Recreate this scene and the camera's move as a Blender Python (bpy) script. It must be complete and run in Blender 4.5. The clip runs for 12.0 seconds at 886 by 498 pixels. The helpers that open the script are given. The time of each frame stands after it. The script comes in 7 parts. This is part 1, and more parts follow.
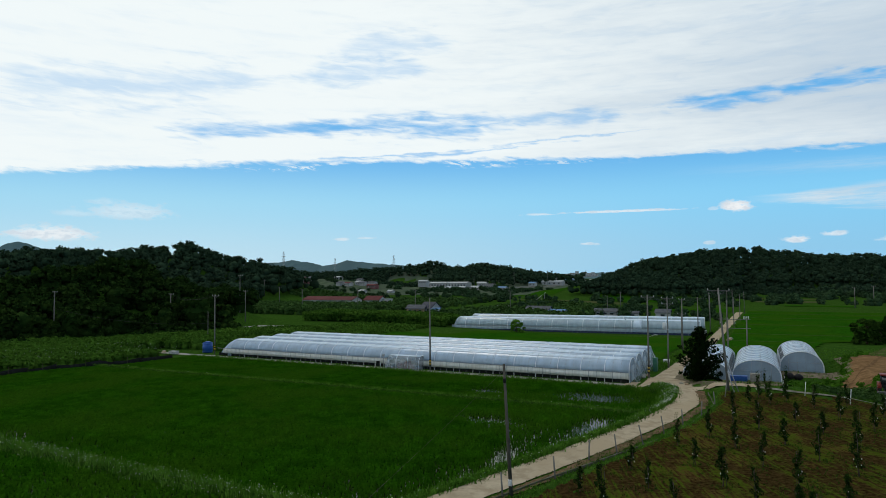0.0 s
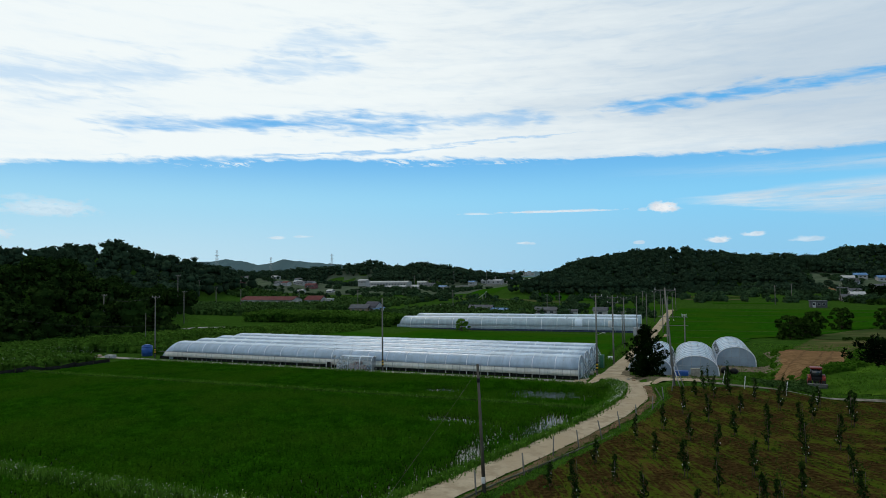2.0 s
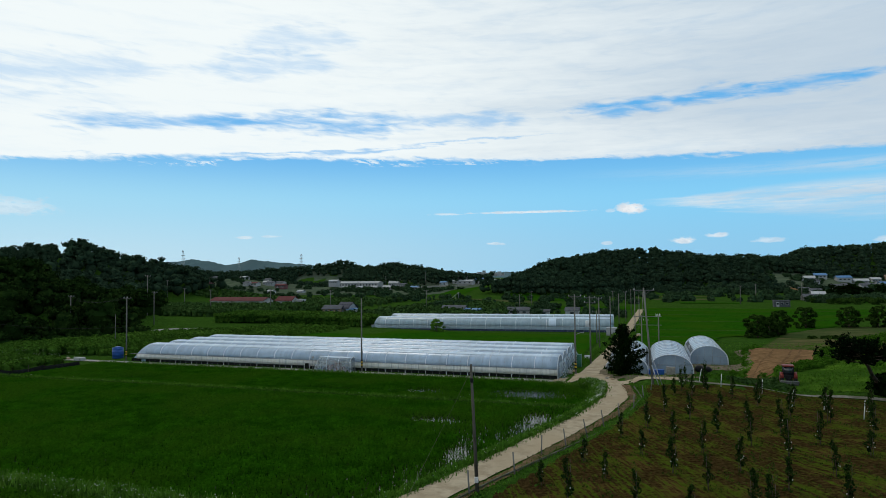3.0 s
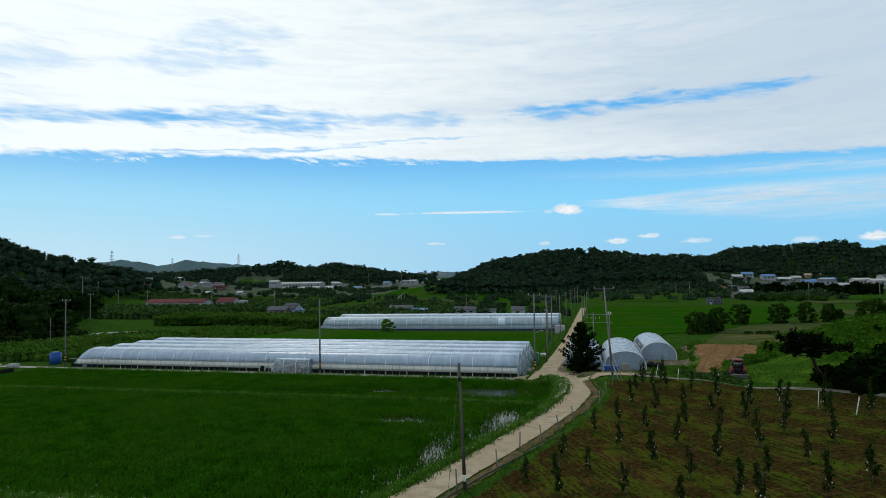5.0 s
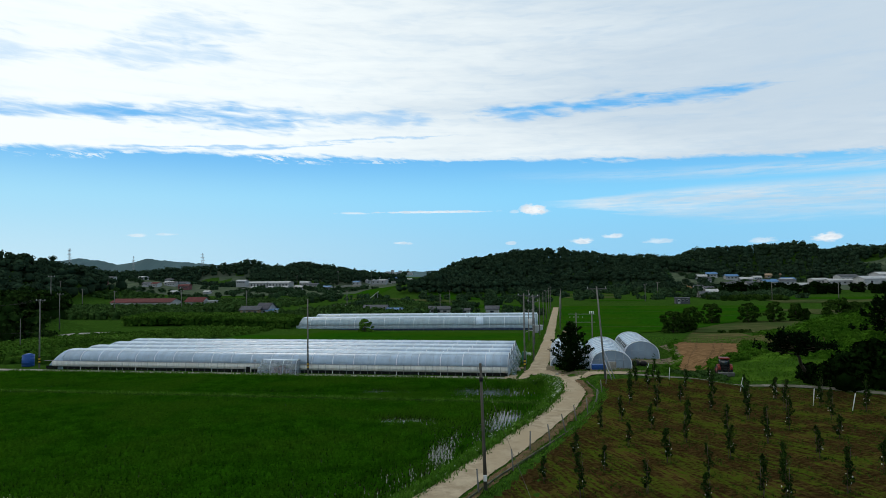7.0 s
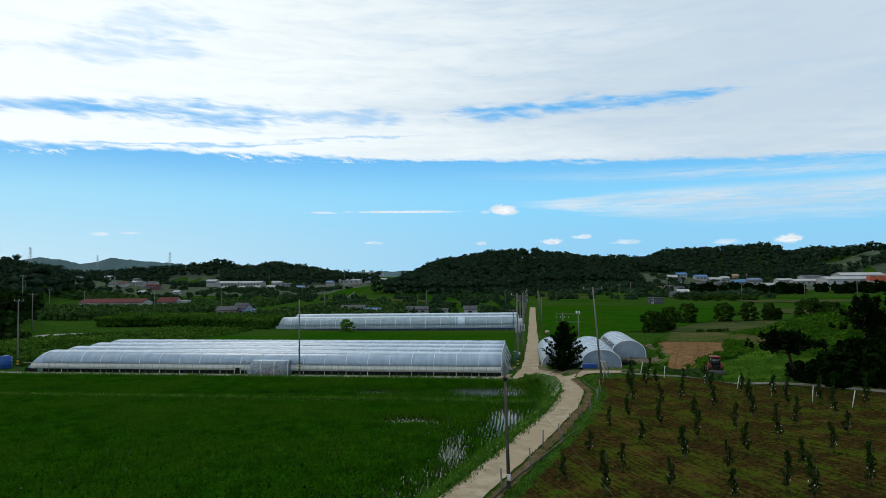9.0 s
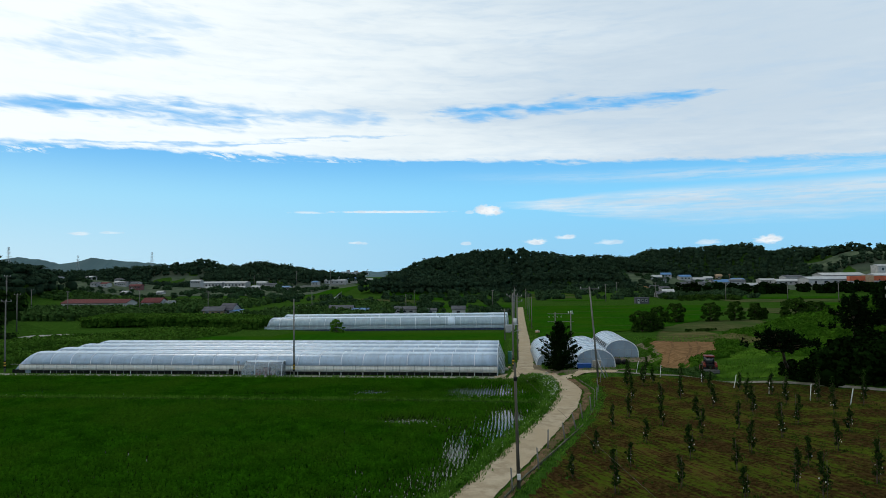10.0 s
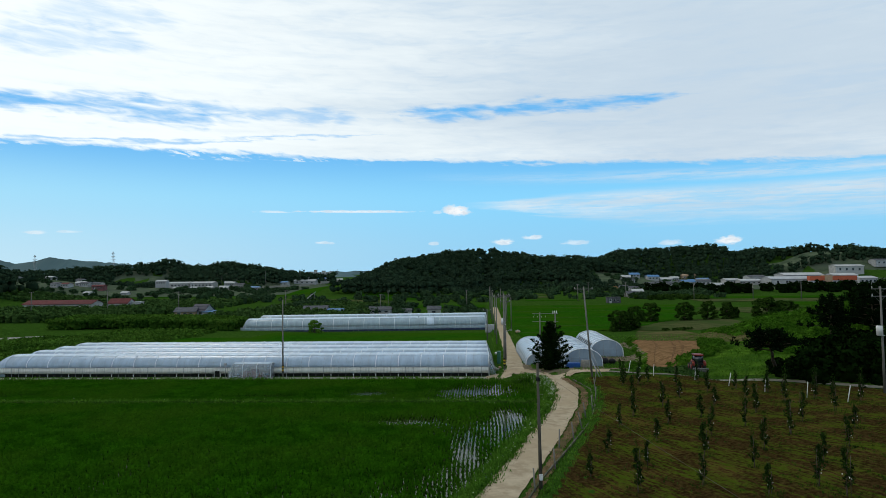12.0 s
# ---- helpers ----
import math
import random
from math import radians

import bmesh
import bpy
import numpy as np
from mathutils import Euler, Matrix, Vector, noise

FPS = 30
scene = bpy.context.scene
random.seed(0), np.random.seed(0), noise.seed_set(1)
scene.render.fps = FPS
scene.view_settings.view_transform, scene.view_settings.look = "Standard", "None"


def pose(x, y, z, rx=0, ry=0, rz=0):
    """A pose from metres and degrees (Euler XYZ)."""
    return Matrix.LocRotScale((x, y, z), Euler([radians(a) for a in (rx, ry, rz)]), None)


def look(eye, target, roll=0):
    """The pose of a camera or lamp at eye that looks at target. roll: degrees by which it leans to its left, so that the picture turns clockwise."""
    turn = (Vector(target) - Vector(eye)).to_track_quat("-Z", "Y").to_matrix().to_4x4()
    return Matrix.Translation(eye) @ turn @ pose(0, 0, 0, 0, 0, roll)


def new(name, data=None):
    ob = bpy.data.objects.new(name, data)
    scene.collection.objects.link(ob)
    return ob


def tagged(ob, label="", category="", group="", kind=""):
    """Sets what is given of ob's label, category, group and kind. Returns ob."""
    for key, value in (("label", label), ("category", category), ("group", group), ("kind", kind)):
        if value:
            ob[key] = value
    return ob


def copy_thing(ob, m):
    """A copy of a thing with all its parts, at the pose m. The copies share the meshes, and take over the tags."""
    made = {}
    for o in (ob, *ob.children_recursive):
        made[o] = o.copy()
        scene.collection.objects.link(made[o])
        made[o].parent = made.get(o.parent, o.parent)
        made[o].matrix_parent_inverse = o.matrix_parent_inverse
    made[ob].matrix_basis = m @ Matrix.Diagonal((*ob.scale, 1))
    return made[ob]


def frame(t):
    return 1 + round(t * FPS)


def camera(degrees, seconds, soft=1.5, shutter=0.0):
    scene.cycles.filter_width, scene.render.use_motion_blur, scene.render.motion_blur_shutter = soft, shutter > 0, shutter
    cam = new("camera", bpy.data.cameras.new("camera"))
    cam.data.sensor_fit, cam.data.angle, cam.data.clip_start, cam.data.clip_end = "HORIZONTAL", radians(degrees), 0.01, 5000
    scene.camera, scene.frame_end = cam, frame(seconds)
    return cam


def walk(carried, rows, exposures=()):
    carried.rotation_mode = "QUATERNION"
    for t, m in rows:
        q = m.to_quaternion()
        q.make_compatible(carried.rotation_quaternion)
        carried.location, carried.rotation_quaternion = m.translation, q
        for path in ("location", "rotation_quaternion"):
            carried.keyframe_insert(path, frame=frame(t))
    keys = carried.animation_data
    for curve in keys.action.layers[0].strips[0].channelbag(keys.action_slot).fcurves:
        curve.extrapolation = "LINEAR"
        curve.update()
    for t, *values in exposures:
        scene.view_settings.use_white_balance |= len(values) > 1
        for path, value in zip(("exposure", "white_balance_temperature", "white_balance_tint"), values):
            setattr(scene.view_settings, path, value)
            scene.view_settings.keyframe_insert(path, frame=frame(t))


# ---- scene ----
cam = camera(70.7, 12.0, soft=0.75)
PATH = [
    (0, (-2.448, 2.354, 13.384), (-3.347, 4.139, 13.467), -0.5),
    (0.5, (-2.807, 2.016, 13.487), (-3.662, 3.822, 13.568), -0.6),
    (1, (-3.258, 1.754, 13.509), (-4.061, 3.584, 13.589), -0.6),
    (1.5, (-3.683, 1.525, 13.511), (-4.443, 3.373, 13.589), -0.6),
    (2, (-4.159, 1.173, 13.561), (-4.877, 3.038, 13.639), -0.6),
    (2.5, (-4.728, 0.922, 13.536), (-5.401, 2.803, 13.615), -0.6),
    (3, (-5.372, 0.616, 13.594), (-6.0, 2.513, 13.672), -0.6),
    (4.8, (-7.768, 0.025, 13.507), (-8.229, 1.97, 13.581), -0.7),
    (5, (-7.966, -0.049, 13.565), (-8.411, 1.899, 13.641), -0.8),
    (5.5, (-8.663, -0.145, 13.595), (-9.073, 1.811, 13.671), -0.8),
    (6, (-9.434, -0.36, 13.609), (-9.821, 1.601, 13.684), -0.8),
    (6.5, (-10.222, -0.558, 13.641), (-10.586, 1.407, 13.715), -0.7),
    (7, (-11.028, -0.691, 13.668), (-11.369, 1.279, 13.741), -0.7),
    (9, (-14.061, -1.164, 13.701), (-14.309, 0.819, 13.773), -0.6),
    (9.5, (-14.841, -1.279, 13.723), (-15.065, 0.707, 13.795), -0.6),
    (10, (-15.529, -1.285, 13.696), (-15.728, 0.703, 13.768), -0.6),
    (10.5, (-16.302, -1.33, 13.73), (-16.475, 0.662, 13.802), -0.6),
    (11, (-17.068, -1.176, 13.682), (-17.217, 0.817, 13.754), -0.6),
    (11.5, (-17.939, -1.28, 13.74), (-18.06, 0.715, 13.811), -0.6),
    (12, (-18.687, -1.286, 13.759), (-18.783, 0.711, 13.83), -0.6),
]
walk(cam, [(t, look(eye, target, roll)) for t, eye, target, roll in PATH], exposures=[(0.0, -0.12), (3.0, -0.11), (5.5, -0.03), (12.0, 0.0)])


# ---- world, sun, sky ----
SUN_ELEV, SUN_AZ = 50.0, -38.0      # degrees; azimuth from +y towards +x
W_STRENGTH = 0.1


def nod(tree, kind, **sets):
    n = tree.nodes.new(kind)
    for key, value in sets.items():
        setattr_plain(n, key, value)
    return n


def setattr_plain(n, key, value):
    if key == "operation":
        n.operation = value
    elif key == "data_type":
        n.data_type = value
    elif key == "blend_type":
        n.blend_type = value
    elif key == "vector_type":
        n.vector_type = value


def vmath(tree, op, a, b=None):
    n = nod(tree, "ShaderNodeVectorMath", operation=op)
    for i, v in enumerate((a, b)):
        if v is None:
            continue
        if hasattr(v, "is_output"):
            tree.links.new(v, n.inputs[i])
        else:
            n.inputs[i].default_value = v
    return n.outputs["Value"] if op in ("DOT_PRODUCT", "LENGTH") else n.outputs["Vector"]


def fmath(tree, op, a, b=0.0, c=0.0, clamp=False):
    n = nod(tree, "ShaderNodeMath", operation=op)
    n.use_clamp = clamp
    for i, v in enumerate((a, b, c)):
        if hasattr(v, "is_output"):
            tree.links.new(v, n.inputs[i])
        else:
            n.inputs[i].default_value = v
    return n.outputs[0]


def ramp01(tree, v, lo, hi):
    """0 below lo, 1 above hi, smooth between (lo may lie above hi)."""
    n = tree.nodes.new("ShaderNodeMapRange")
    n.interpolation_type = "SMOOTHSTEP"
    tree.links.new(v, n.inputs["Value"])
    flip = lo > hi
    n.inputs["From Min"].default_value, n.inputs["From Max"].default_value = (hi, lo) if flip else (lo, hi)
    n.inputs["To Min"].default_value, n.inputs["To Max"].default_value = (1, 0) if flip else (0, 1)
    return n.outputs["Result"]


def mixcol(tree, fac, a, b):
    n = tree.nodes.new("ShaderNodeMix")
    n.data_type = "RGBA"
    for key, v in ((0, fac), (6, a), (7, b)):
        if hasattr(v, "is_output"):
            tree.links.new(v, n.inputs[key])
        else:
            n.inputs[key].default_value = v if key == 0 else (*v, 1.0)
    return n.outputs[2]


def noise_at(tree, vec, scale, detail=4.0, rough=0.55, distortion=0.0):
    n = tree.nodes.new("ShaderNodeTexNoise")
    tree.links.new(vec, n.inputs["Vector"])
    n.inputs["Scale"].default_value, n.inputs["Detail"].default_value = scale, detail
    n.inputs["Roughness"].default_value, n.inputs["Distortion"].default_value = rough, distortion
    return n.outputs["Fac"]


def build_world():
    world = bpy.data.worlds.new("world")
    scene.world = world
    world.use_nodes = True
    tree = world.node_tree
    tree.nodes.clear()
    sky = tree.nodes.new("ShaderNodeTexSky")
    sky.sky_type, sky.sun_disc = "NISHITA", False
    sky.sun_elevation, sky.sun_rotation = radians(SUN_ELEV), radians(SUN_AZ)
    sky.altitude, sky.air_density, sky.dust_density, sky.ozone_density = 50, 1.0, 0.6, 2.0
    ray = tree.nodes.new("ShaderNodeTexCoord").outputs["Generated"]
    sep = tree.nodes.new("ShaderNodeSeparateXYZ")
    tree.links.new(ray, sep.inputs[0])
    dx, dy, dz = sep.outputs
    az = fmath(tree, "MULTIPLY", fmath(tree, "ARCTAN2", dx, dy), 180 / math.pi)
    el = fmath(tree, "MULTIPLY", fmath(tree, "ARCSINE", dz), 180 / math.pi)
    # blue of the clear band, paler towards the horizon
    clear = mixcol(tree, 0.88, sky.outputs[0], SKY_BLUE)
    # the haze is whiter towards the sun's side
    sunward = ramp01(tree, az, 15.0, -55.0)
    clear = mixcol(tree, ramp01(tree, el, 11.5, 6.0), clear, mixcol(tree, sunward, SKY_MID, (3.9, 7.5, 9.7)))
    pale = mixcol(tree, sunward, (3.1, 6.1, 8.5), (5.8, 8.1, 9.3))
    low = fmath(tree, "MULTIPLY", ramp01(tree, el, 7.4, 0.6), fmath(tree, "MULTIPLY_ADD", sunward, 0.22, 0.72))
    clear = mixcol(tree, low, clear, pale)
    # a cloud sheet on a plane overhead: coordinates along (u) and across (v) its streaks
    h = fmath(tree, "MAXIMUM", dz, 0.015)
    px, py = fmath(tree, "DIVIDE", dx, h), fmath(tree, "DIVIDE", dy, h)
    ca, sa = math.cos(radians(CLOUD_TURN)), math.sin(radians(CLOUD_TURN))
    u = fmath(tree, "ADD", fmath(tree, "MULTIPLY", px, ca), fmath(tree, "MULTIPLY", py, sa))
    v = fmath(tree, "SUBTRACT", fmath(tree, "MULTIPLY", py, ca), fmath(tree, "MULTIPLY", px, sa))

    def pair_of(x, y, kx, ky):
        comb = tree.nodes.new("ShaderNodeCombineXYZ")
        tree.links.new(fmath(tree, "MULTIPLY", x, kx), comb.inputs[0])
        tree.links.new(fmath(tree, "MULTIPLY", y, ky), comb.inputs[1])
        return comb.outputs[0]

    fibres = noise_at(tree, pair_of(u, v, 0.55, 3.2), 1.0, 6.0, 0.62, 0.35)
    soft_mass = noise_at(tree, pair_of(u, v, 0.45, 1.0), 1.1, 4.0, 0.55, 0.4)
    bigger = noise_at(tree, pair_of(u, v, 0.25, 0.55), 1.0, 3.0, 0.5)
    # streaks that lie along the sheet's folds, coarse and fine
    lay = fmath(tree, "MULTIPLY_ADD", az, -0.012, el)
    streaks = noise_at(tree, pair_of(az, lay, 0.11, 0.9), 1.0, 4.5, 0.52, 0.5)
    wisps = noise_at(tree, pair_of(fmath(tree, "MULTIPLY_ADD", el, 1.6, az), lay, 0.42, 2.0), 1.0, 3.5, 0.55, 0.6)
    # slanting fleecy ripples along the sheet's rim
    slant = fmath(tree, "MULTIPLY_ADD", el, 1.35, az)
    fleece = noise_at(tree, pair_of(slant, el, 0.58, 1.0), 1.0, 3.0, 0.5, 0.2)
    fluff = noise_at(tree, pair_of(slant, el, 1.15, 2.3), 1.0, 4.0, 0.6, 0.3)
    # the rim of the sheet: its height over the horizon along the bearing
    rim = 0.0
    for c in CLOUD_RIM:
        rim = fmath(tree, "MULTIPLY_ADD", rim, fmath(tree, "DIVIDE", az, 30.0), c) if hasattr(rim, "is_output") else fmath(tree, "MULTIPLY_ADD", fmath(tree, "DIVIDE", az, 30.0), 0.0, c)
    over = fmath(tree, "SUBTRACT", el, rim)
    rippled = fmath(tree, "MULTIPLY", ramp01(tree, az, -50.0, -38.0), ramp01(tree, az, -8.0, -20.0))
    soft_edge = fmath(tree, "ADD", fmath(tree, "MULTIPLY", fmath(tree, "SUBTRACT", streaks, 0.5), 1.1), fmath(tree, "MULTIPLY", fmath(tree, "SUBTRACT", wisps, 0.5), 0.9))
    shake = fmath(tree, "ADD", fmath(tree, "MULTIPLY", fmath(tree, "SUBTRACT", fleece, 0.5), fmath(tree, "MULTIPLY_ADD", rippled, 0.18, 0.12)),
                  fmath(tree, "ADD", fmath(tree, "MULTIPLY", fmath(tree, "SUBTRACT", fluff, 0.5), 0.5), soft_edge))
    sheet = ramp01(tree, fmath(tree, "ADD", over, shake), -0.22, 0.34)
    # loose tufts just under the rim
    tuft = fmath(tree, "MULTIPLY", ramp01(tree, fmath(tree, "ABSOLUTE", fmath(tree, "ADD", over, 0.22)), 0.5, 0.15), fmath(tree, "MULTIPLY", rippled, fmath(tree, "MULTIPLY", ramp01(tree, fluff, 0.48, 0.60), ramp01(tree, streaks, 0.44, 0.54))))
    sheet = fmath(tree, "MAXIMUM", sheet, fmath(tree, "MULTIPLY", tuft, 0.85))
    # blue rifts in the sheet: from bearing and height to bearing and height, half width, strength
    bend = fmath(tree, "ADD", fmath(tree, "MULTIPLY", fmath(tree, "SUBTRACT", fleece, 0.5), 0.7), fmath(tree, "ADD", fmath(tree, "MULTIPLY", fmath(tree, "SUBTRACT", soft_mass, 0.5), 1.6), fmath(tree, "MULTIPLY", fmath(tree, "SUBTRACT", fibres, 0.5), 1.1)))
    el_bent = fmath(tree, "ADD", el, bend)
    broken = fmath(tree, "ADD", fmath(tree, "MULTIPLY", streaks, 0.5), fmath(tree, "MULTIPLY", wisps, 0.5))
    for a0, e0, a1, e1, hw, strength in RIFTS:
        along = fmath(tree, "DIVIDE", fmath(tree, "SUBTRACT", az, a0), a1 - a0)
        line = fmath(tree, "MULTIPLY_ADD", along, e1 - e0, e0)
        away = fmath(tree, "DIVIDE", fmath(tree, "ABSOLUTE", fmath(tree, "SUBTRACT", el_bent, line)), hw)
        ends = fmath(tree, "MULTIPLY", ramp01(tree, along, -0.12, 0.22), ramp01(tree, along, 1.12, 0.80))
        core_of = fmath(tree, "SUBTRACT", fmath(tree, "MULTIPLY", ends, 1.7), fmath(tree, "MULTIPLY", away, 0.75))
        rift = ramp01(tree, fmath(tree, "ADD", core_of, fmath(tree, "MULTIPLY", fmath(tree, "SUBTRACT", broken, 0.5), 6.0)), -0.2, 2.1)
        rift = fmath(tree, "MULTIPLY", rift, fmath(tree, "MULTIPLY", ramp01(tree, ends, 0.0, 0.25), strength))
        sheet = fmath(tree, "MULTIPLY", sheet, fmath(tree, "SUBTRACT", 1.0, rift))
    # everywhere the sheet is uneven: thin places let some blue through
    uneven = fmath(tree, "ADD", fmath(tree, "MULTIPLY", streaks, 0.45), fmath(tree, "ADD", fmath(tree, "MULTIPLY", wisps, 0.25), fmath(tree, "MULTIPLY", soft_mass, 0.3)))
    sheet = fmath(tree, "MULTIPLY", sheet, fmath(tree, "SUBTRACT", 1.0, fmath(tree, "MULTIPLY", ramp01(tree, uneven, 0.47, 0.66), 0.10)))
    # thin veils under the rim, on one side of the sky
    thin = fmath(tree, "ADD", fmath(tree, "MULTIPLY", noise_at(tree, pair_of(az, el, 0.16, 2.4), 1.0, 5.0, 0.62, 0.5), 0.7), fmath(tree, "MULTIPLY", noise_at(tree, pair_of(az, el, 0.7, 4.5), 1.0, 4.0, 0.6), 0.3))
    side_a = fmath(tree, "MULTIPLY_ADD", az, -0.022, 8.42)
    veil_a = fmath(tree, "MULTIPLY", ramp01(tree, fmath(tree, "ABSOLUTE", fmath(tree, "SUBTRACT", el, side_a)), 0.75, 0.05), fmath(tree, "MULTIPLY", ramp01(tree, az, -9.0, 26.0), ramp01(tree, thin, 0.30, 0.62)))
    top_b = fmath(tree, "SUBTRACT", 6.95, fmath(tree, "MULTIPLY", ramp01(tree, az, 16.0, -2.0), 0.9))
    foot_b = fmath(tree, "SUBTRACT", 5.9, fmath(tree, "MULTIPLY", ramp01(tree, az, -1.0, 17.0), 2.0))
    mid_b = fmath(tree, "MULTIPLY", fmath(tree, "ADD", top_b, foot_b), 0.5)
    half_b = fmath(tree, "MULTIPLY_ADD", fmath(tree, "SUBTRACT", top_b, foot_b), 0.5, 0.25)
    in_b = fmath(tree, "DIVIDE", fmath(tree, "ABSOLUTE", fmath(tree, "SUBTRACT", fmath(tree, "MULTIPLY_ADD", fmath(tree, "SUBTRACT", thin, 0.5), 1.0, el), mid_b)), half_b)
    veil_b = fmath(tree, "MULTIPLY", ramp01(tree, in_b, 1.1, 0.55), fmath(tree, "MULTIPLY", ramp01(tree, az, -1.5, 5.0), fmath(tree, "MULTIPLY_ADD", ramp01(tree, thin, 0.36, 0.62), 0.65, 0.38)))
    veil_b = fmath(tree, "MULTIPLY", veil_b, fmath(tree, "MULTIPLY_ADD", ramp01(tree, el, 4.2, 6.2), 0.5, 0.5))
    veil = fmath(tree, "MAXIMUM", fmath(tree, "MULTIPLY", veil_a, 0.8), veil_b)
    # fair-weather heaps and thin dashes: bearing, height above the horizon, half width, half height (degrees)
    knobs = noise_at(tree, pair_of(az, el, 1.1, 2.2), 1.0, 5.0, 0.6)
    ragged_edge = fmath(tree, "MULTIPLY", fmath(tree, "SUBTRACT", knobs, 0.5), 2.2)
    heap = 0.0
    for ha, he, hw, hh, dense in HEAPS:
        ea = fmath(tree, "DIVIDE", fmath(tree, "SUBTRACT", az, ha), hw)
        ee = fmath(tree, "DIVIDE", fmath(tree, "SUBTRACT", el, he), hh)
        ee = fmath(tree, "MULTIPLY", ee, fmath(tree, "MULTIPLY_ADD", ramp01(tree, ee, 0.2, -0.2), 0.6, 1.0))
        dist = fmath(tree, "ADD", fmath(tree, "SQRT", fmath(tree, "ADD", fmath(tree, "MULTIPLY", ea, ea), fmath(tree, "MULTIPLY", ee, ee))), ragged_edge)
        one = fmath(tree, "MULTIPLY", ramp01(tree, dist, 1.2, 0.5), dense)
        heap = fmath(tree, "MAXIMUM", heap, one)
    # the sheet is white towards the veiled sun and greyer away from it, with soft folds
    folds = fmath(tree, "ADD", fmath(tree, "MULTIPLY", bigger, 0.5), fmath(tree, "ADD", fmath(tree, "MULTIPLY", soft_mass, 0.35), fmath(tree, "MULTIPLY", fibres, 0.15)))
    glow = fmath(tree, "ADD", ramp01(tree, az, 26.0, -50.0), fmath(tree, "ADD", fmath(tree, "MULTIPLY", fmath(tree, "SUBTRACT", folds, 0.5), 1.3), fmath(tree, "MULTIPLY", fmath(tree, "SUBTRACT", uneven, 0.5), -0.8)))
    near_rim = ramp01(tree, over, 4.5, 0.8)
    glow = fmath(tree, "ADD", glow, fmath(tree, "MULTIPLY", near_rim, 0.16))
    cloud = mixcol(tree, ramp01(tree, glow, -0.05, 0.95), CLOUD_GREY, CLOUD_WHITE)
    cover = fmath(tree, "MAXIMUM", sheet, fmath(tree, "MULTIPLY", veil, 0.85))
    col = mixcol(tree, cover, clear, cloud)
    col = mixcol(tree, heap, col, mixcol(tree, ramp01(tree, knobs, 0.35, 0.6), (7.2, 7.9, 8.6), (9.4, 9.7, 9.9)))
    # below the horizon: the colour of land
    col = mixcol(tree, ramp01(tree, dz, 0.0, -0.03), col, (0.35, 0.45, 0.3))
    bg = tree.nodes.new("ShaderNodeBackground")
    bg.inputs["Strength"].default_value = W_STRENGTH
    tree.links.new(col, bg.inputs["Color"])
    out = tree.nodes.new("ShaderNodeOutputWorld")
    tree.links.new(bg.outputs[0], out.inputs["Surface"])


CLOUD_TURN = 12.0
SKY_BLUE, SKY_MID = (1.1, 4.8, 9.3), (2.5, 6.7, 10.0)
CLOUD_GREY, CLOUD_WHITE = (5.7, 6.9, 8.0), (9.6, 10.3, 10.4)
CLOUD_RIM = (0.209, -0.543, -1.114, 9.93)
RIFTS = [(-51.0, 12.3, -34.0, 13.5, 0.42, 0.75), (-41.0, 13.3, -20.0, 13.5, 0.50, 0.85), (-32.0, 14.3, -10.0, 13.9, 0.30, 0.55), (-7.0, 14.2, 19.0, 14.65, 0.34, 1.0), (-48.3, 9.71, -8.5, 12.31, 0.10, 0.65),
         (-64.0, 14.2, -42.0, 17.3, 0.85, 0.34), (-40.0, 17.7, -28.0, 18.5, 0.6, 0.38), (-37.0, 19.9, -25.0, 20.4, 0.6, 0.3)]
HEAPS = [(-1.5, 5.45, 1.25, 0.62, 1.0), (-3.2, 5.35, 0.5, 0.2, 0.4), (2.8, 2.55, 1.0, 0.36, 0.85), (5.5, 2.95, 1.0, 0.26, 0.7), (9.2, 2.4, 1.3, 0.28, 0.5), (17.3, 2.2, 1.0, 0.3, 0.5), (21.9, 2.3, 1.1, 0.42, 0.95), (-3.6, 2.5, 0.5, 0.22, 0.55),
         (-10.5, 5.46, 5.4, 0.15, 0.75), (-17.9, 5.37, 1.5, 0.14, 0.55), (-35.9, 3.28, 0.7, 0.2, 0.55), (-33.8, 3.4, 0.8, 0.14, 0.4), (-13.7, 2.67, 0.7, 0.16, 0.55), (-12.9, 2.62, 0.3, 0.14, 0.4),
         (-53.4, 5.3, 3.2, 0.85, 0.45), (-57.2, 5.1, 1.6, 0.35, 0.25), (-55.3, 6.1, 1.2, 0.35, 0.25), (-58.9, 3.4, 3.0, 0.75, 0.85)]
build_world()
sun = new("sun", bpy.data.lights.new("sun", "SUN"))
sun.data.energy, sun.data.angle, sun.data.color = 0.6, radians(14), (1.0, 0.95, 0.86)
sun.matrix_world = look((math.sin(radians(SUN_AZ)) * 100, math.cos(radians(SUN_AZ)) * 100, math.tan(radians(SUN_ELEV)) * 100), (0, 0, 0))
# ---- the lie of the land ----
# the dirt road: y, x of its middle, height
ROAD = [(-10, -31.0, 1.3), (12, -25.0, 1.3), (24, -20.6, 1.2), (34, -17.0, 1.1), (43, -14.2, 1.05), (50, -12.1, 1.0), (58, -9.8, 1.0), (66, -8.5, 1.0), (73, -9.4, 1.0),
        (83, -13.2, 0.45), (95, -12.7, 0.15), (137, -11.8, -1.15), (200, -10.8, -2.0), (330, -8.5, -2.8), (390, -7.5, -2.5)]


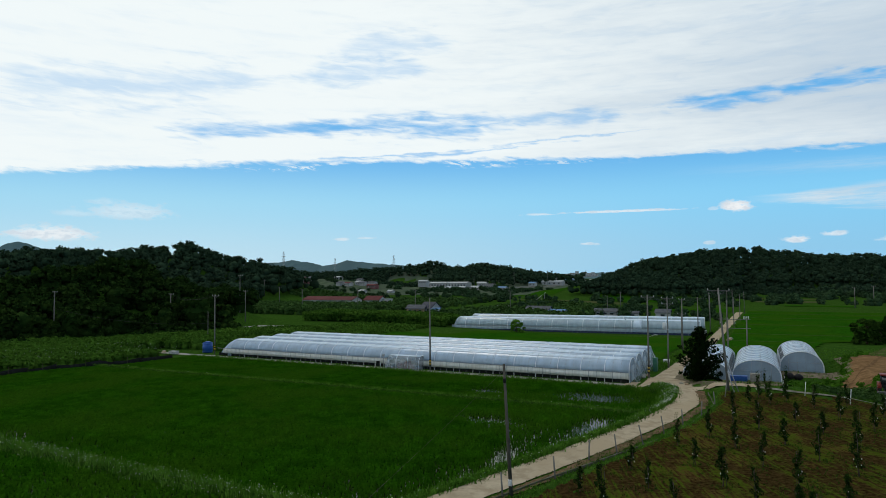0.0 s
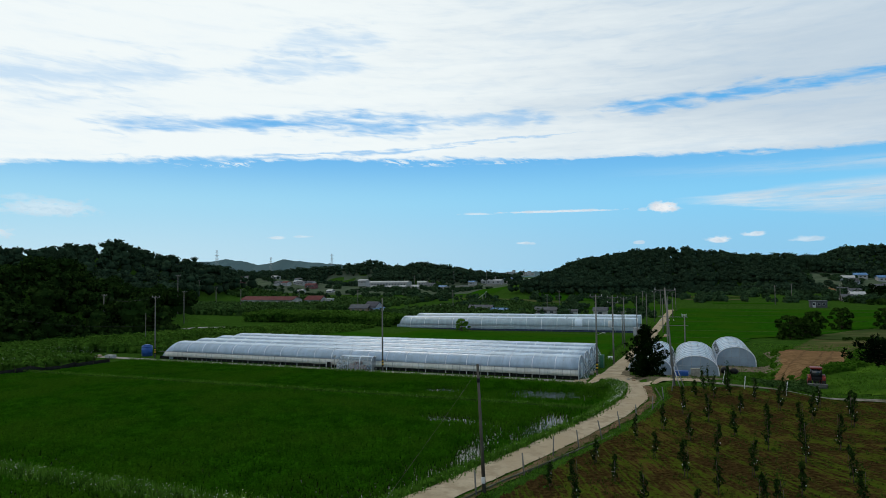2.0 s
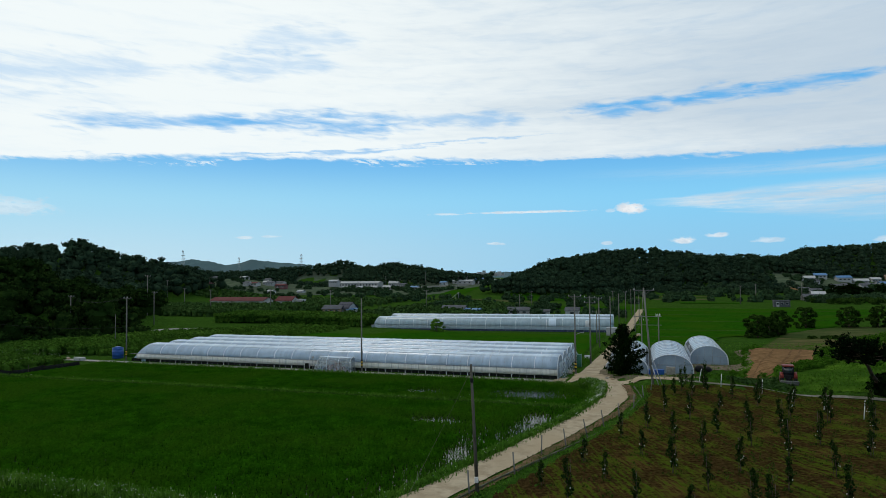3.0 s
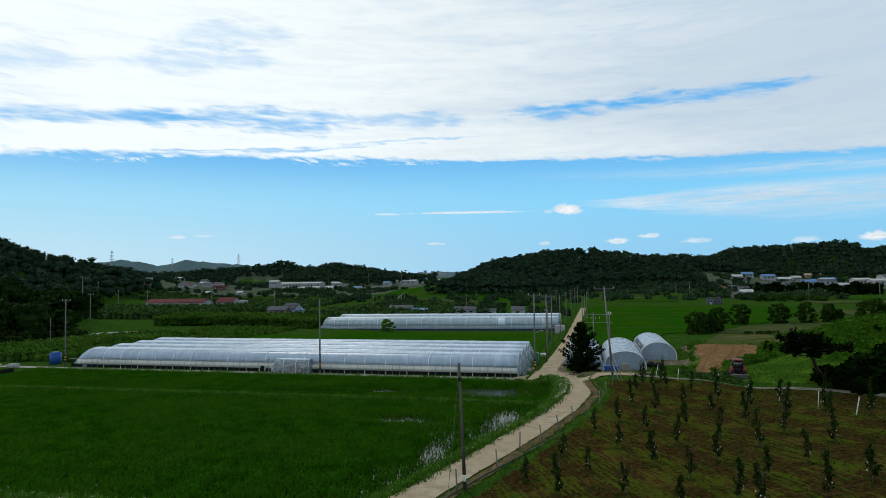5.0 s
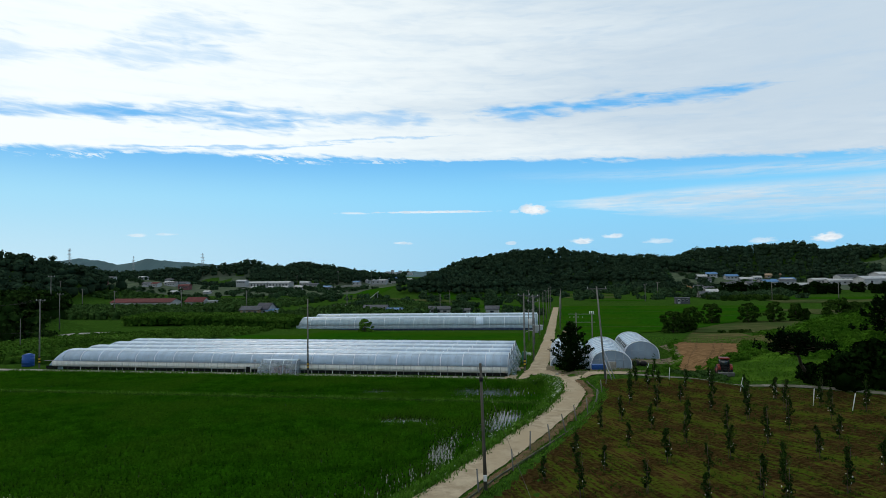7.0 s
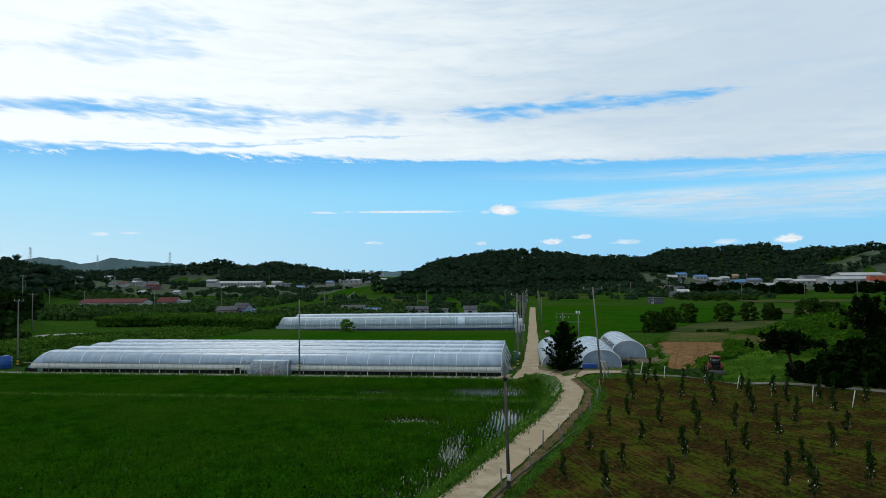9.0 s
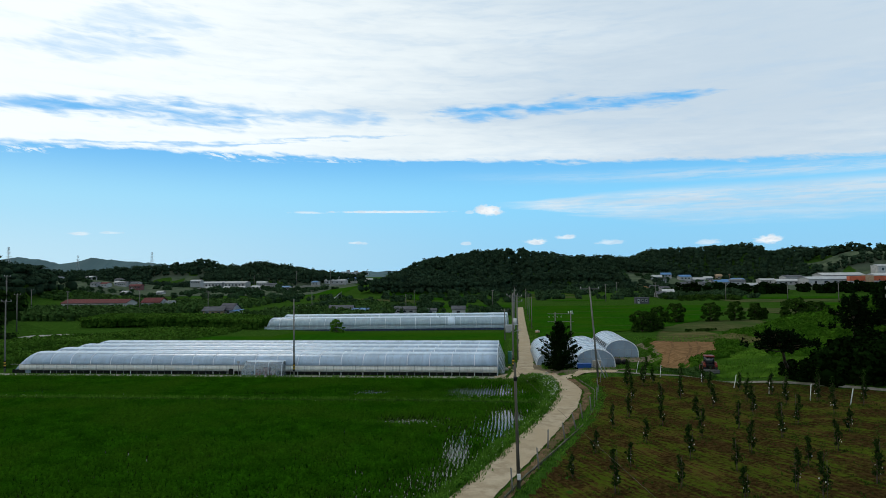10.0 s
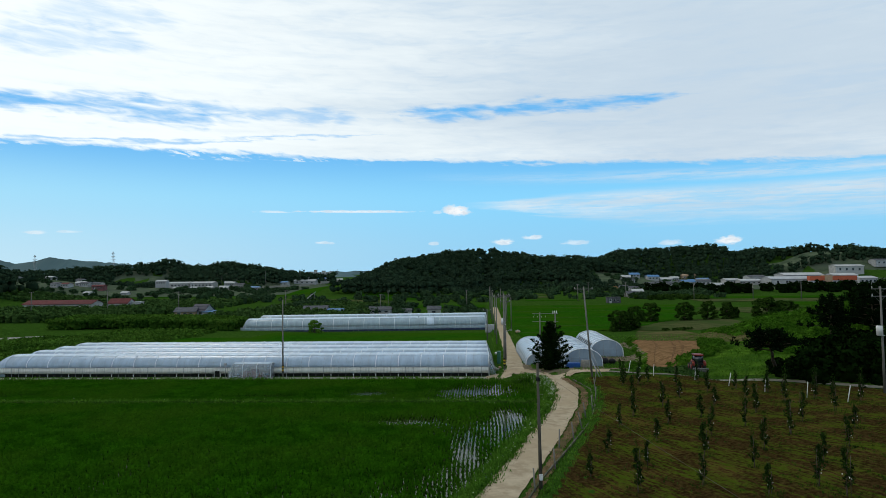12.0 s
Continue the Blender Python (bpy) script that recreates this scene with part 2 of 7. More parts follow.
def smooth(a, b, v):
    k = np.clip((v - a) / (b - a), 0, 1)
    return k * k * (3 - 2 * k)


def road_x(y):
    return np.interp(y, [r[0] for r in ROAD], [r[1] for r in ROAD])


def road_z(y):
    return np.interp(y, [r[0] for r in ROAD], [r[2] for r in ROAD])


def orchard_z(x, y):
    s = np.interp(y, [30, 36, 52, 60, 75], [0.14, 0.14, 0.088, 0.062, 0.03])
    return 1.45 + s * np.clip(x + 9, -3, 45)


def path_y(x):
    # the concrete path that bounds the orchard
    return 75.3 - 2.25 * x


def west_x(y):
    # the black net and shaded crop foot that bound the paddies
    return np.interp(y, [20, 48, 55.4, 58.7, 61.9, 65.1, 69.4, 75, 79], [-97.5, -95.8, -95.1, -94.0, -92.2, -90.4, -89.7, -88.9, -88.9])


def lane_y(x):
    # the narrow concrete lane beyond the orchard
    return np.interp(x, [-3, -1.1, 1.4, 5.0, 8.4, 11.9, 15.2, 18.2, 21.1, 26, 34], [74.2, 72.9, 70.8, 69.2, 69.8, 69.0, 67.4, 66.0, 64.9, 63, 60])


def flat_z(x, y):
    """Height of the cultivated land, without the wooded hills."""
    far = np.interp(y, [112, 135, 165, 250, 350, 450, 600, 1500, 4000], [0, -1.0, -2.2, -3.6, -3.0, 0.0, 2.0, 2.0, 0.0])
    far = far + 2.6 * smooth(-55, -110, x) * smooth(130, 200, y) * smooth(420, 300, y)
    west = smooth(-97, -101, x)
    left = np.where(y < 64, -0.1, -0.16) * (1 - west) + 0.3 * west
    left = left + (far - left) * smooth(77.6, 78.8, y)
    beyond = np.interp(y, [40, 65, 85, 105, 135, 165, 250, 350, 450, 600, 1500, 4000], [1.6, 1.1, 0.9, 0.8, -0.6, -1.6, -2.2, -1.8, 1.5, 4.0, 3.0, 0.0])
    beyond = beyond + 1.4 * smooth(4, 20, x) * smooth(60, 75, y) * (1 - smooth(90, 130, y)) + 1.5 * smooth(15, 60, x) * (1 - smooth(180, 260, y))
    d = y - path_y(x)
    right = orchard_z(x, y) * (1 - smooth(1.0, 16.0, d)) + beyond * smooth(1.0, 16.0, d)
    # the yard and the arched greenhouses stand lower than the orchard
    yard_drop = smooth(75, 83, y) * (1 - smooth(5.5, 9.5, x)) * (1 - smooth(118, 132, y))
    right = right + (np.interp(y, [75, 83, 90, 100, 130], [1.1, 0.45, -0.2, -0.2, -0.6]) - right) * yard_drop
    u = x - road_x(y)
    zr = road_z(y)
    z = np.where(u < 0, zr + (left - zr) * smooth(1.8, 3.4, -u), zr + (right - zr) * smooth(1.9, 3.6, u))
    return z


# crests of the wooded hills: x, y, height of the ground; then the half widths in front and behind
ROUND_HILL = [(-112, 418, 0.5), (-93, 435, 6.0), (-83, 450, 9.0), (-61, 480, 17.2), (-36, 505, 22.0), (-15, 517, 24.0), (11, 520, 19.4), (34, 520, 16.2), (57, 515, 15.6), (79, 500, 9.5), (98, 478, 0.5)]
VILLAGE_RIDGE = [(90, 640, 12.0), (105, 630, 15.0), (133, 625, 22.5), (171, 622, 23.5), (205, 612, 26), (222, 606, 18.5), (243, 600, 21), (275, 590, 21), (285, 572, 24), (298, 565, 24), (340, 560, 19), (420, 560, 18.5), (520, 580, 15.5)]
NEAR_WOOD_HILL = [(-190, 20, 8.5), (-160, 60, 9.2), (-152, 82, 9.8), (-150, 94, 10.4), (-149, 106, 13.6), (-143, 115, 10.6), (-138, 121, 8.2), (-130, 126, 2.4), (-124, 128, 0.3)]
BACK_WOOD_HILL = [(-420, 90, 18.5), (-338, 180, 19.5), (-326, 200, 20.8), (-320, 225, 21), (-308, 244, 20.5), (-312, 255, 24.4), (-307, 262, 25.6), (-300, 269, 22), (-290, 281, 18), (-278, 292, 13.5), (-255, 300, 6)]
VALLEY_HILLS = [(-560, 560, 9), (-472, 640, 9), (-410, 655, 14), (-373, 665, 16), (-360, 680, 21), (-343, 683, 15), (-314, 670, 11), (-272, 627, 15), (-251, 600, 15), (-212, 590, 8), (-175, 600, 3), (-140, 590, 0.5)]
KUDZU_MOUND = [(30, 115, 1.6), (36, 111, 3.6), (44, 107, 5.4), (55, 104, 7.0), (75, 100, 8.5)]
VILLAGE_RISE = [(-460, 505, 10.0), (-385, 505, 9.5), (-350, 497, 6.5)]
HILLS = [(ROUND_HILL, 78), (VILLAGE_RIDGE, 70), (NEAR_WOOD_HILL, 32), (BACK_WOOD_HILL, 75), (VALLEY_HILLS, 56), (KUDZU_MOUND, 16), (VILLAGE_RISE, 72)]


def hill_z(x, y, k):
    """Rise of hill k over the plain."""
    crest, width = HILLS[k]
    best = np.zeros_like(np.asarray(x, dtype=float))
    for (ax, ay, az), (bx, by, bz) in zip(crest, crest[1:]):
        ux, uy = bx - ax, by - ay
        f = np.clip(((x - ax) * ux + (y - ay) * uy) / (ux * ux + uy * uy), 0, 1)
        d = np.hypot(x - ax - f * ux, y - ay - f * uy)
        best = np.maximum(best, (az + f * (bz - az)) * (1 - smooth(0, 1, d / width)))
    return best


def land_z(x, y):
    x, y = np.asarray(x, dtype=float), np.asarray(y, dtype=float)
    z = flat_z(x, y)
    rise = np.zeros_like(z)
    for k in range(len(HILLS)):
        rise = np.maximum(rise, hill_z(x, y, k))
    return z + rise


def at_land(x, y):
    return float(land_z(np.array([x]), np.array([y]))[0])


# ---- materials ----
def surface(name, dark, light, third=None, scale=1.0, big=0.12, rough=0.8, bump=0.0, bump_scale=None, metal=0.0, island=0.0, per_object=0.0, spec=0.25, stretch=(1, 1, 1), translucent=0.0):
    """Grain at one scale, stains at a wider one, fine relief; sizes in metres by object coordinates."""
    m = bpy.data.materials.new(name)
    m.use_nodes = True
    tree = m.node_tree
    bsdf = tree.nodes["Principled BSDF"]
    coord = tree.nodes.new("ShaderNodeTexCoord").outputs["Object"]
    vec = vmath(tree, "MULTIPLY", coord, stretch)
    grain = noise_at(tree, vec, scale, 5.0, 0.62)
    wide = noise_at(tree, coord, scale * big, 3.0, 0.5)
    col = mixcol(tree, ramp01(tree, grain, 0.32, 0.68), dark, light)
    col = mixcol(tree, ramp01(tree, wide, 0.40, 0.66), col, third or tuple((a + b) / 2.4 for a, b in zip(dark, light)))
    if island or per_object:
        if island:
            rnd = tree.nodes.new("ShaderNodeNewGeometry").outputs["Random Per Island"]
        else:
            rnd = tree.nodes.new("ShaderNodeObjectInfo").outputs["Random"]
        amount = island or per_object
        gain = fmath(tree, "MULTIPLY_ADD", rnd, 2 * amount, 1 - amount)
        col = vmath(tree, "MULTIPLY", col, gain)
    tree.links.new(col, bsdf.inputs["Base Color"])
    bsdf.inputs["Metallic"].default_value = metal
    bsdf.inputs["Specular IOR Level"].default_value = spec
    r = fmath(tree, "MULTIPLY_ADD", grain, 0.25, rough - 0.12, clamp=True)
    tree.links.new(r, bsdf.inputs["Roughness"])
    if bump:
        b = tree.nodes.new("ShaderNodeBump")
        b.inputs["Strength"].default_value, b.inputs["Distance"].default_value = 1.0, bump
        src = noise_at(tree, vec, bump_scale or scale * 2, 4.0, 0.6)
        tree.links.new(src, b.inputs["Height"])
        tree.links.new(b.outputs[0], bsdf.inputs["Normal"])
    if translucent:
        tr = tree.nodes.new("ShaderNodeBsdfTranslucent")
        tree.links.new(col, tr.inputs["Color"])
        mix = tree.nodes.new("ShaderNodeMixShader")
        mix.inputs[0].default_value = translucent
        tree.links.new(bsdf.outputs[0], mix.inputs[1])
        tree.links.new(tr.outputs[0], mix.inputs[2])
        tree.links.new(mix.outputs[0], tree.nodes["Material Output"].inputs["Surface"])
    return m


def film(name, colour, clear, rough=0.28, streak=0.25, grain=(1.3, 0.5, 0.5)):
    """Polythene sheet: partly see-through, scattering, with a soft sheen and dusty streaks; the curtain's streaks are
    painted crease shading.
    """
    m = bpy.data.materials.new(name)
    m.use_nodes = True
    tree = m.node_tree
    bsdf = tree.nodes["Principled BSDF"]
    coord = tree.nodes.new("ShaderNodeTexCoord").outputs["Object"]
    dust_and_creases = noise_at(tree, vmath(tree, "MULTIPLY", coord, grain), 1.0, 4.0, 0.6)
    tree.links.new(mixcol(tree, ramp01(tree, dust_and_creases, 0.3, 0.75), tuple(c * (1 - streak) for c in colour), colour), bsdf.inputs["Base Color"])
    bsdf.inputs["Roughness"].default_value = rough
    bsdf.inputs["Specular IOR Level"].default_value = 0.6
    tr = tree.nodes.new("ShaderNodeBsdfTranslucent")
    tr.inputs["Color"].default_value = (*colour, 1)
    mix = tree.nodes.new("ShaderNodeMixShader")
    mix.inputs[0].default_value = 0.3
    tree.links.new(bsdf.outputs[0], mix.inputs[1])
    tree.links.new(tr.outputs[0], mix.inputs[2])
    see = tree.nodes.new("ShaderNodeBsdfTransparent")
    mix2 = tree.nodes.new("ShaderNodeMixShader")
    amount = fmath(tree, "MULTIPLY_ADD", dust_and_creases, -0.3 * clear, clear * 1.15, clamp=True)
    tree.links.new(amount, mix2.inputs[0])
    tree.links.new(mix.outputs[0], mix2.inputs[1])
    tree.links.new(see.outputs[0], mix2.inputs[2])
    tree.links.new(mix2.outputs[0], tree.nodes["Material Output"].inputs["Surface"])
    return m


def glass(name, tint):
    m = bpy.data.materials.new(name)
    m.use_nodes = True
    b = m.node_tree.nodes["Principled BSDF"]
    b.inputs["Base Color"].default_value = (*tint, 1)
    b.inputs["Roughness"].default_value = 0.06
    b.inputs["Specular IOR Level"].default_value = 0.8
    return m


def water():
    m = bpy.data.materials.new("paddy water")
    m.use_nodes = True
    tree = m.node_tree
    b = tree.nodes["Principled BSDF"]
    coord = tree.nodes.new("ShaderNodeTexCoord").outputs["Object"]
    mud = noise_at(tree, coord, 0.6, 4.0, 0.6)
    tree.links.new(mixcol(tree, mud, (0.012, 0.02, 0.006), (0.03, 0.035, 0.015)), b.inputs["Base Color"])
    b.inputs["Roughness"].default_value = 0.04
    b.inputs["IOR"].default_value = 1.33
    bp = tree.nodes.new("ShaderNodeBump")
    bp.inputs["Strength"].default_value, bp.inputs["Distance"].default_value = 0.6, 0.01
    tree.links.new(noise_at(tree, coord, 3.0, 2.0, 0.5), bp.inputs["Height"])
    tree.links.new(bp.outputs[0], b.inputs["Normal"])
    return m


def orchard_soil():
    """Dark soil with mown grass in streaks that follow the tree rows."""
    m = bpy.data.materials.new("orchard soil")
    m.use_nodes = True
    tree = m.node_tree
    b = tree.nodes["Principled BSDF"]
    coord = tree.nodes.new("ShaderNodeTexCoord").outputs["Object"]
    across, along = vmath(tree, "DOT_PRODUCT", coord, (0.925, 0.38, 0)), vmath(tree, "DOT_PRODUCT", coord, (0.38, -0.925, 0))
    comb = tree.nodes.new("ShaderNodeCombineXYZ")
    tree.links.new(across, comb.inputs[0])
    tree.links.new(fmath(tree, "MULTIPLY", along, 0.07), comb.inputs[1])
    streak = noise_at(tree, comb.outputs[0], 4.6, 8.0, 0.74)
    blotch = noise_at(tree, coord, 0.35, 4.0, 0.6)
    fine = noise_at(tree, coord, 4.0, 4.0, 0.65)
    row = fmath(tree, "SINE", fmath(tree, "MULTIPLY_ADD", across, 2 * math.pi / 3.3, -1.2))
    grass = fmath(tree, "ADD", fmath(tree, "MULTIPLY_ADD", row, 0.04, fmath(tree, "MULTIPLY", streak, 1.25)), fmath(tree, "MULTIPLY_ADD", blotch, 0.5, fmath(tree, "MULTIPLY", fine, 0.25)))
    soil = mixcol(tree, ramp01(tree, fine, 0.3, 0.7), (0.013, 0.0085, 0.003), (0.044, 0.028, 0.010))
    soil = mixcol(tree, fmath(tree, "MULTIPLY", ramp01(tree, blotch, 0.50, 0.66), ramp01(tree, streak, 0.42, 0.58)), soil, (0.115, 0.060, 0.022))
    green = mixcol(tree, fine, (0.012, 0.022, 0.002), (0.062, 0.088, 0.009))
    tree.links.new(mixcol(tree, ramp01(tree, grass, 0.97, 1.13), soil, green), b.inputs["Base Color"])
    b.inputs["Roughness"].default_value, b.inputs["Specular IOR Level"].default_value = 0.95, 0.0
    bp = tree.nodes.new("ShaderNodeBump")
    bp.inputs["Strength"].default_value, bp.inputs["Distance"].default_value = 1.0, 0.10
    tree.links.new(fine, bp.inputs["Height"])
    tree.links.new(bp.outputs[0], b.inputs["Normal"])
    return m


GRASS = surface("meadow grass", (0.014, 0.036, 0.005), (0.036, 0.084, 0.011), (0.022, 0.056, 0.007), scale=1.6, bump=0.12, bump_scale=3.0, rough=0.9, spec=0.0)
RICE = surface("rice leaves", (0.016, 0.068, 0.002), (0.032, 0.124, 0.004), (0.036, 0.106, 0.005), scale=0.5, big=0.22, rough=0.75, island=0.16, translucent=0.25, spec=0.0)
RICE_FIELD = surface("rice canopy", (0.007, 0.036, 0.002), (0.017, 0.076, 0.003), (0.019, 0.058, 0.003), scale=2.5, big=0.03, bump=0.15, bump_scale=2.2, rough=0.85, spec=0.0, stretch=(0.25, 1, 1))
WEEDS = surface("bank weeds", (0.032, 0.094, 0.009), (0.095, 0.200, 0.024), (0.055, 0.138, 0.014), scale=0.7, rough=0.8, island=0.3, translucent=0.25, spec=0.0)
WATER = water()
DIRT = surface("packed dirt road", (0.25, 0.20, 0.135), (0.37, 0.31, 0.22), (0.30, 0.24, 0.16), scale=1.1, big=0.25, bump=0.02, bump_scale=6.0, rough=0.95, spec=0.0)
SOIL = orchard_soil()
TILLED = surface("tilled field soil", (0.105, 0.060, 0.028), (0.20, 0.122, 0.060), (0.145, 0.085, 0.041), scale=0.9, big=0.2, bump=0.15, bump_scale=3.0, rough=0.95, spec=0.0)
STUBBLE = surface("fallow field", (0.035, 0.048, 0.016), (0.075, 0.078, 0.032), (0.032, 0.055, 0.015), scale=0.8, bump=0.1, rough=0.95, spec=0.0, stretch=(0.4, 1, 1))
YARD = surface("trodden yard earth", (0.10, 0.08, 0.055), (0.18, 0.15, 0.105), (0.09, 0.085, 0.05), scale=1.2, big=0.3, bump=0.04, rough=0.95, spec=0.0)
WORN = surface("worn brown verge", (0.085, 0.055, 0.032), (0.165, 0.110, 0.064), (0.075, 0.062, 0.030), scale=2.2, big=0.3, bump=0.06, rough=0.95, spec=0.0)
FALLOW = surface("dry fallow growth", (0.050, 0.050, 0.018), (0.11, 0.095, 0.042), (0.045, 0.062, 0.018), scale=0.7, big=0.2, bump=0.1, rough=0.95, spec=0.0, stretch=(0.3, 1, 1))
MEADOW = surface("lush meadow blades", (0.026, 0.070, 0.006), (0.060, 0.128, 0.012), (0.030, 0.075, 0.007), scale=0.35, big=0.4, rough=0.8, island=0.3, translucent=0.2, spec=0.0)
MEADOW_SOD = surface("lush meadow sod", (0.022, 0.060, 0.005), (0.060, 0.122, 0.012), (0.022, 0.056, 0.006), scale=0.5, big=0.3, bump=0.12, bump_scale=3.0, rough=0.9, spec=0.0)
TRACK = surface("pressed tilled soil", (0.085, 0.050, 0.025), (0.155, 0.095, 0.048), scale=1.4, bump=0.06, rough=0.95, spec=0.0)
FLOWER = surface("wild flower heads", (0.42, 0.46, 0.34), (0.62, 0.64, 0.55), scale=8.0, rough=0.9, spec=0.0)
CONCRETE = surface("weathered concrete", (0.19, 0.18, 0.155), (0.31, 0.30, 0.26), (0.24, 0.225, 0.19), scale=3.0, bump=0.01, rough=0.85)
OLD_CONCRETE = surface("mossy old concrete", (0.075, 0.07, 0.055), (0.15, 0.14, 0.115), (0.055, 0.062, 0.034), scale=2.0, big=0.5, bump=0.02, rough=0.95, spec=0.0)
POLE_CONCRETE = surface("pole concrete", (0.10, 0.097, 0.088), (0.185, 0.178, 0.16), (0.14, 0.132, 0.12), scale=4.0, bump=0.004, rough=0.8, stretch=(1, 1, 0.2), spec=0.1)
STEEL = surface("galvanised steel", (0.24, 0.25, 0.26), (0.36, 0.37, 0.38), scale=6.0, rough=0.5, metal=0.5)
WHITE_PAINT = surface("white painted steel", (0.48, 0.48, 0.47), (0.62, 0.62, 0.60), scale=5.0, rough=0.5)
BLACK = surface("black plastic", (0.010, 0.010, 0.011), (0.02, 0.02, 0.021), scale=4.0, rough=0.7, spec=0.1)
YELLOW = surface("yellow band", (0.50, 0.30, 0.02), (0.62, 0.40, 0.03), scale=5.0, rough=0.6)
PORCELAIN = surface("insulator porcelain", (0.32, 0.32, 0.31), (0.45, 0.45, 0.44), scale=8.0, rough=0.25)
BARK = surface("tree bark", (0.035, 0.026, 0.018), (0.08, 0.06, 0.042), scale=5.0, bump=0.03, rough=0.95, stretch=(1, 1, 0.3))
LEAF = surface("broad leaves", (0.009, 0.026, 0.004), (0.040, 0.080, 0.012), (0.022, 0.048, 0.008), scale=1.6, big=0.08, bump=0.25, bump_scale=2.2, rough=0.7, island=0.28, translucent=0.15, spec=0.0)
LEAF_DEEP_SHADE = surface("shade-darkened broad leaves", (0.0012, 0.0046, 0.0011), (0.0068, 0.0175, 0.0032), scale=2.0, big=0.1, bump=0.2, bump_scale=2.5, rough=0.7, island=0.35, translucent=0.06, spec=0.0)
NEEDLE = surface("shade-darkened pine needles", (0.002, 0.006, 0.002), (0.007, 0.016, 0.005), scale=0.4, rough=0.85, island=0.4, spec=0.0)
CROP = surface("tall crop leaves", (0.026, 0.070, 0.008), (0.068, 0.142, 0.019), (0.042, 0.098, 0.012), scale=0.2, rough=0.7, island=0.35, translucent=0.2, spec=0.0)
VINE = surface("kudzu leaves", (0.022, 0.068, 0.005), (0.052, 0.128, 0.010), (0.033, 0.090, 0.007), scale=0.25, big=0.5, rough=0.75, island=0.3, translucent=0.2, spec=0.0)
FAR_RIDGE_HAZE = surface("hazed distant woods", (0.036, 0.080, 0.094), (0.056, 0.108, 0.118), scale=0.05, rough=1.0)
LEAF_VALLEY_HAZE = surface("hazed valley tree leaves", (0.016, 0.036, 0.018), (0.048, 0.086, 0.036), (0.030, 0.060, 0.026), scale=1.2, big=0.08, bump=0.3, bump_scale=1.4, rough=0.8, island=0.3, translucent=0.15, spec=0.0)
LEAF_WOOD = surface("near woodland leaves", (0.005, 0.016, 0.004), (0.027, 0.052, 0.010), (0.012, 0.029, 0.006), scale=0.5, big=0.25, bump=0.1, bump_scale=2.0, rough=0.8, island=0.45, translucent=0.15, spec=0.0)
LEAF_FAR_HAZE = surface("hazed hill woodland leaves", (0.017, 0.035, 0.021), (0.032, 0.055, 0.029), (0.023, 0.044, 0.024), scale=0.3, big=0.1, bump=0.1, bump_scale=1.5, rough=0.8, island=0.2, translucent=0.15, spec=0.0)
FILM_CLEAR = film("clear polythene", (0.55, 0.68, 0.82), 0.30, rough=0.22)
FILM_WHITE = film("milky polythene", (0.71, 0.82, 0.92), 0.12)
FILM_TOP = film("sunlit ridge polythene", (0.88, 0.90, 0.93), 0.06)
CURTAIN = film("roll-up side curtain", (0.88, 0.87, 0.82), 0.04, rough=0.5, streak=0.32, grain=(5.0, 0.4, 0.3))
FILM_ARCH = film("bluish arch polythene", (0.64, 0.75, 0.86), 0.18, rough=0.2, streak=0.2, grain=(0.4, 0.8, 0.8))
FILM_THIN = film("very thin clear film", (0.52, 0.60, 0.66), 0.74)
FILM_FAR = film("clearer greenish polythene", (0.50, 0.62, 0.68), 0.36, rough=0.25)
FILM_PORCH = film("thin porch film", (0.50, 0.58, 0.64), 0.68)
DULL_RED = surface("dull red plastic", (0.16, 0.045, 0.035), (0.26, 0.075, 0.055), scale=2.0, rough=0.6)
FILM_END_SHADE = film("bluish end film greyed by shade", (0.42, 0.52, 0.62), 0.30, rough=0.35)
NET_AND_DARK = surface("black net and vent dark", (0.010, 0.011, 0.010), (0.02, 0.022, 0.02), scale=3.0, rough=0.9, spec=0.0)
BLUE_PLASTIC = surface("blue plastic", (0.012, 0.06, 0.22), (0.02, 0.09, 0.32), scale=3.0, rough=0.4)
RED_PAINT = surface("red machine paint", (0.10, 0.010, 0.007), (0.18, 0.020, 0.012), scale=4.0, rough=0.5)
RUBBER = surface("tyre rubber", (0.014, 0.014, 0.014), (0.03, 0.028, 0.026), scale=6.0, rough=0.85)
DARK_GLASS = glass("dark window glass", (0.02, 0.025, 0.03))
RED_ROOF = surface("red sheet roof", (0.070, 0.017, 0.018), (0.115, 0.030, 0.030), scale=0.8, rough=0.7, stretch=(3, 0.3, 1), spec=0.05)
BLUE_ROOF = surface("blue sheet roof", (0.045, 0.125, 0.26), (0.07, 0.18, 0.34), scale=0.8, rough=0.6)
GREY_ROOF = surface("grey roof", (0.05, 0.053, 0.06), (0.10, 0.105, 0.115), scale=0.8, rough=0.75, spec=0.05)
WHITE_WALL = surface("white wall", (0.29, 0.30, 0.305), (0.42, 0.42, 0.415), scale=0.6, rough=0.8, spec=0.1)
TAN_WALL = surface("tan brick wall", (0.28, 0.19, 0.12), (0.38, 0.27, 0.18), scale=1.5, rough=0.9)
GREY_WALL = surface("grey sheet wall", (0.26, 0.27, 0.28), (0.38, 0.39, 0.40), scale=0.7, rough=0.7)
ORANGE_WALL = surface("orange-red panel", (0.34, 0.075, 0.035), (0.44, 0.105, 0.05), scale=0.6, rough=0.7)
SOLAR = surface("solar panel", (0.010, 0.014, 0.03), (0.02, 0.026, 0.05), scale=2.0, rough=0.45, spec=0.15)
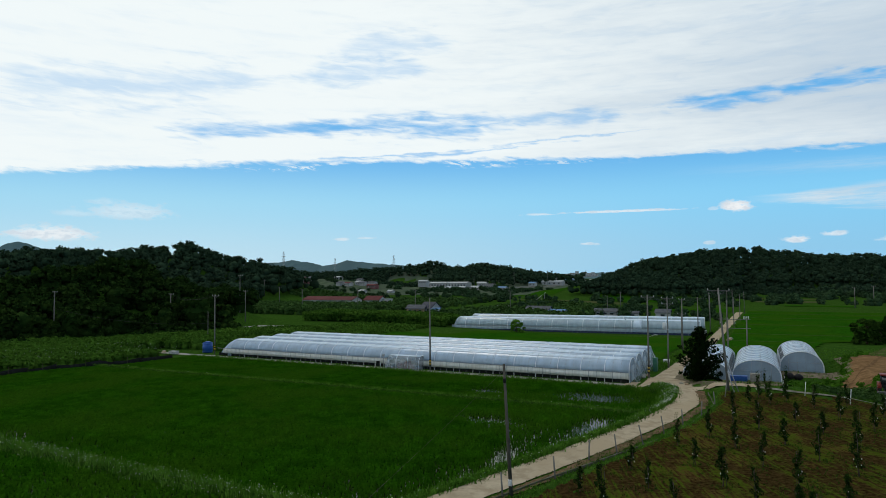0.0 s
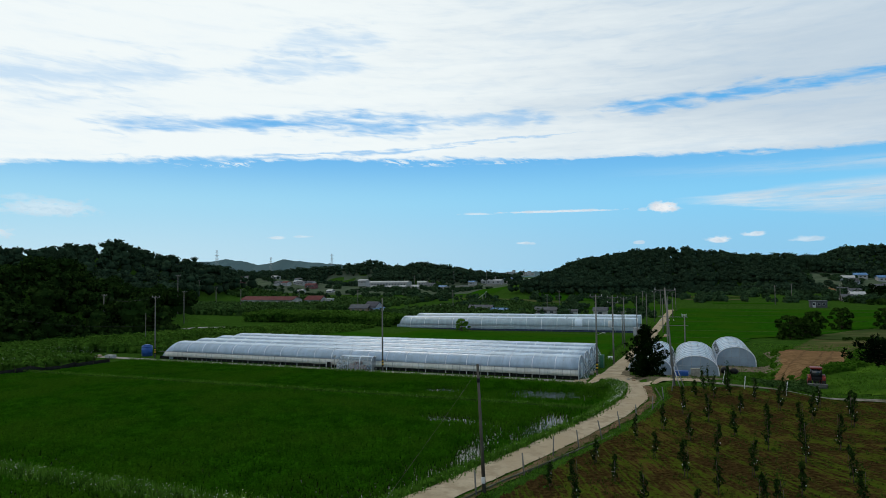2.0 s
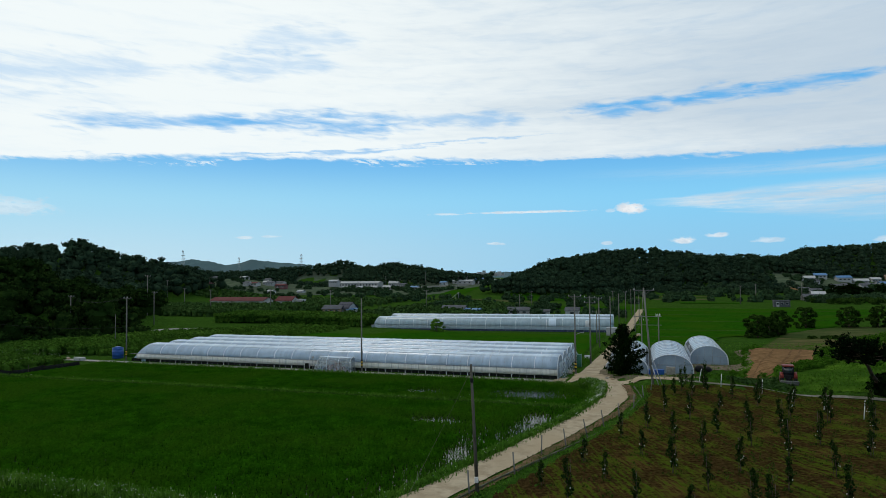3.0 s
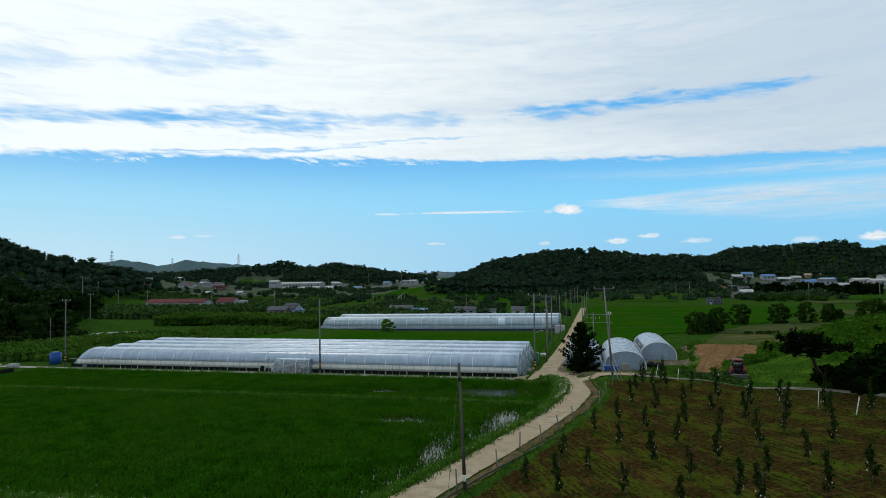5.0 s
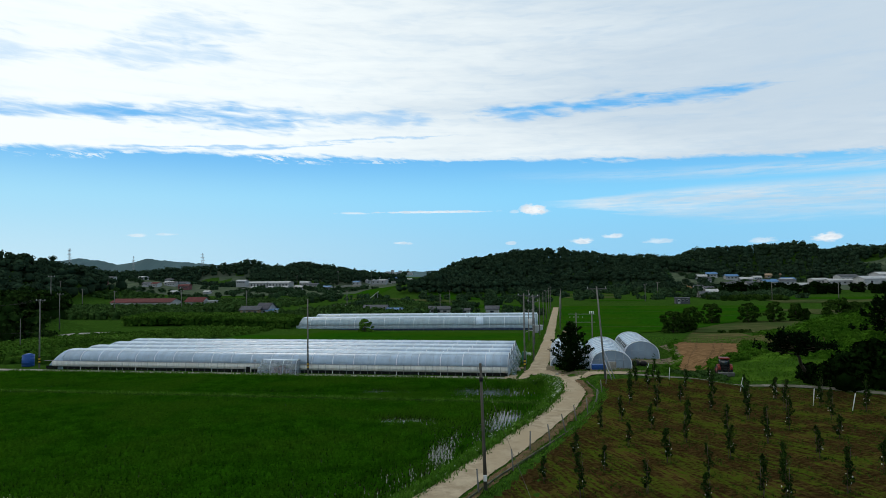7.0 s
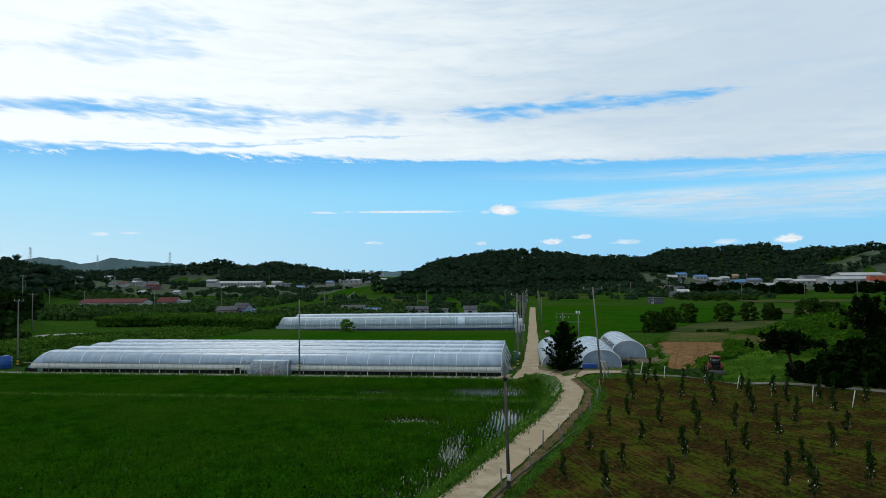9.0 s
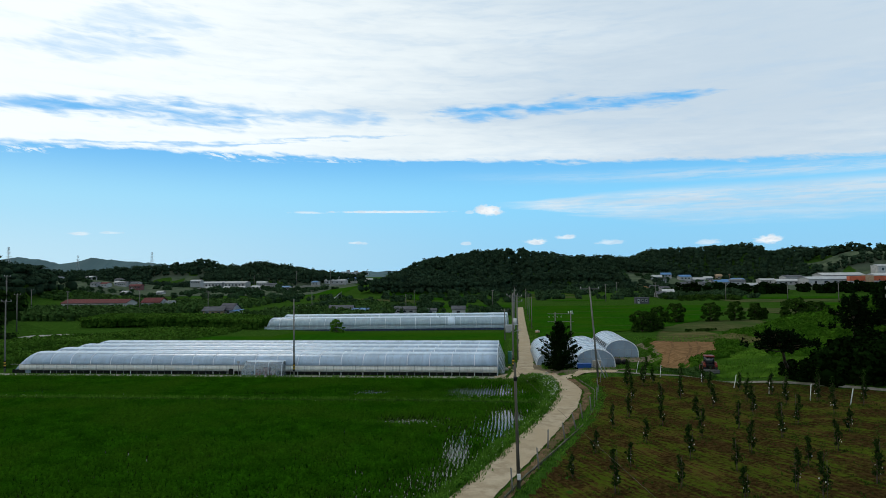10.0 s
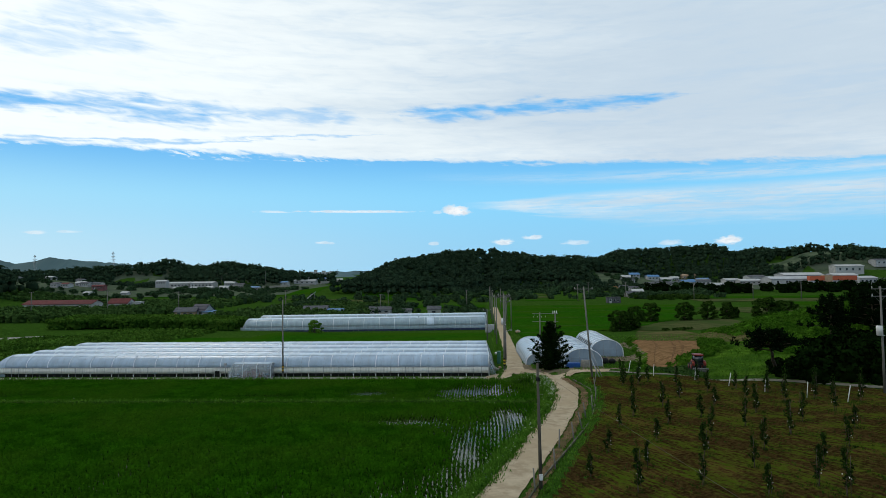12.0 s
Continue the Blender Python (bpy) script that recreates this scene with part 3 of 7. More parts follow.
LEAF_ROWS = surface("vine and fruit row leaves", (0.022, 0.052, 0.013), (0.056, 0.106, 0.027), (0.034, 0.070, 0.018), scale=0.9, big=0.1, bump=0.1, bump_scale=1.8, rough=0.8, island=0.3, translucent=0.15, spec=0.0)
ARM_STEEL = surface("weathered crossarm steel", (0.075, 0.076, 0.074), (0.13, 0.13, 0.125), scale=6.0, rough=0.7, metal=0.2, spec=0.1)
VENT_DARK = surface("dark open roof vent", (0.035, 0.042, 0.05), (0.07, 0.08, 0.09), scale=3.0, rough=0.6)
MAROON_WALL = surface("maroon brick wall", (0.12, 0.045, 0.05), (0.19, 0.08, 0.08), scale=1.0, rough=0.85)
VALLEY_GRASS_HAZE = surface("hazed valley garden ground", (0.038, 0.057, 0.034), (0.080, 0.102, 0.062), (0.056, 0.072, 0.050), scale=0.12, big=0.3, rough=0.95, spec=0.0)
POLE_OLD = surface("old brown-grey pole", (0.062, 0.056, 0.046), (0.115, 0.105, 0.088), (0.08, 0.073, 0.06), scale=4.0, bump=0.004, rough=0.9, stretch=(1, 1, 0.2), spec=0.05)
LANE = surface("weathered lane concrete", (0.12, 0.115, 0.095), (0.21, 0.20, 0.165), (0.10, 0.10, 0.07), scale=2.0, big=0.3, bump=0.01, rough=0.9, spec=0.0)
STAKE = surface("weathered wooden stake", (0.05, 0.043, 0.034), (0.10, 0.088, 0.07), scale=6.0, rough=0.9, spec=0.05)
BAG = surface("white fruit bag", (0.62, 0.62, 0.60), (0.80, 0.80, 0.78), scale=10.0, rough=0.8)


# ---- mesh tools ----
def part(name, bm, material, parent=None, label="", flat=False):
    """Links a bmesh as one mesh object under a thing or a part."""
    me = bpy.data.meshes.new(name)
    bm.to_mesh(me)
    bm.free()
    return dress(new(name, me), material, parent, label, flat)


def dress(ob, material, parent=None, label="", flat=False):
    ob.data.materials.append(material)
    if not flat:
        ob.data.shade_smooth()
    if parent is not None:
        ob.parent = parent
    if label:
        tagged(ob, label=label)
    return ob


def sheet(name, verts, faces, material, parent=None, label="", flat=True):
    """A mesh from numpy arrays."""
    me = bpy.data.meshes.new(name)
    verts, faces = np.asarray(verts, dtype=np.float32), np.asarray(faces, dtype=np.int32)
    n = faces.shape[1]
    me.vertices.add(len(verts))
    me.vertices.foreach_set("co", verts.ravel())
    me.loops.add(faces.size)
    me.loops.foreach_set("vertex_index", faces.ravel())
    me.polygons.add(len(faces))
    me.polygons.foreach_set("loop_start", np.arange(0, faces.size, n, dtype=np.int32))
    me.update(calc_edges=True)
    return dress(new(name, me), material, parent, label, flat)


def empty(name, x=0, y=0, z=0, turn=0.0):
    ob = new(name)
    ob.empty_display_size = 0.3
    ob.matrix_basis = pose(x, y, z, 0, 0, turn)
    return ob


def box(bm, x, y, z, sx, sy, sz, bevel=0.0, turn=None):
    """A box round the middle x, y with its foot at z."""
    m = Matrix.Translation((x, y, z + sz / 2)) @ (turn or Matrix()) @ Matrix.Diagonal((sx, sy, sz, 1))
    made = bmesh.ops.create_cube(bm, size=1, matrix=m)
    if bevel:
        edges = list({e for v in made["verts"] for e in v.link_edges})
        bmesh.ops.bevel(bm, geom=edges, offset=bevel, segments=2, affect="EDGES", profile=0.6)
    return bm


def rod(bm, a, b, r0, r1=None, sides=8):
    """A tapered rod from a to b."""
    a, b = Vector(a), Vector(b)
    d = b - a
    m = Matrix.Translation((a + b) / 2) @ d.to_track_quat("Z", "Y").to_matrix().to_4x4()
    bmesh.ops.create_cone(bm, cap_ends=True, segments=sides, radius1=r0, radius2=r0 if r1 is None else r1, depth=d.length, matrix=m)
    return bm


def tube(bm, points, r, sides=5):
    for a, b in zip(points, points[1:]):
        rod(bm, a, b, r, r, sides)
    return bm


def prism(bm, profile, x0, x1):
    """A closed profile of (y, z) drawn along x."""
    a = [bm.verts.new((x0, y, z)) for y, z in profile]
    b = [bm.verts.new((x1, y, z)) for y, z in profile]
    n = len(profile)
    for i in range(n):
        bm.faces.new((a[i], a[(i + 1) % n], b[(i + 1) % n], b[i]))
    bm.faces.new(a[::-1])
    bm.faces.new(b)
    bmesh.ops.recalc_face_normals(bm, faces=bm.faces)
    return bm


rng = np.random.default_rng(7)


def cards(centres, normals, size, rnd, aspect=1.0):
    """Leaf clumps: one small bent quad at each centre."""
    n = len(centres)
    size = np.broadcast_to(np.asarray(size, dtype=float), (n,))[:, None]
    nn = normals / np.maximum(np.linalg.norm(normals, axis=1, keepdims=True), 1e-6)
    helper = rnd.normal(size=(n, 3))
    t = np.cross(nn, helper)
    t /= np.maximum(np.linalg.norm(t, axis=1, keepdims=True), 1e-6)
    b = np.cross(nn, t)
    bend = nn * size * 0.35
    v = np.stack([centres - t * size - bend, centres - b * size * aspect + bend * 0.4, centres + t * size - bend, centres + b * size * aspect + bend * 0.4], axis=1)
    return v.reshape(-1, 3), np.arange(4 * n).reshape(n, 4)


def lumps(centres, radii, count, size, rnd, squash=0.8, up=0.25, aspect=1.0, skin=(0.72, 1.12)):
    """Leaf clumps over the skins of many round masses at once."""
    k = len(centres)
    d = rnd.normal(size=(k, count, 3))
    d /= np.linalg.norm(d, axis=2, keepdims=True)
    d[..., 2] = np.where(d[..., 2] < -0.35, -d[..., 2], d[..., 2])
    r = radii[:, None, None] * rnd.uniform(*skin, size=(k, count, 1))
    p = centres[:, None, :] + d * r * np.array([1, 1, squash])
    nrm = d + rnd.normal(scale=0.55, size=d.shape) + np.array([0, 0, up])
    s = size * rnd.uniform(0.6, 1.4, size=(k, count))
    return cards(p.reshape(-1, 3), nrm.reshape(-1, 3), s.ravel(), rnd, aspect)


def ico_points(level):
    bm = bmesh.new()
    bmesh.ops.create_icosphere(bm, subdivisions=level, radius=1)
    bm.verts.ensure_lookup_table()
    v = np.array([tuple(x.co) for x in bm.verts])
    f = np.array([[y.index for y in x.verts] for x in bm.faces])
    bm.free()
    return v, f


ICO1, ICO2 = ico_points(1), ico_points(2)


def cores(centres, radii, rnd, ico=ICO1, squash=0.8, rough=0.22):
    """Uneven round masses, all in one mesh."""
    v, f = ico
    k, n = len(centres), len(v)
    wob = 1 + rnd.uniform(-rough, rough, size=(k, n, 1))
    p = centres[:, None, :] + v[None] * wob * radii[:, None, None] * np.array([1, 1, squash])
    return p.reshape(-1, 3), (f[None] + (np.arange(k) * n)[:, None, None]).reshape(-1, 3)


def merge(*groups):
    vs, fs, base = [], [], 0
    for v, f in groups:
        vs.append(v)
        fs.append(f + base)
        base += len(v)
    return np.concatenate(vs), np.concatenate(fs)


def ribbon(name, points, width, material, lift=0.04, parent=None, step=1.0, ragged=0.0, crown=0.0, on_land=True, cross=5):
    """A strip of ground laid along points (x, y)."""
    pts = [Vector((*p, 0)) for p in points]
    line = []
    for a, b in zip(pts, pts[1:]):
        n = max(1, int((b - a).length / step))
        line += [a.lerp(b, i / n) for i in range(n)]
    line.append(pts[-1])
    rnd = np.random.default_rng(len(line))
    verts, faces = [], []
    soft = list(line)
    for _ in range(3):
        soft = [soft[0]] + [(soft[i - 1] + soft[i] * 2 + soft[i + 1]) / 4 for i in range(1, len(soft) - 1)] + [soft[-1]]
    wl = wr = 0.0
    for i, p in enumerate(soft):
        d = (soft[min(i + 1, len(soft) - 1)] - soft[max(i - 1, 0)]).normalized()
        side = Vector((-d.y, d.x, 0))
        wl, wr = 0.7 * wl + rnd.uniform(-1, 1) * ragged, 0.7 * wr + rnd.uniform(-1, 1) * ragged
        for k in range(cross):
            f = k / (cross - 1) * 2 - 1
            w = width / 2 + (wl if f < 0 else wr)
            q = p + side * (-f * w)
            verts.append((q.x, q.y, 0))
    v = np.array(verts)
    v[:, 2] = land_z(v[:, 0], v[:, 1])
    f_cross = np.tile(np.linspace(-1, 1, cross), len(soft))
    if on_land:
        mid = v[:, 2].reshape(-1, cross)
        v[:, 2] = np.maximum(v[:, 2], mid[:, cross // 2].repeat(cross) - 0.12)
    v[:, 2] += lift + crown * (1 - f_cross ** 2)
    n = len(soft)
    for i in range(n - 1):
        for k in range(cross - 1):
            a = i * cross + k
            faces.append((a, a + 1, a + cross + 1, a + cross))
    return sheet(name, v, np.array(faces)[:, ::-1], material, parent, flat=False)


def patch(name, x0, x1, y0, y1, step, material, lift=0.03, inside=None, rough=0.0):
    """A field laid on the land; inside(x, y) trims it."""
    xs, ys = np.arange(x0, x1 + step / 2, step), np.arange(y0, y1 + step / 2, step)
    gx, gy = np.meshgrid(xs, ys)
    gz = land_z(gx, gy) + lift
    if rough:
        gz = gz + np.random.default_rng(3).uniform(-rough, rough, size=gz.shape)
    v = np.stack([gx, gy, gz], axis=-1).reshape(-1, 3)
    nx, ny = len(xs), len(ys)
    i, j = np.meshgrid(np.arange(nx - 1), np.arange(ny - 1))
    a = (j * nx + i).ravel()
    f = np.stack([a, a + 1, a + nx + 1, a + nx], axis=1)
    if inside is not None:
        c = v[f].mean(axis=1)
        f = f[inside(c[:, 0], c[:, 1])]
    used = np.unique(f)
    remap = np.zeros(len(v), dtype=int)
    remap[used] = np.arange(len(used))
    return sheet(name, v[used], remap[f], material, flat=False)


def scatter(n, x0, x1, y0, y1, keep=None, seed=1):
    rnd = np.random.default_rng(seed)
    p = np.stack([rnd.uniform(x0, x1, n), rnd.uniform(y0, y1, n)], axis=1)
    return p if keep is None else p[keep(p[:, 0], p[:, 1])]


def tufts(points, height, width, rnd, blades=3, lift=0.0, lean=0.25):
    """Grass-like tufts: narrow upright blades at points (x, y)."""
    n = len(points)
    p = np.repeat(points, blades, axis=0) + rnd.normal(scale=width * 0.5, size=(n * blades, 2))
    z = land_z(p[:, 0], p[:, 1]) + lift
    a = rnd.uniform(0, 2 * np.pi, n * blades)
    h = height * rnd.uniform(0.6, 1.25, n * blades)
    w = width * rnd.uniform(0.35, 0.8, n * blades)
    t = np.stack([np.cos(a), np.sin(a), np.zeros_like(a)], axis=1) * w[:, None] * 0.5
    foot = np.stack([p[:, 0], p[:, 1], z], axis=1)
    tip = foot + np.stack([rnd.normal(scale=lean, size=len(a)) * h, rnd.normal(scale=lean, size=len(a)) * h, h], axis=1)
    v = np.stack([foot - t * 0.7, foot + t * 0.7, tip + t * 0.35, tip - t * 0.35], axis=1).reshape(-1, 3)
    return v, np.arange(len(v)).reshape(-1, 4)


# ---- ground, fields, road ----
def grid_axis(fine0, fine1, step, lo, hi, grow):
    a = list(np.arange(fine0, fine1 + 1e-6, step))
    d = step
    while a[-1] < hi:
        d *= grow
        a.append(min(a[-1] + d, hi))
    d = step
    while a[0] > lo:
        d *= grow
        a.insert(0, max(a[0] - d, lo))
    return np.array(a)


def build_ground():
    xs = grid_axis(-104, 26, 1.1, -4500, 4500, 1.05)
    ys = grid_axis(24, 118, 1.1, -600, 4600, 1.05)
    gx, gy = np.meshgrid(xs, ys)
    gz = land_z(gx, gy)
    v = np.stack([gx, gy, gz], axis=-1).reshape(-1, 3)
    nx, ny = len(xs), len(ys)
    i, j = np.meshgrid(np.arange(nx - 1), np.arange(ny - 1))
    a = (j * nx + i).ravel()
    ob = sheet("ground", v, np.stack([a, a + 1, a + nx + 1, a + nx], axis=1), GRASS, flat=False)
    tagged(ob, label="rolling green grassland with low wooded hills", category="ground", kind="structure")


build_ground()
road = ribbon("road", [(x - 0.5 * float(smooth(74, 62, y)), y) for y, x, z in ROAD[1:13] + [(276, -9.4, -2.5)]], 2.3, DIRT, lift=0.05, ragged=0.06, step=0.5, crown=0.03, cross=7)
tagged(road, label="pale packed-dirt farm road between paddy and orchard", category="road", kind="structure")
lane = ribbon("road_branch", [(-11.2, 73.2), (-9.2, 74.8), (-6.8, 75.6), (-4.4, 75.4), (-2.6, 74.6)], 2.3, DIRT, lift=0.07, ragged=0.15, crown=0.03, cross=7)
tagged(lane, label="dirt turning area before the arched greenhouses", category="road", kind="structure")
yard = ribbon("road_yard", [(-16.8, 80.0), (-14.0, 79.6), (-12.2, 80.6)], 3.0, DIRT, lift=0.05, ragged=0.12, cross=7, on_land=False)
tagged(yard, label="dirt corner at the road junction", category="road", kind="structure")
strip = ribbon("pavement", [(-101, 79.6), (-60, 79.5), (-14.5, 79.5)], 1.5, CONCRETE, lift=0.04, ragged=0.04)
tagged(strip, label="narrow concrete strip along the greenhouse foot", category="pavement", kind="structure")
west = ribbon("lane_west", [(-113.4, 106), (-113.5, 118), (-113.7, 132), (-111, 150)], 2.0, CONCRETE, lift=0.12, step=2.0)
tagged(west, label="pale concrete lane past the end of the woods", category="road", kind="structure")
path = ribbon("path", [(x, float(lane_y(x))) for x in (-3.0, -1.1, 1.4, 5.0, 8.4, 11.9, 15.2, 18.2, 21.1, 26, 34)], 0.95, LANE, lift=0.08, ragged=0.03)
tagged(path, label="narrow concrete lane along the orchard edge", category="path", kind="structure")


def in_near_paddy(x, y):
    return (x < road_x(y) - 3.3) & (x > west_x(y) + 0.5) & (y > 31.6) & (y < 63.6)


def in_far_paddy(x, y):
    return (x < -11.6 - 3.6 * smooth(73.5, 77.5, y)) & (x > west_x(y) + 0.8) & (y > 64.5) & (y < 77.3)


def in_low_paddy(x, y):
    return (x < road_x(y) - 3.3) & (x > -96) & (y > 4) & (y < 30.6)


def water_sheet(name, inside, y0, y1, z, label):
    xs, ys = np.arange(-96, -8, 1.0), np.arange(y0, y1 + 0.1, 1.0)
    gx, gy = np.meshgrid(xs, ys)
    v = np.stack([gx, gy, np.full_like(gx, z)], axis=-1).reshape(-1, 3)
    nx, ny = len(xs), len(ys)
    i, j = np.meshgrid(np.arange(nx - 1), np.arange(ny - 1))
    a = (j * nx + i).ravel()
    f = np.stack([a, a + 1, a + nx + 1, a + nx], axis=1)
    c = v[f].mean(axis=1)
    f = f[inside(c[:, 0], c[:, 1])]
    tagged(sheet(name, v, f, WATER, flat=False), label=label, category="water", kind="structure")


water_sheet("water_near", in_near_paddy, 31, 65, -0.04, "shallow water standing under the rice of the large paddy")
water_sheet("water_far", in_far_paddy, 64, 78, -0.10, "shallow water standing in the strip paddy")
water_sheet("water_low", in_low_paddy, 4, 31, -0.04, "shallow water standing in the third paddy")


def rice(name, inside, y0, y1, row, gap, seed, label, height=0.40, gaps=()):
    """Rows of rice; where the stand is thin the water shows."""
    rnd = np.random.default_rng(seed)
    xs, ys = np.arange(-96, -6, row), np.arange(y0, y1, gap)
    gx, gy = np.meshgrid(xs, ys)
    p = np.stack([gx.ravel() + 0.15 * np.sin(gy.ravel() * 0.25), gy.ravel()], axis=1) + rnd.normal(size=(gx.size, 2)) * np.array([0.012, 0.05])
    p = p[inside(p[:, 0], p[:, 1])]
    edge = road_x(p[:, 1]) - p[:, 0]
    wide = np.array([noise.noise((x * 0.10, y * 0.14, seed)) + 0.5 * noise.noise((x * 0.4, y * 0.5, seed + 9)) for x, y in p])
    thin = smooth(15, 4, edge) * 0.48 + wide * 0.40
    for cx, cy, rx, ry in gaps:
        thin = np.maximum(thin, 1.25 - np.hypot((p[:, 0] - cx) / rx, (p[:, 1] - cy) / ry) + wide * 0.45)
    thin = np.clip(thin - 0.1, 0, 0.9)
    keep = rnd.uniform(size=len(p)) > thin * 0.22
    p, thin = p[keep], thin[keep]
    n, blades = len(p), 3
    q = np.repeat(p, blades, axis=0) + rnd.normal(scale=1.0, size=(n * blades, 2)) * (0.045 - 0.035 * np.repeat(thin, blades))[:, None]
    t4 = np.repeat(thin, blades)
    h = height * (1 - 0.32 * t4) * rnd.uniform(0.85, 1.12, n * blades)
    w = (0.17 - 0.125 * t4) * rnd.uniform(0.7, 1.2, n * blades)
    a = np.pi / 2 + (rnd.uniform(0, np.pi, n * blades) - np.pi / 2) * (1 - 0.75 * t4)
    t = np.stack([np.cos(a), np.sin(a), np.zeros_like(a)], axis=1) * w[:, None] / 2
    foot = np.stack([q[:, 0], q[:, 1], land_z(q[:, 0], q[:, 1])], axis=1)
    lean = 0.12 - 0.08 * t4
    tip = foot + np.stack([rnd.normal(size=len(a)) * lean, rnd.normal(size=len(a)) * lean, h], axis=1)
    v = np.stack([foot - t * 0.4, foot + t * 0.4, tip + t, tip - t], axis=1).reshape(-1, 3)
    ob = sheet(name, v, np.arange(len(v)).reshape(-1, 4), RICE)
    tagged(ob, label=label, category="rice", kind="stuff")


rice("rice_plants", in_near_paddy, 31.6, 63.6, 0.31, 0.24, 11, "dense green rice plants in rows in the large paddy", gaps=((-15.5, 58, 2.6, 5.5), (-19.5, 47, 1.8, 6.0), (-25, 56, 5, 2.0), (-60, 34, 14, 2.0)))
rice("rice_plants", in_far_paddy, 64.5, 77.3, 0.31, 0.19, 12, "green rice plants in rows in the strip paddy", gaps=((-18, 70.6, 9.5, 5.0), (-31, 70.2, 6.0, 2.6), (-70, 68.5, 10, 1.8), (-42, 68.0, 8, 1.2)))
rice("rice_plants", in_low_paddy, 14, 30.6, 0.31, 0.3, 13, "green rice plants in the third paddy")


def bank(name, points, width, height, label, density=9, tall=0.35, flowers=0.0):
    """A grass-grown earth bank with its weeds."""
    ob = ribbon(name, points, width, GRASS, lift=-0.06, ragged=0.08, crown=height, step=0.7, cross=7)
    tagged(ob, label=label, category="bank", kind="structure")
    rnd = np.random.default_rng(len(points) * 7 + int(width * 10))
    pts = np.array([tuple(v.co) for v in ob.data.vertices])
    pick = pts[rnd.integers(0, len(pts), int(len(pts) * density / 7))] + rnd.normal(scale=0.15, size=(int(len(pts) * density / 7), 3)) * np.array([1, 1, 0.05])
    pick = np.repeat(pick, 4, axis=0) + rnd.normal(scale=0.12, size=(len(pick) * 4, 3)) * np.array([1.4, 1.4, 0.1])
    n = len(pick)
    a = rnd.uniform(0, 2 * np.pi, n)
    h, w = tall * rnd.uniform(0.4, 1.3, n), rnd.uniform(0.015, 0.05, n)
    t = np.stack([np.cos(a), np.sin(a), np.zeros(n)], axis=1) * w[:, None]
    tip = pick + np.stack([rnd.normal(scale=0.3, size=n) * h, rnd.normal(scale=0.3, size=n) * h, h], axis=1)
    v = np.stack([pick - t, pick + t, tip + t * 0.5, tip - t * 0.5], axis=1).reshape(-1, 3)
    f = np.arange(4 * n).reshape(n, 4)
    pick = tip
    tagged(sheet(name + "_weeds", v, f, WEEDS), label="ragged green weeds growing on the bank", category="weeds", kind="stuff")
    if flowers:
        m = int(len(pick) * flowers)
        q = pick[rnd.integers(0, len(pick), m)]
        v, f = cards(q, np.tile([0, 0, 1.0], (m, 1)) + rnd.normal(scale=0.4, size=q.shape), 0.04, rnd)
        tagged(sheet(name + "_flowers", v, f, FLOWER), label="tiny white wild flowers on the bank", category="flowers", kind="stuff")


bank("paddy_bank", [(-91.5, 63.2), (-50, 63.6), (-14.5, 64.0), (-12.0, 64.4)], 0.9, 0.55, "low grassy bank between two paddies", density=20, tall=0.22, flowers=0.015)
bank("paddy_bank", [(-96, 31.0), (-55, 31.0), (-24, 31.0)], 1.7, 0.66, "grassy bank with white flowers between paddies", density=30, tall=0.4, flowers=0.14)
bank("paddy_bank", [(-88.4, 78.0), (-50, 78.0), (-19.5, 78.0), (-16.5, 77.4)], 1.3, 0.35, "dark grassy bank below the greenhouses", density=16, tall=0.25)
bank("paddy_bank", [(x - 2.35, y) for y, x, z in ROAD[2:7]] + [(-10.9, 66), (-10.9, 71), (-11.6, 74.5), (-13.6, 76.8), (-16.5, 77.9)], 1.6, 0.24, "weedy green bank along the dirt road", density=30, tall=0.30, flowers=0.035)
bank("road_verge", [(x + 1.2, y) for y, x, z in ROAD[3:8]], 0.6, 0.05, "thin weedy verge beside the ditch", density=3, tall=0.12)
bank("road_verge", [(-10.2, 84), (-10.0, 100), (-9.7, 137), (-8.8, 200)], 1.0, 0.12, "weedy verge along the dirt road", density=10, tall=0.4)
bank("road_verge", [(-15.2, 92), (-14.6, 110), (-13.9, 137), (-12.9, 200)], 1.0, 0.12, "weedy verge along the dirt road", density=10, tall=0.4)


def in_orchard(x, y):
    return (x > road_x(y) + 2.6) & (y < np.where(x > 3, lane_y(x) - 0.7, path_y(x) - 1.3)) & (y > 15) & (y < 70.5)


tagged(patch("orchard_floor", -22, 24, 15, 71, 0.4, SOIL, 0.05, in_orchard, rough=0.035), label="brown mown orchard soil with grassy streaks", category="soil", kind="structure")


def tilled_left(y):
    return np.interp(y, [74, 76, 82, 90, 98, 109, 117, 119], [2.0, 2.5, 4.1, 6.2, 8.0, 9.0, 10.6, 12.2])


def tilled(x, y):
    right = np.interp(y, [76, 79, 82.3, 84.3, 86.1, 87.5, 91.2, 97, 103.6], [3.6, 4.2, 5.2, 6.9, 8.8, 11.4, 13.7, 16.0, 18.6]) + 0.25 * np.sin(y * 0.9)
    return (x > tilled_left(y) + 0.2 * np.sin(y * 0.6)) & (x < right) & (y > 76.3) & (y < 119 - (x - 12.2) * 2.48)


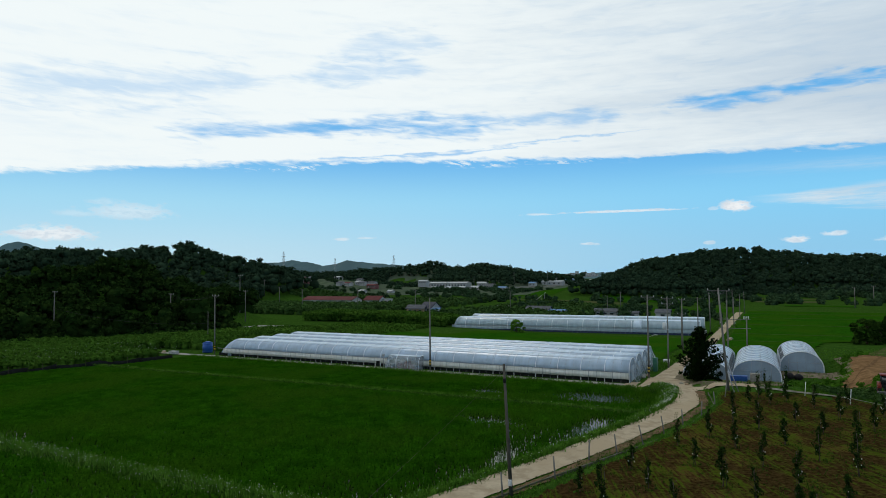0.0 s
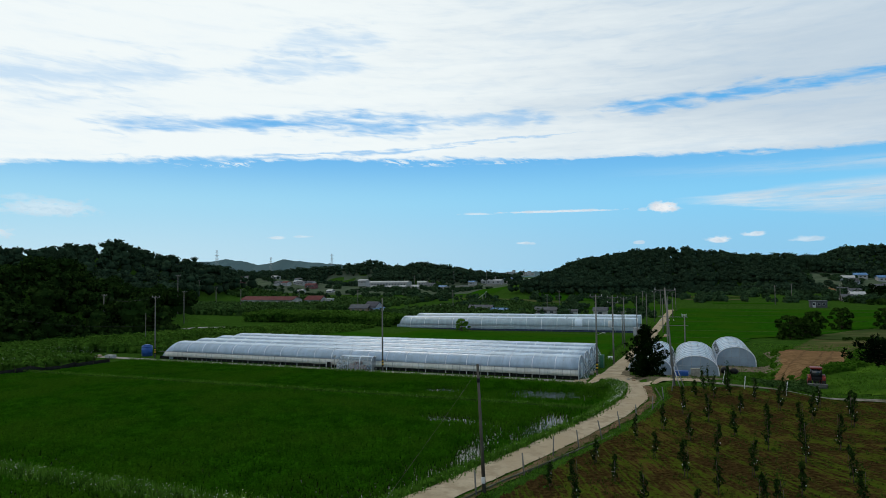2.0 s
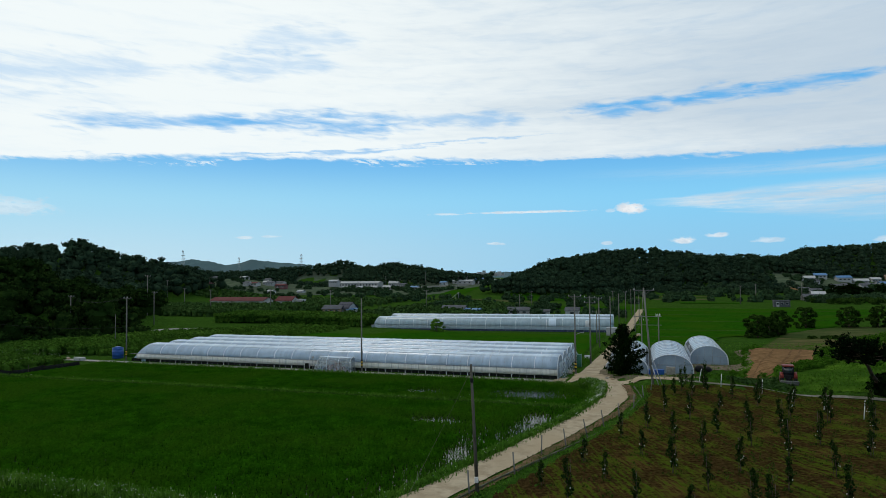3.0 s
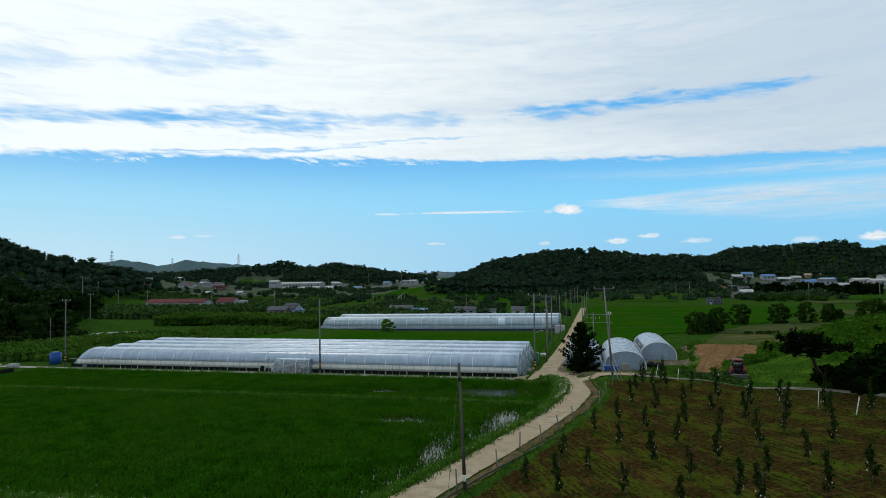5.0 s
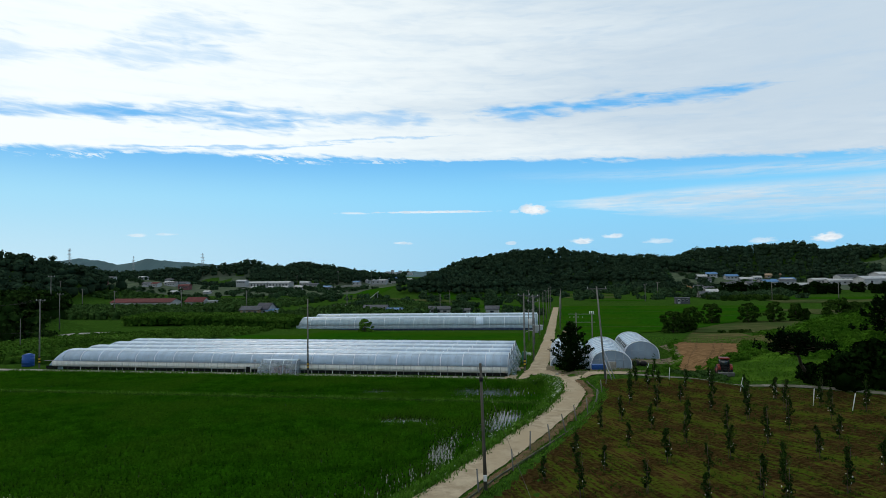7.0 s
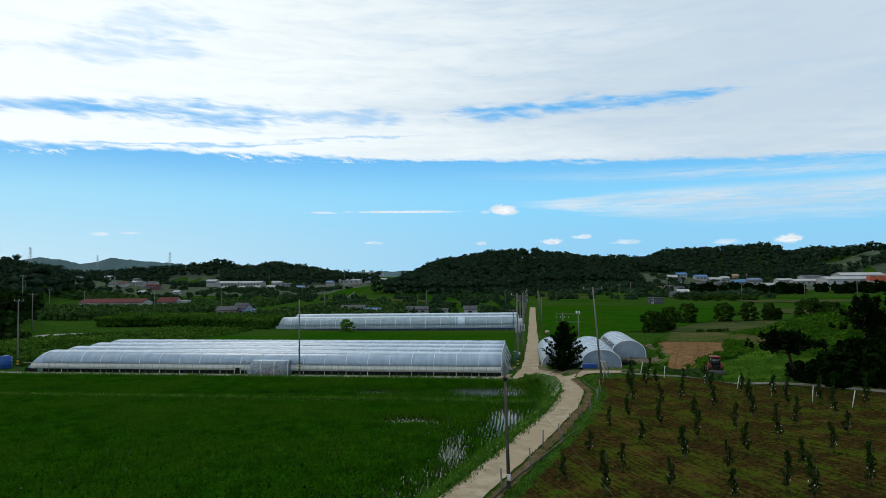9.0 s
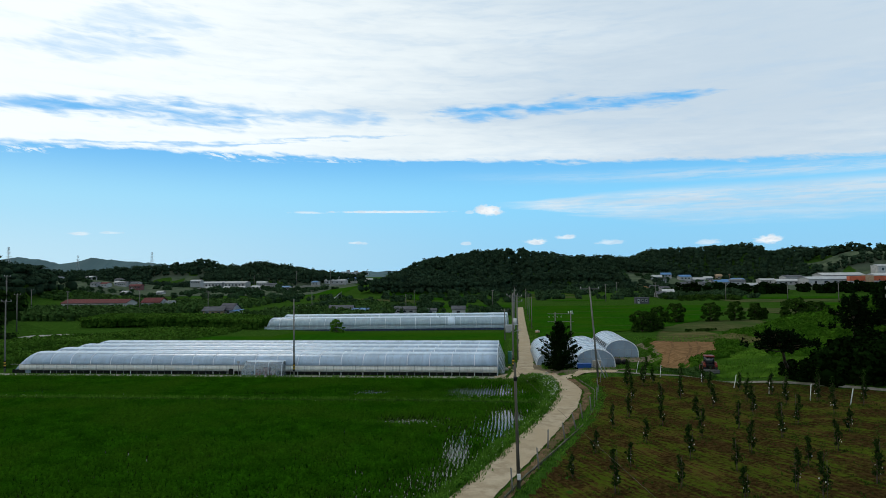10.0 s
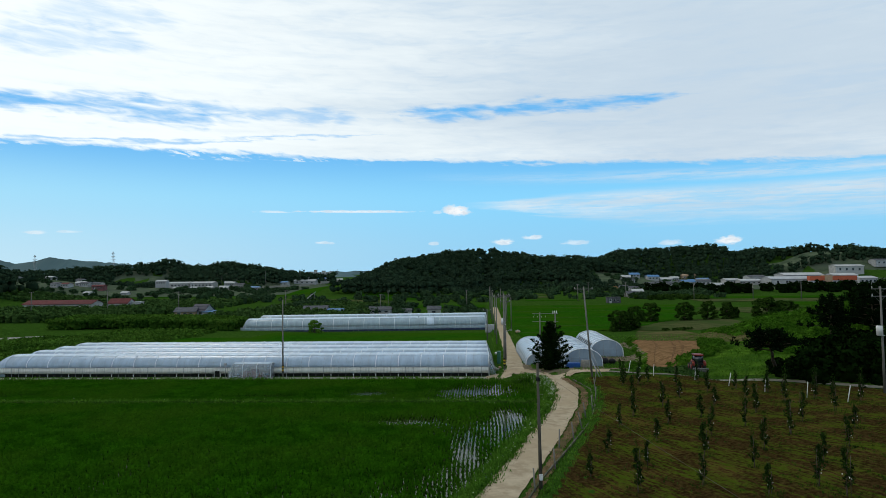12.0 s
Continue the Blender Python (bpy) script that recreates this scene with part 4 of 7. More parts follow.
tagged(patch("tilled_field", 0, 34, 77, 120, 0.35, TILLED, 0.06, tilled, rough=0.05), label="bare tilled brown earth with tractor marks", category="field", kind="structure")
tagged(patch("fallow_field", 9, 34, 100, 152, 0.6, FALLOW, 0.08, lambda x, y: (x > 12.0 + 0.27 * (y - 120)) & (y > 120.2 - (x - 12.2) * 2.48) & (x < 29.5) & (y < 151.5 - (x - 20) * 0.5)), label="fallow field of dry brown stubble", category="field", kind="structure")
tagged(patch("sown_field", 10, 60, 146, 178, 0.8, STUBBLE, 0.1, lambda x, y: (x > 20 + 0.3 * (y - 149)) & (x < 52) & (y > 152.5 - (x - 20) * 0.5)), label="dull green field with sparse low growth", category="field", kind="structure")
tagged(patch("rice_field", -70, -16, 104, 157, 1.5, RICE_FIELD, 0.14, lambda x, y: (x < -15.5) & (x > -70)), label="even bright-green rice behind the greenhouses", category="field", kind="structure")
tagged(patch("rice_field", -8.5, 75, 108, 279, 0.9, RICE_FIELD, 0.14, lambda x, y: (x > road_x(y) + 2.5) & ~((x < 6.0) & (y < 117)) & (x < np.interp(y, [108, 150, 180, 345], [2, 9, 38, 110])) & (y > 106)), label="wide even bright-green rice field", category="field", kind="structure")
tagged(patch("rice_field", -95, -68, 106, 140, 2.0, RICE_FIELD, 0.14, lambda x, y: x < -66), label="green rice strip by the woods", category="field", kind="structure")
def wall_off(y):
    return float(np.interp(y, [34, 38, 43, 48, 52.5, 60, 71], [1.2, 1.3, 1.7, 2.1, 2.45, 2.15, 1.9]))


worn = ribbon("road_edge", [(x + 1.28, y) for y, x, z in ROAD[2:9]], 0.7, WORN, lift=0.07, ragged=0.10, cross=5, step=0.22)
tagged(worn, label="worn brown earth along the road edge", category="soil", kind="structure")
bank("orchard_bank", [(float(road_x(y)) + wall_off(y) + 0.75, y) for y in (35, 40, 45, 50, 55, 60, 65, 71)], 0.9, 0.12, "grassy edge of the orchard above the ditch", density=16, tall=0.13)
for k, y in enumerate((128, 146, 171, 204, 238, 262)):
    x1 = float(np.interp(y, [108, 150, 180, 345], [2, 9, 38, 110]))
    ridge = ribbon("field_bank", [(float(road_x(y)) + 3, y), (x1, y + 2.0)], 0.9, GRASS, lift=0.15, ragged=0.1, crown=0.12, step=3.0)
    tagged(ridge, label="thin grassy bank between rice plots", category="bank", kind="structure")
tagged(patch("valley_ground", -430, -140, 400, 695, 5.0, VALLEY_GRASS_HAZE, 0.2, lambda x, y: (x > -60 - 0.9 * y) & (x < -0.27 * y)), label="gardens and plots round the far village, hazed grey-green", category="ground", kind="structure")
tagged(patch("valley_ground", 62, 330, 405, 572, 5.0, VALLEY_GRASS_HAZE, 0.2, lambda x, y: x > 20 + 0.1 * y), label="gardens round the village, hazed grey-green", category="ground", kind="structure")
tagged(patch("bare_plot", 66, 96, 418, 440, 2.0, TILLED, 0.28), label="bare brown plot below the village", category="field", kind="structure")
tagged(patch("yard_soil", -12, 2, 74, 91, 0.25, YARD, 0.045, lambda x, y: (x > road_x(y) + 0.7) & (x < 0.3 - 0.05 * (y - 78)) & (y > 75.8 + 0.35 * np.sin(x * 1.7)) & (y < 90.3), rough=0.02), label="bare brown yard before the arched greenhouses", category="soil", kind="structure")
for k, (x0, x1, y0, y1, m) in enumerate([(-4, 26, 352, 360, STUBBLE), (8, 34, 318, 326, RICE_FIELD), (-2, 26, 372, 378, FALLOW), (80, 200, 330, 352, RICE_FIELD), (90, 215, 300, 324, STUBBLE), (110, 240, 270, 292, RICE_FIELD), (70, 160, 205, 255, STUBBLE), (-70, -14, 290, 312, RICE_FIELD), (-125, -60, 330, 350, STUBBLE), (-90, -30, 360, 390, RICE_FIELD), (-240, -150, 330, 360, STUBBLE), (-230, -120, 390, 430, RICE_FIELD), (-310, -180, 460, 500, STUBBLE)]):
    tagged(patch("field_plot", x0, x1, y0, y1, 3.0, m, 0.15), label="distant farmed plot on the valley floor", category="field", kind="structure")
tagged(patch("yard_soil", 0, 11, 94, 115, 0.5, YARD, 0.05, lambda x, y: ((x > 7.6) & (x < tilled_left(y) - 0.1 + 0.2 * np.sin(y)) & (y > 98)) | ((x > 0.2) & (x < 7.7) & (y > 95.0 + 0.3 * np.sin(x * 2)) & (y < 100.3)), rough=0.02), label="bare brown strip beside the arched greenhouse", category="soil", kind="structure")
fq = scatter(7000, -17.5, -10.2, 62, 75.6, lambda x, y: (np.abs(np.interp(y, [62, 66, 71, 74.5, 76.8], [-11.8, -10.9, -10.9, -11.6, -13.6]) - x) < 0.75), 78)
v, f = tufts(fq, 0.35, 0.05, np.random.default_rng(8), blades=2)
q = v.reshape(-1, 4, 3)[:, 2]
v, f = cards(q, np.tile([0, 0, 1.0], (len(q), 1)) + np.random.default_rng(8).normal(scale=0.4, size=q.shape), 0.036, np.random.default_rng(9))
tagged(sheet("wild_flowers", v, f, FLOWER), label="drift of tiny white wild flowers at the bend", category="flowers", kind="stuff")
tagged(patch("road_junction", -18, -8, 74, 85, 0.2, DIRT, 0.055, lambda x, y: ((np.abs(x - road_x(y)) < 1.9 + 0.2 * np.sin(y * 2.1)) & (y > 76.2) & (y < 83.5)) | ((x > -17.2) & (x < -12) & (y > 78.9 + 0.15 * np.sin(x * 3)) & (y < 80.9))), label="trodden dirt where the lanes meet", category="road", kind="structure")
tagged(patch("meadow_sod", 0, 30, 62, 116, 0.45, MEADOW_SOD, 0.05, lambda x, y: (y > lane_y(x) + 0.9) & (x > 3 + 0.185 * (y - 80)) & (y > 76 - 0.4 * x) & ~tilled(x, y) & (x < 27 + 0.6 * np.sin(y))), label="bright lush meadow behind the tractor", category="meadow", kind="structure")
wp = scatter(7500, -20, -6, 30, 74, lambda x, y: (np.abs(x - road_x(y) - 1.3) < 0.6) | (np.abs(x - road_x(y) + 1.45) < 0.3), 79)
v, f = tufts(wp, 0.13, 0.045, np.random.default_rng(10), blades=4)
tagged(sheet("verge_tufts", v, f, FALLOW), label="dry brown-green tufts on the worn verge", category="weeds", kind="stuff")
wp = scatter(5200, -20, -5, 30, 74, lambda x, y: (x - road_x(y) > 1.45) & (x - road_x(y) < 2.3), 80)
v, f = tufts(wp, 0.20, 0.06, np.random.default_rng(12), blades=4)
tagged(sheet("verge_grass", v, f, WEEDS), label="green grass creeping over the road verge", category="grass", kind="stuff")
for k, line in enumerate([[(5.2, 81.5), (7.4, 84.5), (9.8, 90), (12.5, 98), (14.5, 107)], [(6.4, 81.2), (8.5, 84.2), (11.0, 90), (13.7, 98), (15.8, 107)], [(6.0, 86), (7.6, 92), (10.6, 101), (13.0, 112)]]):
    rut = ribbon("wheel_track", line, 0.30, TRACK, lift=0.10, ragged=0.08, step=0.8)
    tagged(rut, label="darker tractor wheel track across the tilled earth", category="track", kind="structure")


# ---- greenhouses ----
def arch_profile(width, height, side, n=18, lip=0.0):
    """(y, z) from one eave over the ridge to the other."""
    return [(width / 2 - width / 2 * math.cos(math.pi * i / n), side + (height - side) * math.sin(math.pi * i / n) ** 0.85 + lip) for i in range(n + 1)]


def shell(name, profile, x0, x1, material, parent, bays=22, sag=0.006, label=""):
    """A film drawn along x, sagging a little between its hoops, with real thickness."""
    xs = np.linspace(x0, x1, bays * 2 + 1)
    rnd = np.random.default_rng(int(abs(x1 - x0) * 10) + len(profile))
    verts, faces, n = [], [], len(profile)
    mid = np.mean([p[0] for p in profile])
    for i, x in enumerate(xs):
        s = sag * (1.0 if i % 2 else 0.0) * rnd.uniform(0.4, 1.5)
        for y, z in profile:
            verts.append((x, y + (mid - y) * s * 0.5, z * (1 - s)))
    for i in range(len(xs) - 1):
        for k in range(n - 1):
            a = i * n + k
            faces.append((a, a + n, a + n + 1, a + 1))
    ob = sheet(name, verts, faces, material, parent, label, flat=False)
    mod = ob.modifiers.new("thick", "SOLIDIFY")
    mod.thickness = 0.012
    return ob


def hoop_mesh(profile, r, side):
    bm = bmesh.new()
    out = 0.11 if r < 0.03 else 0.0
    pts = [(0, profile[0][0] - out, 0), (0, profile[0][0] - out, profile[0][1])] + [(0, y, z) for y, z in profile] + [(0, profile[-1][0] + out, profile[-1][1]), (0, profile[-1][0] + out, 0)]
    tube(bm, pts[:2] + pts[2:-2:2] + pts[-2:] if r < 0.03 else pts, r, 4)
    me = bpy.data.meshes.new("hoop")
    bm.to_mesh(me)
    bm.free()
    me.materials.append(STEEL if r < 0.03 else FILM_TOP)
    return me


def end_wall(name, profile, x, material, parent, door=True):
    bm = bmesh.new()
    pts = [(profile[0][0], 0)] + list(profile) + [(profile[-1][0], 0)]
    prism(bm, pts, x - 0.02, x + 0.02)
    wall = part(name, bm, material, parent, flat=True)
    w = profile[-1][0] - profile[0][0]
    bm = bmesh.new()
    s = 1 if x > 1 else -1
    for k in range(1, 5):
        y = profile[0][0] + w * k / 5
        top = np.interp(y, [p[0] for p in profile], [p[1] for p in profile])
        rod(bm, (x + s * 0.04, y, 0), (x + s * 0.04, y, top), 0.025, sides=5)
    rod(bm, (x + s * 0.04, profile[0][0] + 0.05, 1.25), (x + s * 0.04, profile[-1][0] - 0.05, 1.25), 0.025, sides=5)
    part("end_frame", bm, STEEL, parent)
    if door:
        bm = bmesh.new()
        box(bm, x + s * 0.06, w * 0.5, 0.05, 0.05, 1.7, 1.85, 0.01)
        part("door", bm, FILM_WHITE, parent, "milky film sliding door")
    return wall


def dome(name, profile, nose, material, parent):
    """A rounded film end that slopes down from the first hoop to the ground."""
    pts = [(profile[0][0], 0.0)] + list(profile) + [(profile[-1][0], 0.0)]
    mid, n, rings = np.mean([p[0] for p in pts]), len(pts), 9
    verts, faces = [], []
    for i in range(rings):
        g = i / (rings - 1)
        k, w = 0.06 + 0.94 * math.sin(g * math.pi / 2) ** 0.8, 0.80 + 0.20 * g ** 0.6
        verts += [(nose * g, mid + (y - mid) * w, z * k) for y, z in pts]
    for i in range(rings - 1):
        faces += [(i * n + j, i * n + n + j, i * n + n + j + 1, i * n + j + 1) for j in range(n - 1)]
    ob = sheet(name, verts, faces, material, parent, flat=False)
    ob.modifiers.new("thick", "SOLIDIFY").thickness = 0.012


def raked_end(profile, x, tail, parent):
    """A thin clear film let down from the last hoop to stakes in the ground, over slanting poles."""
    pts = [(profile[0][0], 0.35)] + list(profile) + [(profile[-1][0], 0.35)]
    mid, n, rings = np.mean([p[0] for p in pts]), len(pts), 5
    verts, faces = [], []
    for i in range(rings):
        g = i / (rings - 1)
        verts += [(x + tail * g ** 0.9, mid + (y - mid) * (1 - 0.05 * g), z * (1 - g) + 0.04) for y, z in pts]
    for i in range(rings - 1):
        faces += [(i * n + j, i * n + n + j, i * n + n + j + 1, i * n + j + 1) for j in range(n - 1)]
    sheet("raked_film", verts, faces, FILM_THIN, parent, "thin clear film raked down to the ground", flat=False)
    w = profile[-1][0]
    for f in (0.03, 0.35, 0.65, 0.97):
        high = float(np.interp(w * f, [p[0] for p in profile], [p[1] for p in profile]))
        bm = bmesh.new()
        rod(bm, (x, w * f, high), (x + tail * 1.02, mid + (w * f - mid) * 0.95, -0.1), 0.022, sides=6)
        part("end_pole", bm, WHITE_PAINT, parent)
    bm = bmesh.new()
    rod(bm, (x, w * 0.03, 1.9), (x + tail * 1.05, w * 0.35, 0.0), 0.018, sides=5)
    part("brace", bm, STEEL, parent)


def greenhouse(x, y, z, turn, length, width, height, label, doors=True, skirt=True, panels=(), side=1.15, band=True, bay=3.0, clear=None, vents=0, vent_at=(12, 14), name="greenhouse", crop=True, nose=0.0, cap=True, tail=0.0):
    """Origin at one corner of its foot; the length runs along local x."""
    top = empty(name, x, y, z, turn)
    tagged(top, label=label, category="greenhouse", group="polythene greenhouses")
    prof = arch_profile(width, height, side)
    bays = max(2, round(length / bay))
    shell("cover", prof, nose, length, clear or FILM_CLEAR, top, bays)
    # added whiter film over the ridge; it stands in for light on the top
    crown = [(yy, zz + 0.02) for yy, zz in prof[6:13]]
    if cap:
        shell("ridge_film", crown, nose + 0.05, length - 0.05, FILM_WHITE, top, bays, label="milky film added for the lit top of the ridge")
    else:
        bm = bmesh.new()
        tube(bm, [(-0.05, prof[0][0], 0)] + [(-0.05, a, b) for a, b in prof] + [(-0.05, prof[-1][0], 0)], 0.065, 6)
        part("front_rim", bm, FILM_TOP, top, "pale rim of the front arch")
    if nose:
        dome("end_dome", prof, nose, clear or FILM_CLEAR, top)
    if tail:
        raked_end(prof, length, tail, top)
    wide, thin = hoop_mesh([(a, b + 0.008) for a, b in prof], 0.046 if cap else 0.032, side), hoop_mesh(prof, 0.022 if band else 0.014, side)
    for k in range(bays + 1):
        for me, dx in ((wide, 0.0), (thin, bay / 3), (thin, 2 * bay / 3)):
            xx = k * length / bays + dx
            if nose - 0.01 <= xx <= length + 0.01:
                h = new("hoop", me)
                h.parent, h.location = top, (xx, 0, 0)
    for yy, s in ((0, -1), (width, 1)):
        if band:
            prof_c = [(yy + s * 0.05, 0.47), (yy + s * 0.07, 0.85), (yy + s * 0.04, side + 0.02)]
            shell("side_curtain", prof_c, 0.05 + nose * 0.4, length - 0.05, CURTAIN, top, bays * 3, sag=0.004, label="cream roll-up side curtain")
            bm = bmesh.new()
            box(bm, length / 2, yy - s * 0.10, 0.02, length - 0.2, 0.02, 0.50)
            part("vent_net", bm, NET_AND_DARK, top, "black strip put in for the dark open side vent", flat=True)
        else:
            prof_c = [(yy + s * 0.02, 0.0), (yy + s * 0.03, side * 0.5), (yy + s * 0.02, side)]
            shell("side_film", prof_c, 0, length, clear or FILM_CLEAR, top, bays)
            if not skirt:
                continue
            bm = bmesh.new()
            box(bm, length / 2, yy + s * 0.06, -0.35, length, 0.05, 0.85)
            part("base_skirt", bm, BLUE_NAVY, top, "dark blue skirt film along the foot", flat=True)
        bm = bmesh.new()
        rod(bm, (0, yy + s * 0.08, side), (length, yy + s * 0.08, side), 0.035, sides=6)
        part("rail", bm, STEEL, top)
    for xx in ((length,) if nose else (0.0, length)):
        end_wall("end_wall", prof, xx, FILM_CLEAR if clear in (None, FILM_FAR) else (FILM_PORCH if clear is FILM_PORCH else FILM_END_SHADE), top, doors)
    for a, b in panels:
        shell("film_panel", [(yy - 0.02, zz + 0.03) for yy, zz in prof[0:10]], a, b, FILM_WHITE, top, 2, label="newer whiter film panel")
    for k in range(vents):
        bm = bmesh.new()
        a, b = prof[vent_at[0]], prof[vent_at[1]]
        out = 0.05 if vent_at[0] > 9 else -0.05
        ln = length / (vents + 1)
        x0 = length * 0.08 + k * length * 0.84 / vents
        for f0, f1 in ((0.1, 0.95),):
            vs = [bm.verts.new((x0 + dx, a[0] + (b[0] - a[0]) * f + out, a[1] + (b[1] - a[1]) * f + 0.06)) for dx, f in ((0, f0), (ln * 0.62, f0), (ln * 0.62, f1), (0, f1))]
            bm.faces.new(vs)
        made = part("roof_vent", bm, VENT_DARK, top, "open dark roof vent", flat=True)
        made.modifiers.new("thick", "SOLIDIFY").thickness = 0.04
    if crop:
        rnd = np.random.default_rng(int(length * 7))
        n = int(length * width * 2.2)
        p = np.stack([rnd.uniform(0.5, length - 0.5, n), np.round(rnd.uniform(0.6, width - 0.6, n) / 0.9) * 0.9 + rnd.normal(scale=0.12, size=n), rnd.uniform(0.1, 1.0, n)], axis=1)
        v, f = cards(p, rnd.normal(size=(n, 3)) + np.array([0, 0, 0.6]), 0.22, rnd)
        ob = sheet("greenhouse_crop", v, f, LEAF_DEEP_SHADE)
        ob.matrix_basis = pose(x, y, z, 0, 0, turn)
        tagged(ob, label="rows of green crop plants inside the greenhouse", category="crop", kind="stuff")
    return top


BLUE_NAVY = surface("navy skirt film", (0.012, 0.02, 0.05), (0.03, 0.045, 0.09), scale=1.0, rough=0.5)

for k in range(4):
    greenhouse(-85.3 + 0.25 * k, 81.0 + 4.62 * k, -0.02, 0, 68.5 - 0.25 * k, 4.5, 2.82, "long arched polythene greenhouse with cream side curtain", side=1.27, nose=3.0, tail=1.05)

for k in range(2):
    greenhouse(-81.3 + 1.5 * k, 164.2 + 7.0 * k, -2.25 + 0.03 * k, 5.0, 66.0 - 1.0 * k, 6.4, 3.6 + 0.35 * k, "long arched polythene greenhouse with dark blue skirt", side=1.4, band=False, bay=4.0, nose=1.5, clear=FILM_FAR, panels=((50.0, 52.0),) if k == 0 else ())
greenhouse(-5.9, 88.4, -0.2, 90, 20.0, 5.5, 2.5, "arched greenhouse with bluish film beside the road", vents=9, vent_at=(1, 3), side=0.5, band=False, bay=2.0, clear=FILM_ARCH, cap=False, doors=False, crop=False, skirt=False)
greenhouse(-0.2, 90.4, -0.25, 90, 18.0, 5.5, 2.6, "arched milky greenhouse, its front film greyed for shade", side=0.5, band=False, bay=2.0, clear=FILM_ARCH, cap=False, doors=False, crop=False, skirt=False)
greenhouse(5.1, 100.4, -0.2, 90, 15.0, 5.2, 2.75, "arched milky greenhouse with open roof vents", side=0.5, band=False, bay=2.0, clear=FILM_ARCH, cap=False, doors=False, vents=8, vent_at=(14, 16), crop=False, skirt=False)
greenhouse(-50.9, 79.55, 0.0, 0, 5.6, 1.9, 1.95, "small rounded film vestibule against the greenhouse side", side=1.0, band=False, bay=1.85, clear=FILM_PORCH, crop=False, skirt=False, doors=False, nose=0.5, name="greenhouse_porch")
for k, (dx, dy, w, h) in enumerate([(1.9, 0.9, 0.9, 0.8), (2.9, 1.0, 0.8, 1.05), (3.7, 0.9, 0.6, 0.6)]):
    bm = bmesh.new()
    box(bm, 0, 0, 0, w, 0.7, h, 0.06)
    crate = part("red_crate", bm, DULL_RED)
    crate.matrix_basis = pose(-50.6 + dx, 79.55 + dy, 0.0)
    tagged(crate, label="dull red crate kept inside the film vestibule", category="crate", group="vestibule crates")
hatch = empty("door_hatch", -52.9, 80.86, 0.0)
tagged(hatch, label="small dark open hatch in the greenhouse side", category="hatch")
bm = bmesh.new()
box(bm, 0, 0, 0.05, 0.6, 0.03, 0.75, 0.01)
part("opening", bm, NET_AND_DARK, hatch)
for dx in (-0.4, 0.4):
    bm = bmesh.new()
    box(bm, dx, -0.05, 0.0, 0.06, 0.06, 0.95, 0.01)
    part("frame_post", bm, WHITE_PAINT, hatch)
stand = empty("meter_post", -51.6, 80.3, 0.0)
tagged(stand, label="grey steel post with a small meter box by the vestibule", category="post")
bm = bmesh.new()
rod(bm, (0, 0, -0.2), (0, 0, 1.75), 0.05, sides=8)
part("pole", bm, STEEL, stand)
bm = bmesh.new()
box(bm, 0.03, -0.05, 1.6, 0.34, 0.22, 0.3, 0.02)
part("box", bm, GREY_WALL, stand)
for x, y0, y1 in ((-5.8, 89.0, 108), (-0.15, 91.0, 109)):
    gutter = ribbon("ground_strip", [(x, y0), (x, y1)], 0.75, WORN, lift=0.05, ragged=0.05)
    tagged(gutter, label="bare reddish-brown strip between two greenhouses", category="soil", kind="structure")


# ---- woods and trees ----
def wood(name, x0, x1, y0, y1, spacing, keep, label, crown=(2.4, 3.8), clumps=70, card=0.55, seed=1, trunk=1.0, k_lumps=3, material=None):
    """A wood: uneven crowns of many leaf clumps on the land."""
    rnd = np.random.default_rng(seed)
    xs, ys = np.arange(x0, x1, spacing), np.arange(y0, y1, spacing)
    gx, gy = np.meshgrid(xs, ys)
    p = np.stack([gx.ravel(), gy.ravel()], axis=1) + rnd.uniform(-0.48, 0.48, size=(gx.size, 2)) * spacing
    p = p[keep(p[:, 0], p[:, 1])]
    n = len(p)
    r = rnd.uniform(*crown, n) * rnd.choice([0.8, 0.95, 1.0, 1.15], n)
    foot = land_z(p[:, 0], p[:, 1])
    z = foot + trunk + r * rnd.uniform(0.55, 0.9, n) + (rnd.random(n) < 0.07) * 1.1 + 0.5 * np.sin(p[:, 0] * 0.17) * np.sin(p[:, 1] * 0.13 + 1.0)
    base = np.stack([p[:, 0], p[:, 1], z], axis=1)
    c, rr = [base], [r * 0.88]
    for _ in range(k_lumps):
        d = rnd.normal(size=(n, 3))
        d[:, 2] = np.abs(d[:, 2]) * 0.9 - 0.15
        d /= np.linalg.norm(d, axis=1, keepdims=True)
        c.append(base + d * np.array([0.78, 0.78, 0.62]) * r[:, None])
        rr.append(r * rnd.uniform(0.3, 0.52, n))
    c, rr = np.concatenate(c), np.concatenate(rr)
    under = np.stack([p[:, 0], p[:, 1], foot + (z - foot) * 0.45], axis=1)
    v, f = lumps(np.concatenate([c, under]), np.concatenate([rr, r * 0.9]), clumps // k_lumps, card, rnd, skin=(0.74, 1.14), up=0.15)
    ob = sheet(name, v, f, material or LEAF_FAR_HAZE)
    tagged(ob, label=label, category="woods", kind="stuff")
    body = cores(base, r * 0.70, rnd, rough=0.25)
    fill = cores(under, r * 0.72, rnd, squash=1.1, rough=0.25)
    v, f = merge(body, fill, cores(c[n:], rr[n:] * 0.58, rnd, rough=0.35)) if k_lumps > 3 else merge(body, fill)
    inner = sheet(name + "_inside", v, f, material or LEAF_FAR_HAZE, flat=False)
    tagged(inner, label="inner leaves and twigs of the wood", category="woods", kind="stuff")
    return n


def on_hill(k, least=0.6, front=None):
    def keep(x, y):
        ok = hill_z(x, y, k) > least
        return ok if front is None else ok & front(x, y)
    return keep


